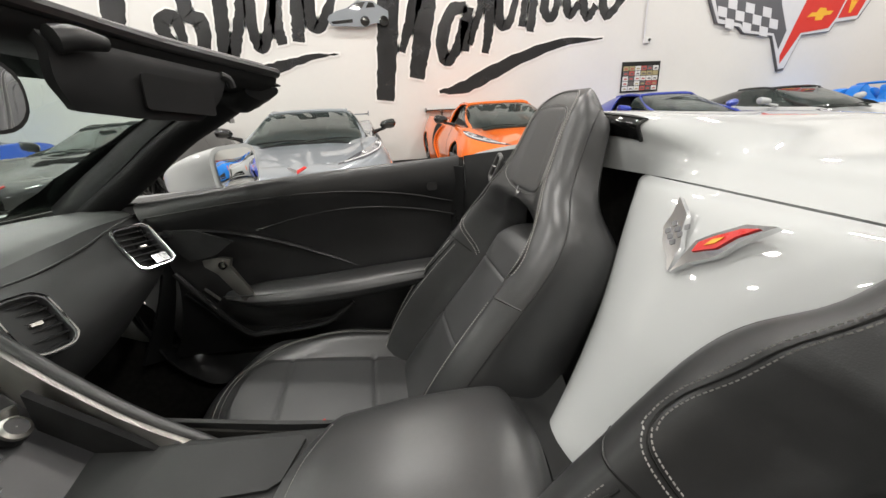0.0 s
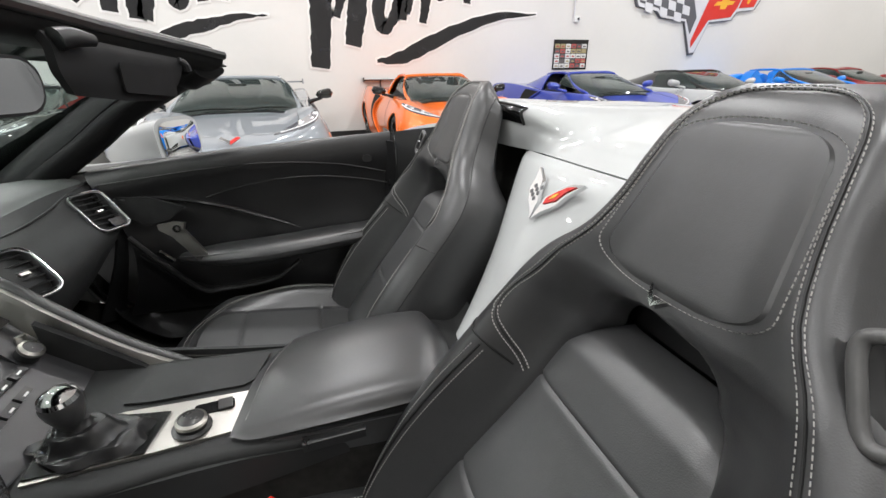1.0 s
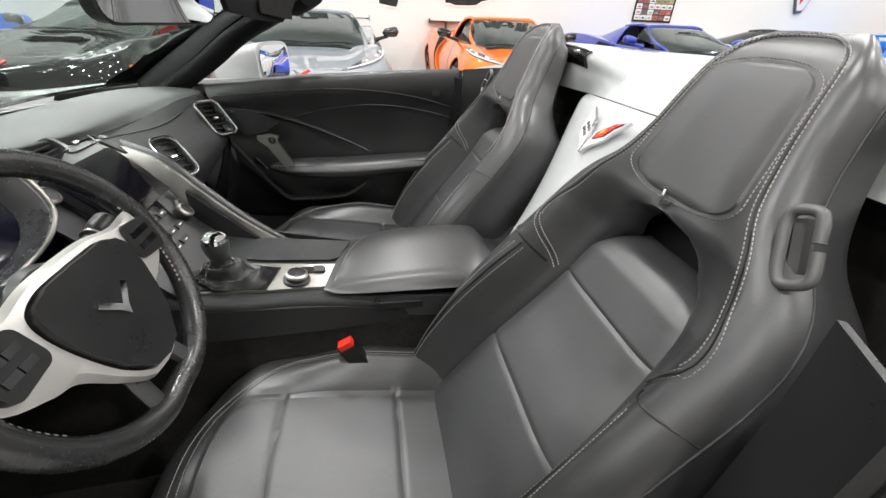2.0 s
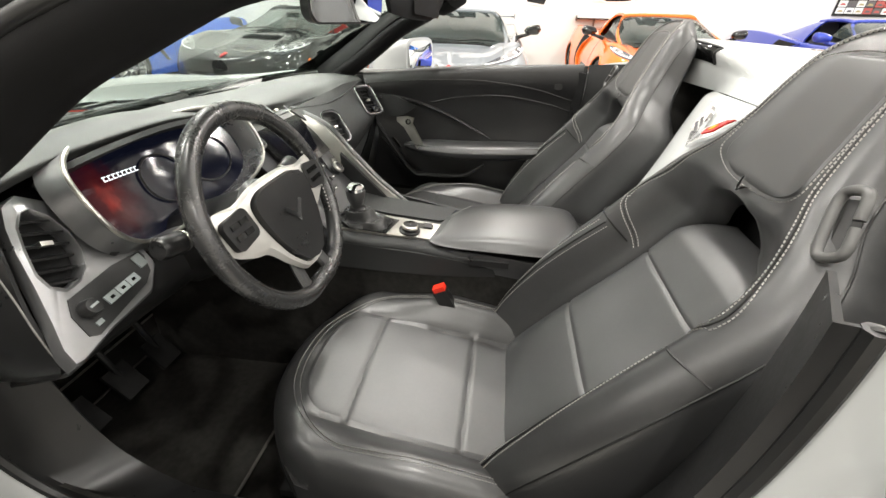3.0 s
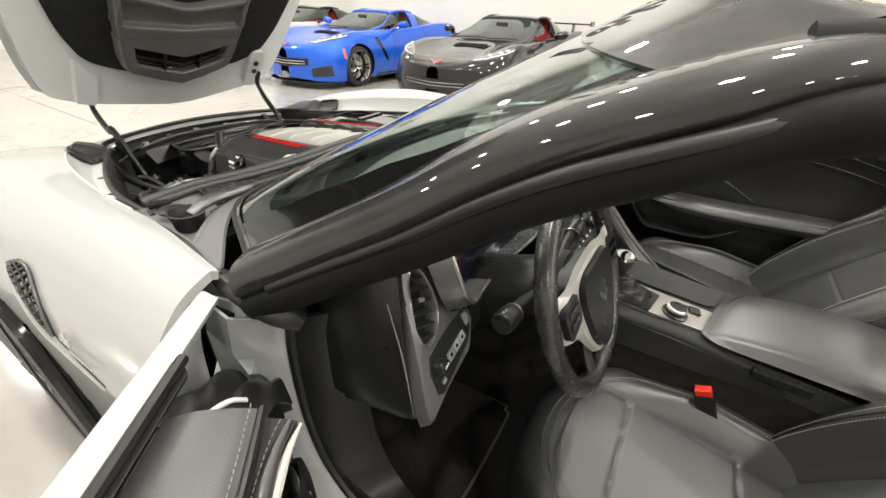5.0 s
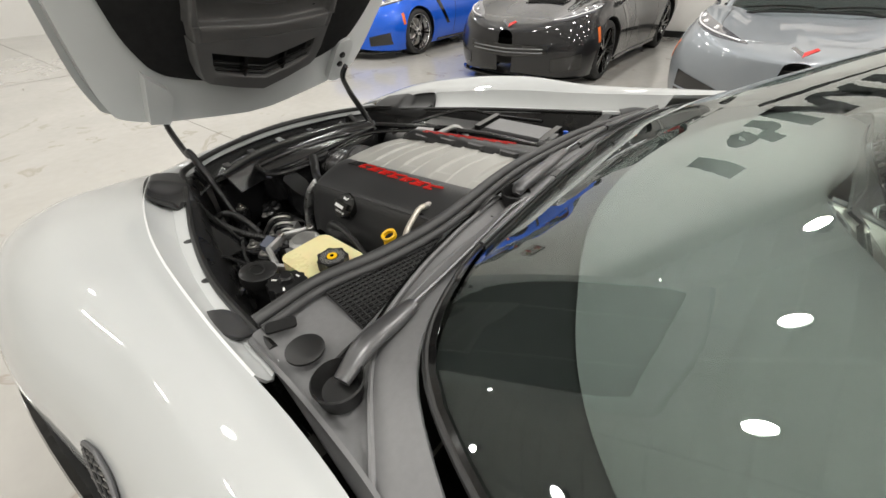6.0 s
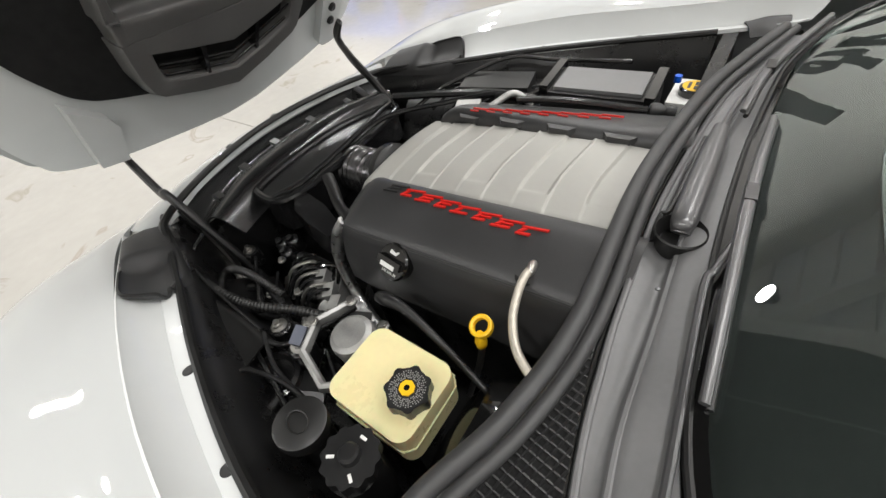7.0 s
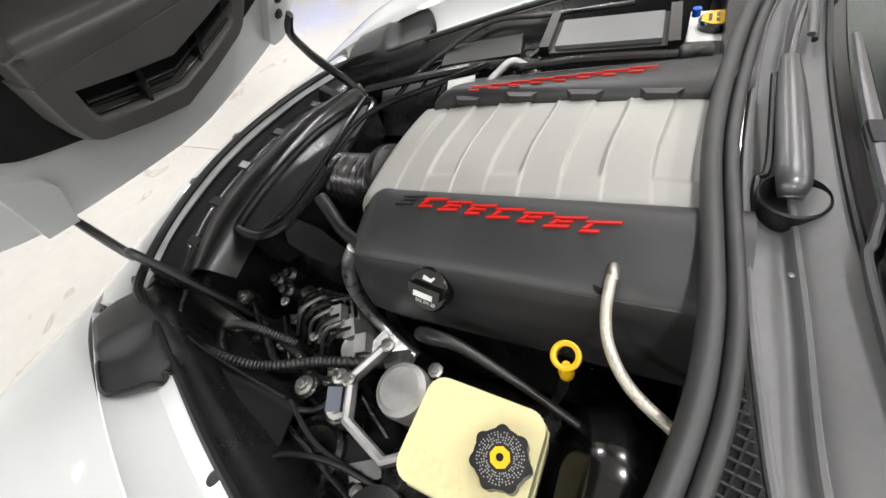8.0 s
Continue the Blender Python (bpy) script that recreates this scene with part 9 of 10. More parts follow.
part("visor_hinge", tube([(1.306, 0.115, 1.228), (1.318, 0.135, 1.232), (1.332, 0.165, 1.230)], [0.016, 0.014, 0.009], 10, 10), PLASTIC, vis)
part("visor_clip", tube([(1.392, 0.372, 1.210), (1.402, 0.380, 1.203), (1.404, 0.384, 1.190)], 0.007, 8, 8), PLASTIC, vis)
across, down = Vector((0.080, 0.235, -0.022)).normalized(), Vector((0.0, -0.02, -1)).normalized()
out = -across.cross(down)
out = out if out.x > 0 else -out
down = (down - across * down.dot(across)).normalized()
fm = Matrix((across, down, across.cross(down))).transposed().to_4x4()
part("visor_flap", prism(rrect(0.135, 0.048, 0.006), 0.003, Matrix.Translation(Vector((1.356, 0.268, 1.172)) + out * 0.010) @ fm, 0.001, 1), TRIMCLOTH, vis)

# ---- engine bay ----
BAYGLOSS = mat("bay_gloss_plastic", (0.010, 0.010, 0.0105), 0.20, var=0.2, scale=14, bump=0.12, bscale=700, spec=0.7, rvar=0.05)
DARK = mat("bay_black", (0.009, 0.009, 0.0092), 0.30, var=0.3, scale=14, bump=0.2, bscale=900)
part("bay_floor", box(1.1, 1.2, 0.02, Matrix.Translation((-0.18, 0, 0.24)), 0.004), DARK, car)
part("radiator", box(0.05, 0.70, 0.46, Matrix.Translation((-0.575, 0, 0.455)), 0.006), DARK, car)
part("bay_firewall", box(0.03, 1.3, 0.58, pose(0.40, 0, 0.55, 0, -4, 0), 0.004), DARK, car)
for s in (-1, 1):
    rows = vrows([[(-0.66, s * 0.40, 0.735), (-0.35, s * 0.508, 0.762), (-0.13, s * 0.585, 0.78), (0.09, s * 0.642, 0.797), (0.35, s * 0.672, 0.825)], [(-0.66, s * 0.36, 0.66), (-0.35, s * 0.475, 0.67), (-0.13, s * 0.54, 0.68), (0.09, s * 0.60, 0.69), (0.35, s * 0.64, 0.70)], [(-0.66, s * 0.34, 0.25), (-0.35, s * 0.43, 0.25), (-0.13, s * 0.46, 0.25), (0.09, s * 0.46, 0.25), (0.35, s * 0.60, 0.25)]])
    part("inner_wing", patch(rows, 24, 14, 0.006), DARK, car)
    part("wing_seal", tube([Vector(p) + Vector((0, -s * 0.004, 0.008)) for p in rows[0]], 0.008, 8, 40), RUBBER, car)
# radiator shroud: a broad moulded tray along the nose
tray = vrows([[(-0.62, -0.38, 0.735), (-0.715, -0.2, 0.735), (-0.745, 0.0, 0.735), (-0.715, 0.2, 0.735), (-0.62, 0.38, 0.735)], [(-0.57, -0.36, 0.71), (-0.66, -0.2, 0.712), (-0.69, 0.0, 0.712), (-0.66, 0.2, 0.712), (-0.57, 0.36, 0.71)], [(-0.53, -0.34, 0.735), (-0.60, -0.19, 0.74), (-0.62, 0.0, 0.74), (-0.60, 0.19, 0.74), (-0.52, 0.34, 0.735)],
              [(-0.50, -0.33, 0.735), (-0.545, -0.18, 0.74), (-0.56, 0.0, 0.74), (-0.545, 0.18, 0.74), (-0.49, 0.33, 0.735)], [(-0.47, -0.31, 0.68), (-0.50, -0.18, 0.68), (-0.51, 0.0, 0.68), (-0.50, 0.18, 0.68), (-0.46, 0.31, 0.68)]])
shroud = part("radiator_shroud", patch(tray, 40, 30, 0.005), BAYGLOSS, car, "black moulded radiator shroud")
for y in (-0.27, -0.15, -0.02, 0.12, 0.25):
    part("shroud_clip", box(0.03, 0.022, 0.012, pose(-0.675 + 0.9 * y * y, y, 0.722, 0, 10, 0), 0.004), PLASTIC, shroud)
# air box with a raised rim, bellows and duct
airbox = [(-0.53, -0.19), (-0.545, -0.05), (-0.53, 0.12), (-0.48, 0.24), (-0.43, 0.28), (-0.40, 0.20), (-0.385, 0.0), (-0.395, -0.16), (-0.43, -0.215), (-0.50, -0.215)]
ab = part("air_box", prism(airbox, 0.10, Matrix.Translation((0, 0, 0.62)), 0.02, 3), BAYGLOSS, car, "black plastic air box")
part("air_box_rim", hoop([(x, y, 0.722) for x, y in airbox], 0.010, 8, 80), BAYGLOSS, ab)
part("air_box_lid", prism([(-0.46 + (x + 0.46) * 0.78, 0.03 + (y - 0.03) * 0.82) for x, y in airbox], 0.012, Matrix.Translation((0, 0, 0.70)), 0.005, 2), FELT, ab)
part("air_box_wall", tube([(-0.44, 0.27, 0.735), (-0.42, 0.18, 0.745), (-0.40, 0.02, 0.745), (-0.405, -0.13, 0.735), (-0.46, -0.205, 0.715)], 0.007, 8, 40), BAYGLOSS, ab)
bel = bmesh.new()
rings = []
for k in range(45):
    q = k / 44
    p = Vector((-0.375 + 0.165 * q, 0.02 - 0.03 * q, 0.675 + 0.030 * q))
    r = 0.060 + 0.007 * math.cos(q * math.tau * 7)
    m = facing(p, (0.97, -0.15, 0.2))
    rings.append([m @ Vector((r * math.cos(a), r * math.sin(a), 0)) for a in (math.tau * j / 28 for j in range(28))])
part("intake_bellows", grid(rings, True, True, bel), BAYGLOSS, car, "ribbed black intake bellows")
part("throttle_body", lathe([(0.060, 0), (0.066, 0.01), (0.066, 0.03), (0.05, 0.04)], facing((-0.215, -0.01, 0.735), (0.97, -0.1, 0.2)), 28), DARK, car)
part("front_hose", tube([(-0.262, -0.148, 0.80), (-0.235, -0.165, 0.788), (-0.19, -0.195, 0.775), (-0.13, -0.222, 0.782), (-0.10, -0.232, 0.765), (-0.10, -0.24, 0.72)], [0.013, 0.013, 0.012, 0.013, 0.013, 0.012], 12, 30), RUBBER, car)
part("hose_collar", lathe([(0.016, 0), (0.017, 0.005), (0.017, 0.02), (0.014, 0.022)], Matrix.Translation((-0.10, -0.242, 0.69)), 16), PRINT, car)
part("foil_hose", tube([(-0.135, -0.232, 0.785), (-0.155, -0.250, 0.75), (-0.170, -0.262, 0.69), (-0.165, -0.270, 0.62), (-0.13, -0.285, 0.57), (-0.06, -0.31, 0.545)], 0.0125, 12, 40), FOIL, car, "silver foil-wrapped hose")

# engine: block, heads, intake plate and two covers
part("engine_block", box(0.52, 0.46, 0.40, Matrix.Translation((0.10, 0, 0.50)), 0.03, 2), DARK, car)


def ease(v):
    v = min(max(v, 0.0), 1.0)
    return v * v * (3 - 2 * v)


def plate_z(x, y):
    return 0.784 + 0.062 * (1 - (1 - min(max((x + 0.20) / 0.54, 0), 1)) ** 1.7) + 0.010 * (1 - (y / 0.13) ** 2)


rows = []
for i in range(261):
    x = -0.205 + 0.58 * i / 260
    row = []
    y1 = 0.170 - 0.045 * min(1, (x + 0.205) / 0.4)
    for j in range(49):
        w = j / 48
        y = -0.122 + (y1 + 0.122) * w
        bend = 0.006 * math.sin(w * 5.0)
        cell = ((x + bend - 0.064) / 0.1165) % 1.0
        fade = ease((x + 0.125) / 0.02)
        well = ease(cell / 0.05) * ease((0.50 - cell) / 0.07) * ease((y + 0.078) / 0.014)
        low = ease((cell - 0.49) / 0.03) * (1 - (cell - 0.49) / 0.51) if cell > 0.49 else 0.55 * ease(cell / 0.04) * (1 - cell / 0.49)
        dip = (0.0062 * well + 0.0026 * low * (1 - well)) * fade
        edge = max(0, (abs(w - 0.5) - 0.46) / 0.04)
        front = max(0, (-0.165 - x) / 0.04)
        row.append(Vector((x, y, plate_z(x, y) - dip - 0.016 * edge ** 2 - 0.03 * front ** 2)))
    rows.append(row)
intake = part("intake_cover", grid(rows), PLATE, car, "grey ribbed engine intake cover")


def cover(s):
    x0, x1 = -0.145, 0.40
    sec = [(0.112, -0.030), (0.116, -0.012), (0.128, 0.0), (0.15, 0.004), (0.185, -0.002), (0.238, -0.022), (0.256, -0.040), (0.264, -0.075), (0.272, -0.11), (0.276, -0.17)]
    rows = []
    for i in range(31):
        x = x0 + (x1 - x0) * i / 30
        zt = 0.822 + 0.080 * (x - x0)
        fr = max(0, (0.05 - (x - x0)) / 0.05)
        wide = 0.045 * max(0, 1 - (x - x0) / 0.4) if s > 0 else 0.0
        rows.append([Vector((x, s * (y - 0.012 * fr) + wide * max(0, 1 - (y - 0.10) / 0.1), zt + z - 0.02 * fr ** 2)) for y, z in [(v.x, v.z) for v in cr([(a, 0, b) for a, b in sec], 30)]])
    rows.insert(0, [v + Vector((-0.006, -s * 0.008, -0.02)) for v in rows[0]])
    c = part("engine_cover", grid(rows), COVER, car, "black engine cover with raised red marks")
    part("cover_edge", tube([rows[i][0] + Vector((0, 0, 0.001)) for i in range(1, 32)], 0.004, 6), COVER, c)
    part("cover_step", tube([r[18] for r in rows[1:]], 0.003, 6), COVER, c)
    if s > 0:
        for k in range(4):
            x = -0.06 + 0.115 * k
            part("cover_tab", prism([(-0.030, 0.0), (-0.020, 0.014), (0.020, 0.014), (0.030, 0.0)], 0.012, Matrix.Translation((x, 0.118 + 0.04 * max(0, 1 - (x - x0) / 0.4), plate_z(x, 0.1) - 0.002)) @ Matrix.Rotation(math.pi, 4, "Z"), 0.002, 1), COVER, c)
    # raised slanted marks: a long top bar, with short leaning bars under it
    n = Vector((-0.08, s * 0.10, 1)).normalized()
    for k in range(8):
        x = -0.045 + 0.041 * k
        zt = 0.822 + 0.080 * (x - x0)
        m = facing((x, s * (0.152 + 0.022 * (x + 0.064) / 0.333), zt + 0.0052 - 0.0035 * (x + 0.05) / 0.33), n, (0.0, 1, 0)) @ Matrix.Rotation(-0.07 * s, 4, "Z")
        red = COVER if (k == 0 and s < 0) else RED
        lean = 0.007
        part("raised_mark", prism([(-0.0185 + lean, 0.0055), (0.0215 + lean, 0.0055), (0.0215 + lean * 1.4, 0.0085 if s < 0 else 0.0070), (-0.0185 + lean * 1.4, 0.0085 if s < 0 else 0.0070)], 0.004, m, 0.0006, 1), red, c)
        if s > 0:
            part("raised_mark", prism([(-0.012, -0.0065), (0.010, -0.0065), (0.011, -0.0045), (-0.011, -0.0045)], 0.003, m, 0.0005, 1), red, c)
            continue
        wide = 0.011 if k % 2 else 0.016
        part("raised_mark", prism([(-wide - lean, -0.0085), (wide - lean, -0.0085), (wide - lean * 0.6, -0.005), (-wide - lean * 0.6, -0.005)], 0.004, m, 0.0006, 1), red, c)
        part("raised_mark", prism([(-0.013 - lean * 0.3, -0.0035), (-0.007 - lean * 0.3, -0.0035), (-0.007 + lean * 0.8, 0.004), (-0.013 + lean * 0.8, 0.004)], 0.004, m, 0.0006, 1), red, c)
        if k % 3 != 1:
            part("raised_mark", prism([(-0.004, -0.0010), (0.013, -0.0010), (0.013 + lean * 0.3, 0.0018), (-0.004 + lean * 0.3, 0.0018)], 0.004, m, 0.0006, 1), red, c)
    return c


left_cover = cover(-1)
cover(1)
oc = facing((0.030, -0.268, 0.778), (-0.10, -0.75, 0.66))
cap = part("oil_cap", lathe([(0.034, -0.012), (0.035, 0.006), (0.032, 0.010), (0.001, 0.011)], oc, 32), GLOSS, left_cover, "gloss black oil filler cap")
part("cap_grip", box(0.056, 0.014, 0.012, oc @ Matrix.Translation((0, 0.0, 0.014)), 0.004, 2), GLOSS, cap)
part("cap_symbol", prism([(-0.010, -0.003), (0.006, -0.004), (0.012, 0.004), (0.009, 0.005), (0.004, 0.001), (-0.008, 0.004)], 0.001, oc @ Matrix.Translation((0, 0.018, 0.0105)), 0, 1), PRINT, cap)
part("cap_print_bar", box(0.034, 0.008, 0.001, oc @ Matrix.Translation((0, -0.006, 0.0205))), PRINT, cap)
letters("SAE 5W-30", 0.0075, 0.0004, oc @ Matrix.Translation((0, -0.020, 0.0112)), PRINT, "cap_text", cap)
# dipstick
ds = part("dipstick_tube", tube([(0.243, -0.325, 0.775), (0.235, -0.335, 0.70), (0.20, -0.34, 0.55)], 0.006, 8, 12), STEEL, car)
dm = facing((0.241, -0.321, 0.800), (-0.10, -0.30, 0.95))
part("dipstick_handle", lathe([(0.0145, -0.006), (0.0172, -0.0045), (0.0175, 0.0045), (0.0150, 0.006), (0.0112, 0.004), (0.0112, -0.004), (0.0145, -0.006)], dm, 30, caps=False), YELLOW, car, "yellow dipstick ring")
part("dipstick_plug", lathe([(0.006, -0.002), (0.0085, 0.002), (0.0095, 0.012), (0.0075, 0.024), (0.005, 0.034)], Matrix.Translation((0.243, -0.330, 0.762)), 16), YELLOW, car)
# braided hose with its cut-out
part("braided_hose", tube([(0.272, -0.222, 0.842), (0.272, -0.250, 0.845), (0.274, -0.275, 0.832), (0.283, -0.305, 0.822), (0.307, -0.340, 0.818), (0.345, -0.366, 0.815), (0.39, -0.382, 0.80)], 0.0064, 12, 60), BRAID, car, "braided metal hose")
part("hose_fitting", lathe([(0.006, 0), (0.0075, 0.004), (0.0075, 0.02), (0.006, 0.026)], facing((0.271, -0.212, 0.840), (0.1, -0.95, 0.15)), 14), SATIN, car)
# dark plate laid on the cover as the shade of the cut-out
part("cutout_shade", prism(rrect(0.030, 0.055, 0.013), 0.0015, facing((0.268, -0.222, 0.8345), (0, -0.26, 1), (0, 1, 0)), 0.0005, 1), FELT, left_cover)

# brake fluid reservoir with its cap
rs = part("brake_reservoir", prism(rrect(0.148, 0.122, 0.022, 6), 0.075, Matrix.Translation((0.164, -0.447, 0.708)) @ Matrix.Rotation(-0.02, 4, "Z"), 0.012, 4), RESERVOIR, car, "milky yellow brake fluid reservoir")
part("reservoir_seam", hoop([(0.164 + x * 1.01, -0.447 + y * 1.01, 0.748) for x, y in rrect(0.148, 0.122, 0.022, 3)], 0.0015, 6, 70), RESERVOIR, rs)
cm = Matrix.Translation((0.204, -0.449, 0.782))
poly = []
for k in range(80):
    a = math.tau * k / 80
    r = 0.0300 + 0.0030 * max(-0.4, math.cos(7 * a)) ** 1
    poly.append((r * math.cos(a), r * math.sin(a)))
cap = part("reservoir_cap", prism(poly, 0.022, cm, 0.004, 3), PLASTIC, rs, "black scalloped cap with white print")
part("cap_hub", prism([(0.011 * math.cos(math.tau * k / 8), 0.011 * math.sin(math.tau * k / 8)) for k in range(8)], 0.003, cm @ Matrix.Translation((0, 0, 0.0215)), 0.0008, 1), YELLOW, cap)
part("cap_mark", lathe([(0.004, 0.0), (0.004, 0.0006), (0.001, 0.0006)], cm @ Matrix.Translation((0, 0, 0.0246)), 14), GLOSS, cap)
bars = bmesh.new()
for ring, r in enumerate((0.0145, 0.0170, 0.0195, 0.0220, 0.0245)):
    for k in range(44):
        if (k * 7 + ring * 3) % 9 < 7:
            a = math.tau * k / 44
            box(0.0014, 0.0014, 0.0006, cm @ Matrix.Rotation(a, 4, "Z") @ Matrix.Translation((0, r, 0.0223)), 0, 1, bars)
part("cap_print", bars, mat("grey_print", (0.32, 0.32, 0.31), 0.6), cap)
# booster, caps, pump and bracket
part("brake_booster", lathe([(0.02, -0.07), (0.09, -0.06), (0.115, -0.03), (0.118, 0.0), (0.10, 0.03), (0.05, 0.045)], facing((0.285, -0.44, 0.665), (-0.9, 0.0, 0.3)), 36), GLOSS, car, "gloss black brake servo")
wc = part("washer_cap", lathe([(0.036, -0.012), (0.038, 0.0), (0.037, 0.012), (0.033, 0.014), (0.001, 0.0145)], facing((0.092, -0.557, 0.770), (0.05, 0.1, 1)), 30), RUBBER, car, "black rubber washer filler cap")
part("cap_relief", hoop([Vector((0.092, -0.557, 0.786)) + Vector((0.018 * math.cos(a), 0.013 * math.sin(a) - 0.001 * math.cos(a), 0.0)) for a in (math.tau * k / 8 for k in range(8))], 0.0016, 5, 24), RUBBER, wc)
part("washer_neck", tube([(0.092, -0.557, 0.765), (0.10, -0.56, 0.70), (0.12, -0.57, 0.55)], 0.026, 12, 10), PLASTIC, car)
m2 = facing((0.192, -0.551, 0.785), (0.0, 0.1, 1))
poly = [((0.036 + 0.002 * math.cos(12 * a)) * math.cos(a), (0.036 + 0.002 * math.cos(12 * a)) * math.sin(a)) for a in (math.tau * k / 72 for k in range(72))]
bc = part("clutch_cap", prism(poly, 0.020, m2 @ Matrix.Translation((0, 0, -0.004)), 0.003, 2), PLASTIC, car, "black clutch fluid cap with white symbols")
part("cap_knob", lathe([(0.014, 0.014), (0.013, 0.026), (0.010, 0.029), (0.001, 0.029)], m2, 20), PLASTIC, bc)
for x, y in ((-0.018, 0.018), (0.02, 0.014), (0.0, -0.024)):
    part("cap_symbol", box(0.010, 0.004, 0.0006, m2 @ Matrix.Translation((x, y, 0.0163)) @ Matrix.Rotation(x * 30, 4, "Z")), PRINT, bc)
part("clutch_reservoir", lathe([(0.03, 0.0), (0.033, 0.05), (0.034, 0.10)], Matrix.Translation((0.194, -0.555, 0.68)), 24), PLASTIC, car)
part("vacuum_pump", lathe([(0.036, -0.05), (0.038, -0.005), (0.036, 0.004), (0.030, 0.008), (0.028, 0.010), (0.001, 0.011)], facing((0.046, -0.414, 0.756), (-0.05, -0.05, 1)), 32), CAST, car, "cast aluminium pump")
br = [(-0.015, -0.358), (-0.045, -0.42), (-0.02, -0.475), (0.055, -0.50), (0.10, -0.47)]
part("pump_bracket", tube([(x, y, 0.735) for x, y in br], 0.008, 8, 0, flat=1.5), CAST, car)
for x, y in ((-0.012, -0.36), (-0.045, -0.425), (0.075, -0.372)):
    part("bracket_bolt", lathe([(0.011, 0), (0.011, 0.004), (0.007, 0.005), (0.007, 0.012), (0.001, 0.013)], Matrix.Translation((x, y, 0.742)), 8), STEEL, car)
part("connector", box(0.022, 0.034, 0.045, pose(-0.062, -0.452, 0.715, 15, 10, 20), 0.004), mat("grey_blue_plastic", (0.09, 0.10, 0.13), 0.5), car)
part("connector_lead", tube([(-0.062, -0.455, 0.69), (-0.055, -0.475, 0.62), (0.0, -0.505, 0.585), (0.06, -0.515, 0.60), (0.10, -0.51, 0.63)], 0.006, 8, 30), RUBBER, car)
# fuel line with its quick connector, valve block, looms and small hardware
part("fuel_line", tube([(0.03, -0.328, 0.745), (0.06, -0.335, 0.765), (0.10, -0.335, 0.762), (0.18, -0.35, 0.742), (0.28, -0.375, 0.715), (0.34, -0.39, 0.70)], [0.011, 0.012, 0.009, 0.0065, 0.006, 0.005], 10, 40), PLASTIC, car)
vb = part("valve_block", box(0.11, 0.09, 0.10, pose(-0.235, -0.285, 0.545, 10, -12, 25), 0.008, 2), CAST, car, "cast brake valve block with pipes")
for k in range(5):
    part("brake_pipe", tube([(-0.275 + 0.02 * k, -0.27 - 0.004 * k, 0.60), (-0.28 + 0.02 * k, -0.265, 0.64), (-0.32 + 0.016 * k, -0.30, 0.63), (-0.36 + 0.01 * k, -0.36, 0.52)], 0.0045, 6, 20), GLOSS, vb)
part("valve_motor", lathe([(0.034, 0), (0.036, 0.04), (0.030, 0.055), (0.001, 0.056)], facing((-0.165, -0.33, 0.555), (0.2, -0.4, 0.9)), 24), CAST, car)
part("coil_pack", box(0.07, 0.05, 0.06, pose(-0.08, -0.335, 0.60, 0, 15, -20), 0.012), FOIL, car)
for a, b in (((-0.568, -0.309, 0.551), 0.014), ((-0.206, -0.441, 0.612), 0.017), ((-0.155, -0.405, 0.63), 0.012), ((-0.45, -0.30, 0.48), 0.012)):
    part("strut_nut", lathe([(b * 1.3, -0.004), (b * 1.3, 0.0), (b * 0.8, 0.001), (b * 0.8, 0.010), (b * 0.4, 0.012), (b * 0.4, 0.018), (0.001, 0.018)], Matrix.Translation(a), 6), STEEL, car)
part("wing_shelf", patch(vrows([[(-0.48, -0.47, 0.64), (-0.2, -0.53, 0.66), (0.08, -0.60, 0.69)], [(-0.46, -0.40, 0.60), (-0.2, -0.45, 0.60), (0.03, -0.50, 0.61)], [(-0.44, -0.32, 0.53), (-0.2, -0.40, 0.55), (0.0, -0.44, 0.56)]]), 16, 12, 0.01), DARK, car)
part("wing_shelf", patch(vrows([[(-0.48, 0.47, 0.70), (-0.2, 0.53, 0.71), (0.08, 0.60, 0.73)], [(-0.46, 0.36, 0.68), (-0.2, 0.40, 0.68), (0.03, 0.46, 0.70)], [(-0.44, 0.28, 0.60), (-0.2, 0.30, 0.60), (0.0, 0.30, 0.62)]]), 16, 12, 0.01), DARK, car)
rnd = random.Random(11)
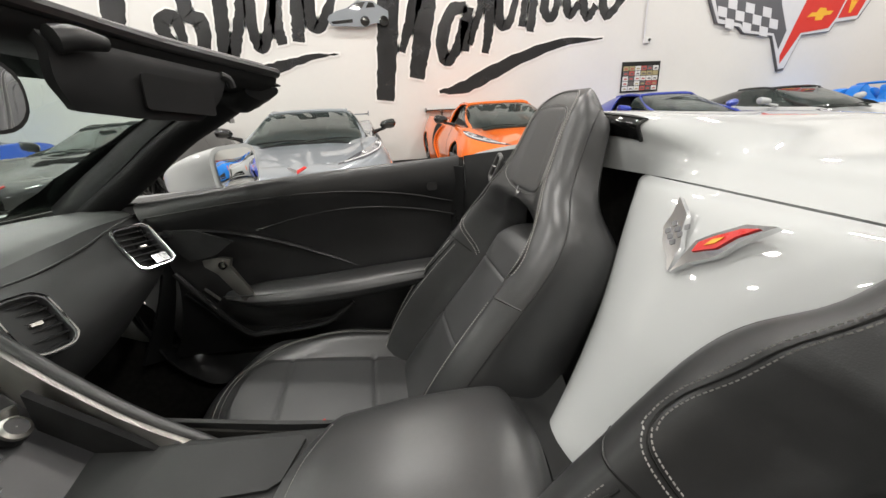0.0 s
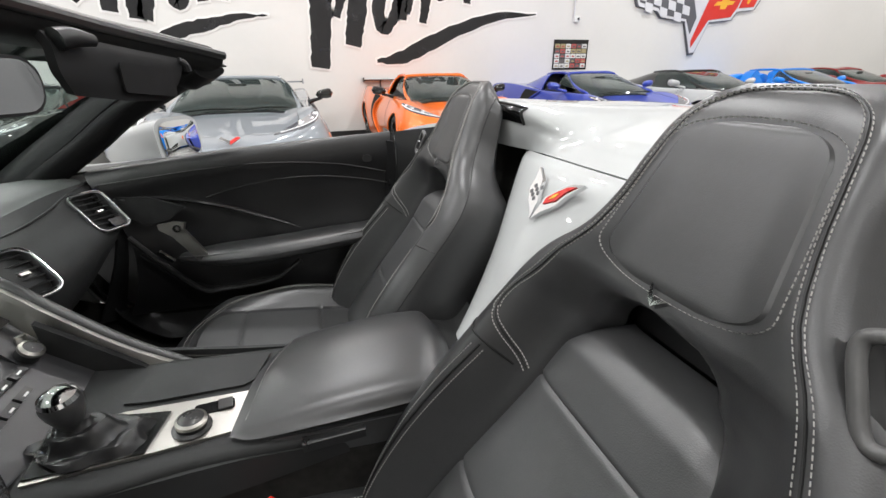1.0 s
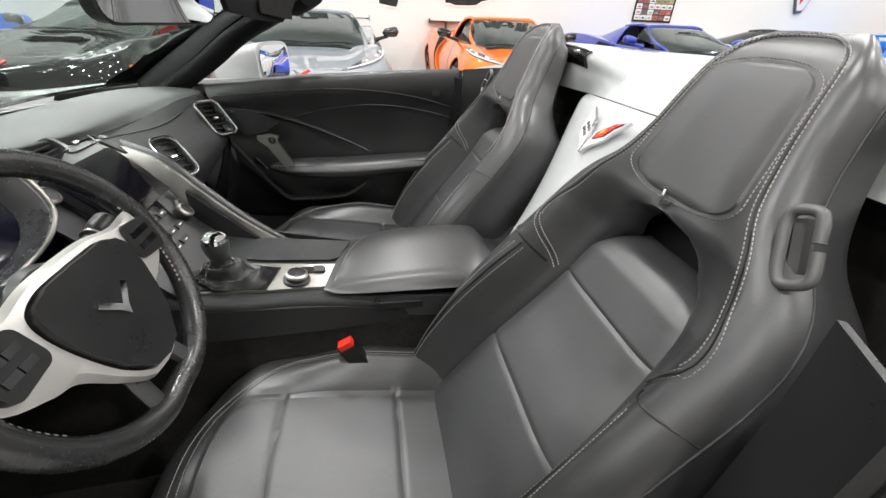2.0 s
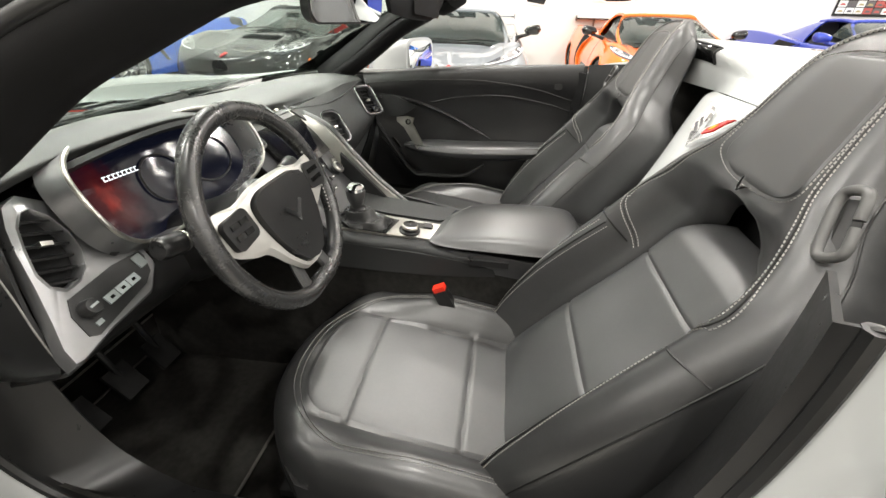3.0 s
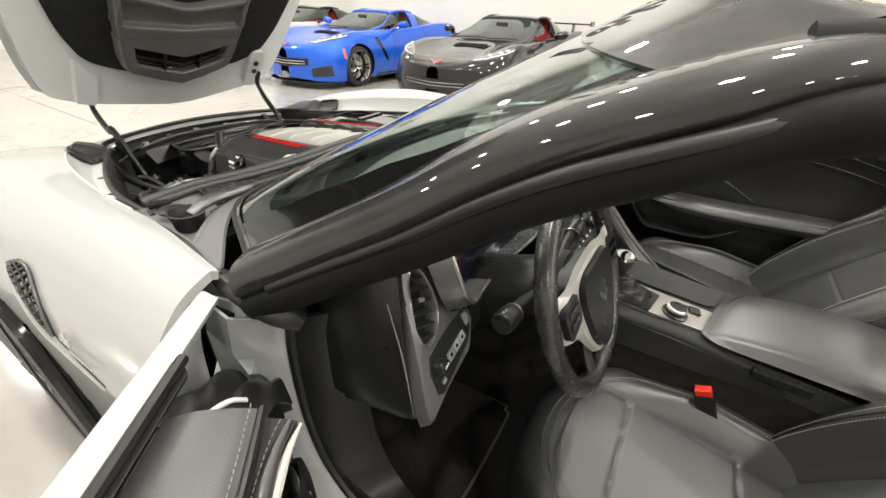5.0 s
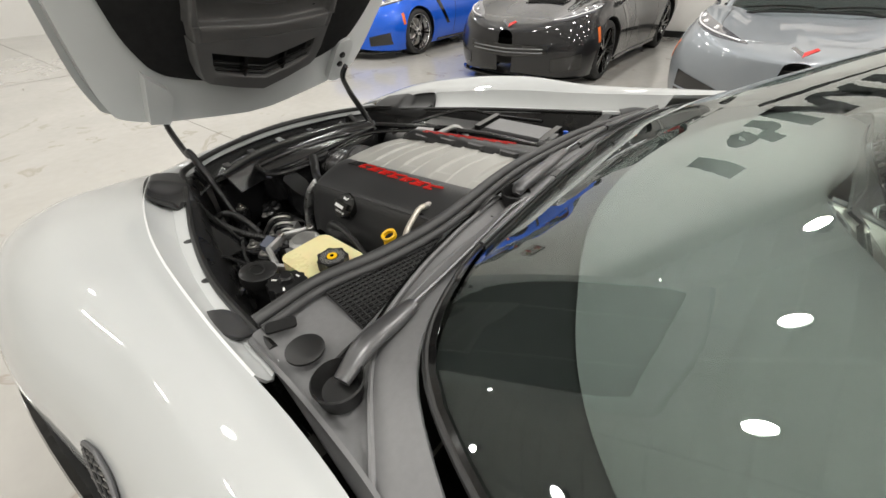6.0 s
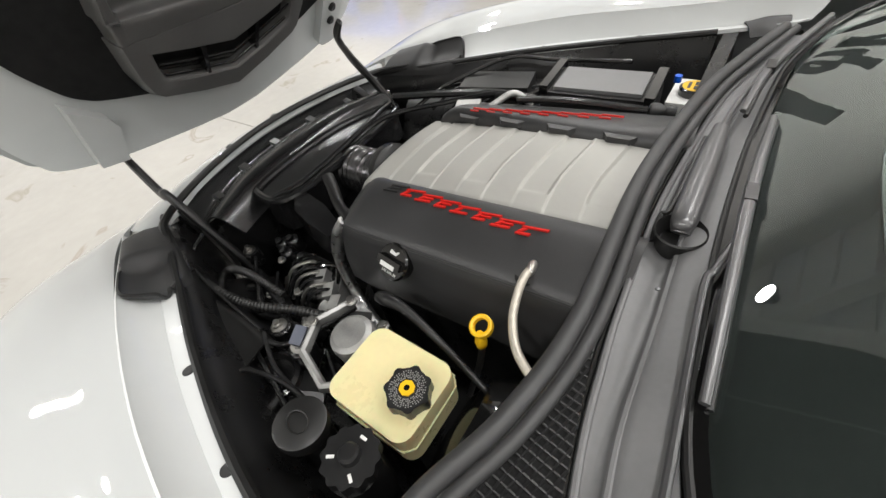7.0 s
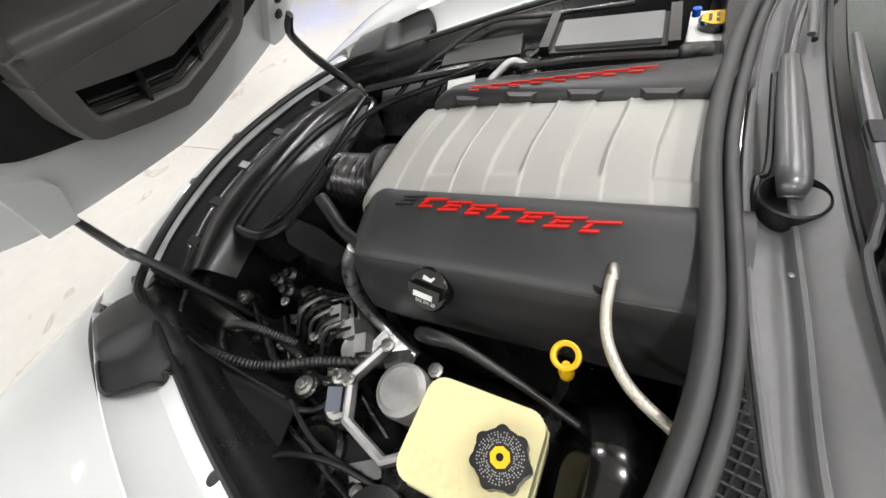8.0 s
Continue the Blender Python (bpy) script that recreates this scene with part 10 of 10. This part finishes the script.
looms = [([(-0.40, -0.40, 0.60), (-0.33, -0.385, 0.625), (-0.25, -0.40, 0.64), (-0.18, -0.43, 0.64), (-0.12, -0.425, 0.65)], 0.010), ([(-0.44, -0.40, 0.56), (-0.38, -0.43, 0.60), (-0.28, -0.44, 0.62), (-0.20, -0.42, 0.63)], 0.008),
         ([(-0.52, -0.38, 0.72), (-0.50, -0.43, 0.70), (-0.40, -0.455, 0.66), (-0.25, -0.485, 0.67), (-0.10, -0.525, 0.69), (0.03, -0.56, 0.70)], 0.0045), ([(-0.20, -0.30, 0.57), (-0.14, -0.37, 0.60), (-0.10, -0.42, 0.60), (-0.02, -0.47, 0.58)], 0.006),
         ([(-0.02, -0.51, 0.60), (0.0, -0.55, 0.68), (0.03, -0.58, 0.71), (0.04, -0.60, 0.68), (0.06, -0.60, 0.60)], 0.006), ([(-0.02, -0.51, 0.60), (0.05, -0.53, 0.63), (0.12, -0.545, 0.65)], 0.009),
         ([(-0.30, 0.36, 0.76), (-0.15, 0.50, 0.80), (0.0, 0.52, 0.80), (0.2, 0.50, 0.82)], 0.006), ([(-0.45, 0.30, 0.74), (-0.2, 0.33, 0.77), (-0.05, 0.30, 0.80), (0.05, 0.28, 0.81)], 0.011),
         ([(-0.42, 0.02, 0.72), (-0.36, 0.16, 0.76), (-0.2, 0.26, 0.78), (-0.08, 0.30, 0.80)], 0.007), ([(0.02, 0.235, 0.83), (0.14, 0.25, 0.835), (0.32, 0.265, 0.83)], 0.008)]
for k in range(16):
    x, y = -0.47 + 0.035 * k, -0.34 - 0.012 * k
    a = Vector((x, y + rnd.uniform(-0.04, 0.04), 0.58 + rnd.uniform(-0.03, 0.05)))
    b = a + Vector((rnd.uniform(0.05, 0.16), rnd.uniform(-0.12, 0.02), rnd.uniform(-0.03, 0.06)))
    looms.append(([a, a.lerp(b, 0.3) + Vector((0, 0.02, 0.035)), a.lerp(b, 0.7) + Vector((0.01, -0.015, 0.02)), b], rnd.choice((0.0035, 0.0045, 0.006, 0.008))))
for k in range(8):
    x = -0.36 + 0.06 * k
    looms.append(([(x, 0.30, 0.72), (x + 0.05, 0.36, 0.75 + 0.01 * (k % 3)), (x + 0.09, 0.43 + 0.012 * k, 0.74), (x + 0.16, 0.47, 0.70)], rnd.choice((0.004, 0.006, 0.009))))
for pts, r in looms:
    rib = cr(pts, 90)
    part("wiring_loom", tube(rib, [r * (1 + (0.12 if k % 2 else -0.06) * (r > 0.0075)) for k in range(90)], 8), BAYGLOSS, car)
part("rod_end", lathe([(0.012, 0), (0.016, 0.004), (0.016, 0.018), (0.010, 0.03), (0.013, 0.036), (0.013, 0.05)], facing((0.30, 0.262, 0.832), (1, 0.05, 0)), 14), RUBBER, car)
for x, y, z in ((-0.02, -0.36, 0.68), (0.0, -0.52, 0.66), (0.12, -0.58, 0.64)):
    part("bay_bracket", box(0.045, 0.026, 0.014, pose(x, y, z, 12, 20, 35), 0.004), PLASTIC, car)
for k in range(7):
    x, y = -0.455 + 0.036 * k, -0.255 - 0.014 * k + 0.03 * (k % 2)
    fit = facing((x, y, 0.60 + 0.012 * (k % 3)), (0.2 - 0.1 * (k % 3), -0.3, 0.9))
    part("bay_fitting", lathe([(0.017, -0.05), (0.018, -0.004), (0.014, 0.0), (0.009, 0.002), (0.009, 0.014), (0.001, 0.015)], fit, 18), BAYGLOSS, car)
for x, y, z in ((-0.30, -0.395, 0.628), (-0.235, -0.36, 0.635), (-0.10, -0.455, 0.655), (0.02, -0.545, 0.70), (-0.36, -0.31, 0.63)):
    part("bay_bolt", lathe([(0.010, -0.004), (0.010, 0.0), (0.006, 0.001), (0.006, 0.007), (0.001, 0.008)], Matrix.Translation((x, y, z)), 10), STEEL, car)
part("spring_cup", lathe([(0.050, -0.03), (0.052, 0.008), (0.044, 0.012), (0.038, 0.002), (0.014, -0.004), (0.014, 0.014), (0.009, 0.018), (0.001, 0.018)], Matrix.Translation((-0.096, -0.528, 0.655)), 32), BAYGLOSS, car)
splash = vrows([[(-0.49, -0.480, 0.712), (-0.36, -0.510, 0.718), (-0.25, -0.543, 0.722), (-0.142, -0.585, 0.728)], [(-0.47, -0.473, 0.700), (-0.33, -0.490, 0.702), (-0.22, -0.510, 0.704), (-0.120, -0.560, 0.708)], [(-0.44, -0.468, 0.688), (-0.33, -0.478, 0.690), (-0.21, -0.480, 0.692), (-0.137, -0.490, 0.694)], [(-0.43, -0.460, 0.640), (-0.33, -0.468, 0.640), (-0.21, -0.470, 0.640), (-0.137, -0.478, 0.640)]])
part("splash_panel", patch(splash, 24, 14, 0.004), RUBBER, car, "matt black rubber splash panel")
shelf_r = vrows([[(-0.13, -0.598, 0.722), (0.0, -0.615, 0.728), (0.12, -0.632, 0.74)], [(-0.10, -0.568, 0.665), (0.02, -0.580, 0.66), (0.12, -0.60, 0.66)], [(-0.06, -0.480, 0.64), (0.03, -0.50, 0.63), (0.10, -0.51, 0.62)]])
part("splash_panel", patch(shelf_r, 16, 12, 0.004), DARK, car)
for pts, r, ribbed in (([(-0.405, -0.454, 0.645), (-0.428, -0.425, 0.655), (-0.420, -0.402, 0.66), (-0.373, -0.391, 0.665), (-0.31, -0.388, 0.66), (-0.249, -0.387, 0.645)], 0.009, True),
                       ([(-0.440, -0.463, 0.690), (-0.36, -0.463, 0.695), (-0.287, -0.457, 0.69), (-0.235, -0.440, 0.68), (-0.175, -0.410, 0.672), (-0.112, -0.389, 0.668), (-0.034, -0.359, 0.65)], 0.0095, True),
                       ([(-0.591, -0.399, 0.725), (-0.55, -0.420, 0.724), (-0.507, -0.438, 0.722), (-0.387, -0.463, 0.722), (-0.267, -0.474, 0.722), (-0.147, -0.481, 0.720)], 0.0028, False),
                       ([(-0.111, -0.600, 0.715), (-0.113, -0.575, 0.722), (-0.105, -0.552, 0.724), (-0.082, -0.540, 0.722), (-0.019, -0.527, 0.718), (0.075, -0.530, 0.700)], 0.0042, False),
                       ([(-0.140, -0.482, 0.715), (-0.112, -0.495, 0.718), (-0.055, -0.518, 0.716), (0.039, -0.528, 0.705), (0.08, -0.531, 0.69)], 0.0042, False),
                       ([(-0.137, -0.490, 0.700), (-0.100, -0.470, 0.690), (-0.06, -0.40, 0.69), (-0.03, -0.35, 0.70)], 0.005, False)):
    line = cr(pts, 140)
    part("corrugated_loom" if ribbed else "thin_cable", tube(line, [r * (1.12 if ribbed and k % 3 == 0 else 0.94) for k in range(140)], 10), RUBBER if ribbed else PLASTIC, car)
for x, y, z, r in ((-0.067, -0.462, 0.705, 0.012), (-0.164, -0.450, 0.678, 0.011), (-0.107, -0.416, 0.680, 0.009), (-0.486, -0.325, 0.625, 0.011)):
    nut = part("wing_bolt", lathe([(r * 1.5, -0.006), (r * 1.5, -0.002), (r * 0.9, 0.0), (r * 0.9, 0.006), (r * 0.5, 0.007), (r * 0.5, 0.013), (0.001, 0.013)], Matrix.Translation((x, y, z)), 14), STEEL, car)
    part("bolt_boss", lathe([(r * 2.0, -0.05), (r * 2.0, -0.008), (r * 1.6, -0.005)], Matrix.Translation((x, y, z)), 16), DARK, nut)
part("gloss_tank", prism([(-0.391, -0.152), (-0.300, -0.168), (-0.214, -0.201), (-0.200, -0.225), (-0.206, -0.245), (-0.280, -0.236), (-0.356, -0.217), (-0.392, -0.185)], 0.085, Matrix.Translation((0, 0, 0.635)), 0.018, 4), BAYGLOSS, car, "gloss black moulded tank")
for k in range(6):
    x = -0.255 + 0.020 * k
    part("hard_line", tube([(x, -0.275 - 0.008 * k, 0.625), (x - 0.004, -0.288 - 0.008 * k, 0.652), (x - 0.03, -0.325 - 0.006 * k, 0.650), (x - 0.05, -0.36 - 0.005 * k, 0.60)], 0.0038, 6, 24), BAYGLOSS if k % 2 else STEEL, car)
for x, y, z, a in ((-0.205, -0.305, 0.640, 25), (-0.160, -0.325, 0.640, 30), (-0.118, -0.345, 0.645, 20)):
    part("valve_block_cap", box(0.026, 0.034, 0.022, pose(x, y, z, 10, -12, a), 0.004, 2), CAST, car)
# battery with its frame, fuse box and coolant cap on the far side
bt = part("battery", box(0.255, 0.135, 0.17, pose(0.165, 0.385, 0.730, 0, 0, 3), 0.010), PLASTIC, car, "black battery with a bar frame")
part("battery_lid", box(0.20, 0.11, 0.010, pose(0.165, 0.387, 0.818, 0, 0, 3), 0.004), COWL, bt)
for x in (0.045, 0.285):
    part("battery_bar", box(0.020, 0.150, 0.022, pose(x, 0.385, 0.820, 0, 0, 3), 0.005), GLOSS, bt)
part("fuse_box", box(0.20, 0.10, 0.06, pose(-0.14, 0.42, 0.745, 0, 0, 12), 0.012), PLASTIC, car)
part("ac_line", tube([(-0.06, 0.19, 0.80), (-0.03, 0.23, 0.82), (0.0, 0.26, 0.83), (0.04, 0.27, 0.80)], 0.008, 10, 20), CAST, car)
part("ac_port", box(0.06, 0.05, 0.035, pose(-0.10, 0.20, 0.80, 0, 0, 20), 0.006), CAST, car)
tank = part("coolant_tank", box(0.10, 0.12, 0.12, pose(0.36, 0.44, 0.73, 0, 0, 0), 0.03, 3), PRINT, car)
cc = part("coolant_cap", lathe([(0.030, 0), (0.032, 0.003), (0.032, 0.016), (0.028, 0.019), (0.001, 0.019)], Matrix.Translation((0.356, 0.437, 0.787)), 28), GLOSS, tank, "black coolant cap with yellow print")
part("cap_print", lathe([(0.026, 0.0192), (0.0265, 0.0198), (0.001, 0.0198)], Matrix.Translation((0.356, 0.437, 0.787)), 28), YELLOW, cc)
for x, y, w in ((0.0, 0.014, 0.022), (-0.010, 0.001, 0.016), (0.010, 0.001, 0.014), (0.0, -0.012, 0.028)):
    part("cap_symbol", box(w, 0.006, 0.0006, Matrix.Translation((0.356 + y, 0.437 - x, 0.8071)) @ Matrix.Rotation(1.57, 4, "Z")), GLOSS, cc)
part("blue_cap", lathe([(0.008, 0), (0.008, 0.014), (0.001, 0.015)], Matrix.Translation((0.318, 0.43, 0.815)), 12), BLUE, car)
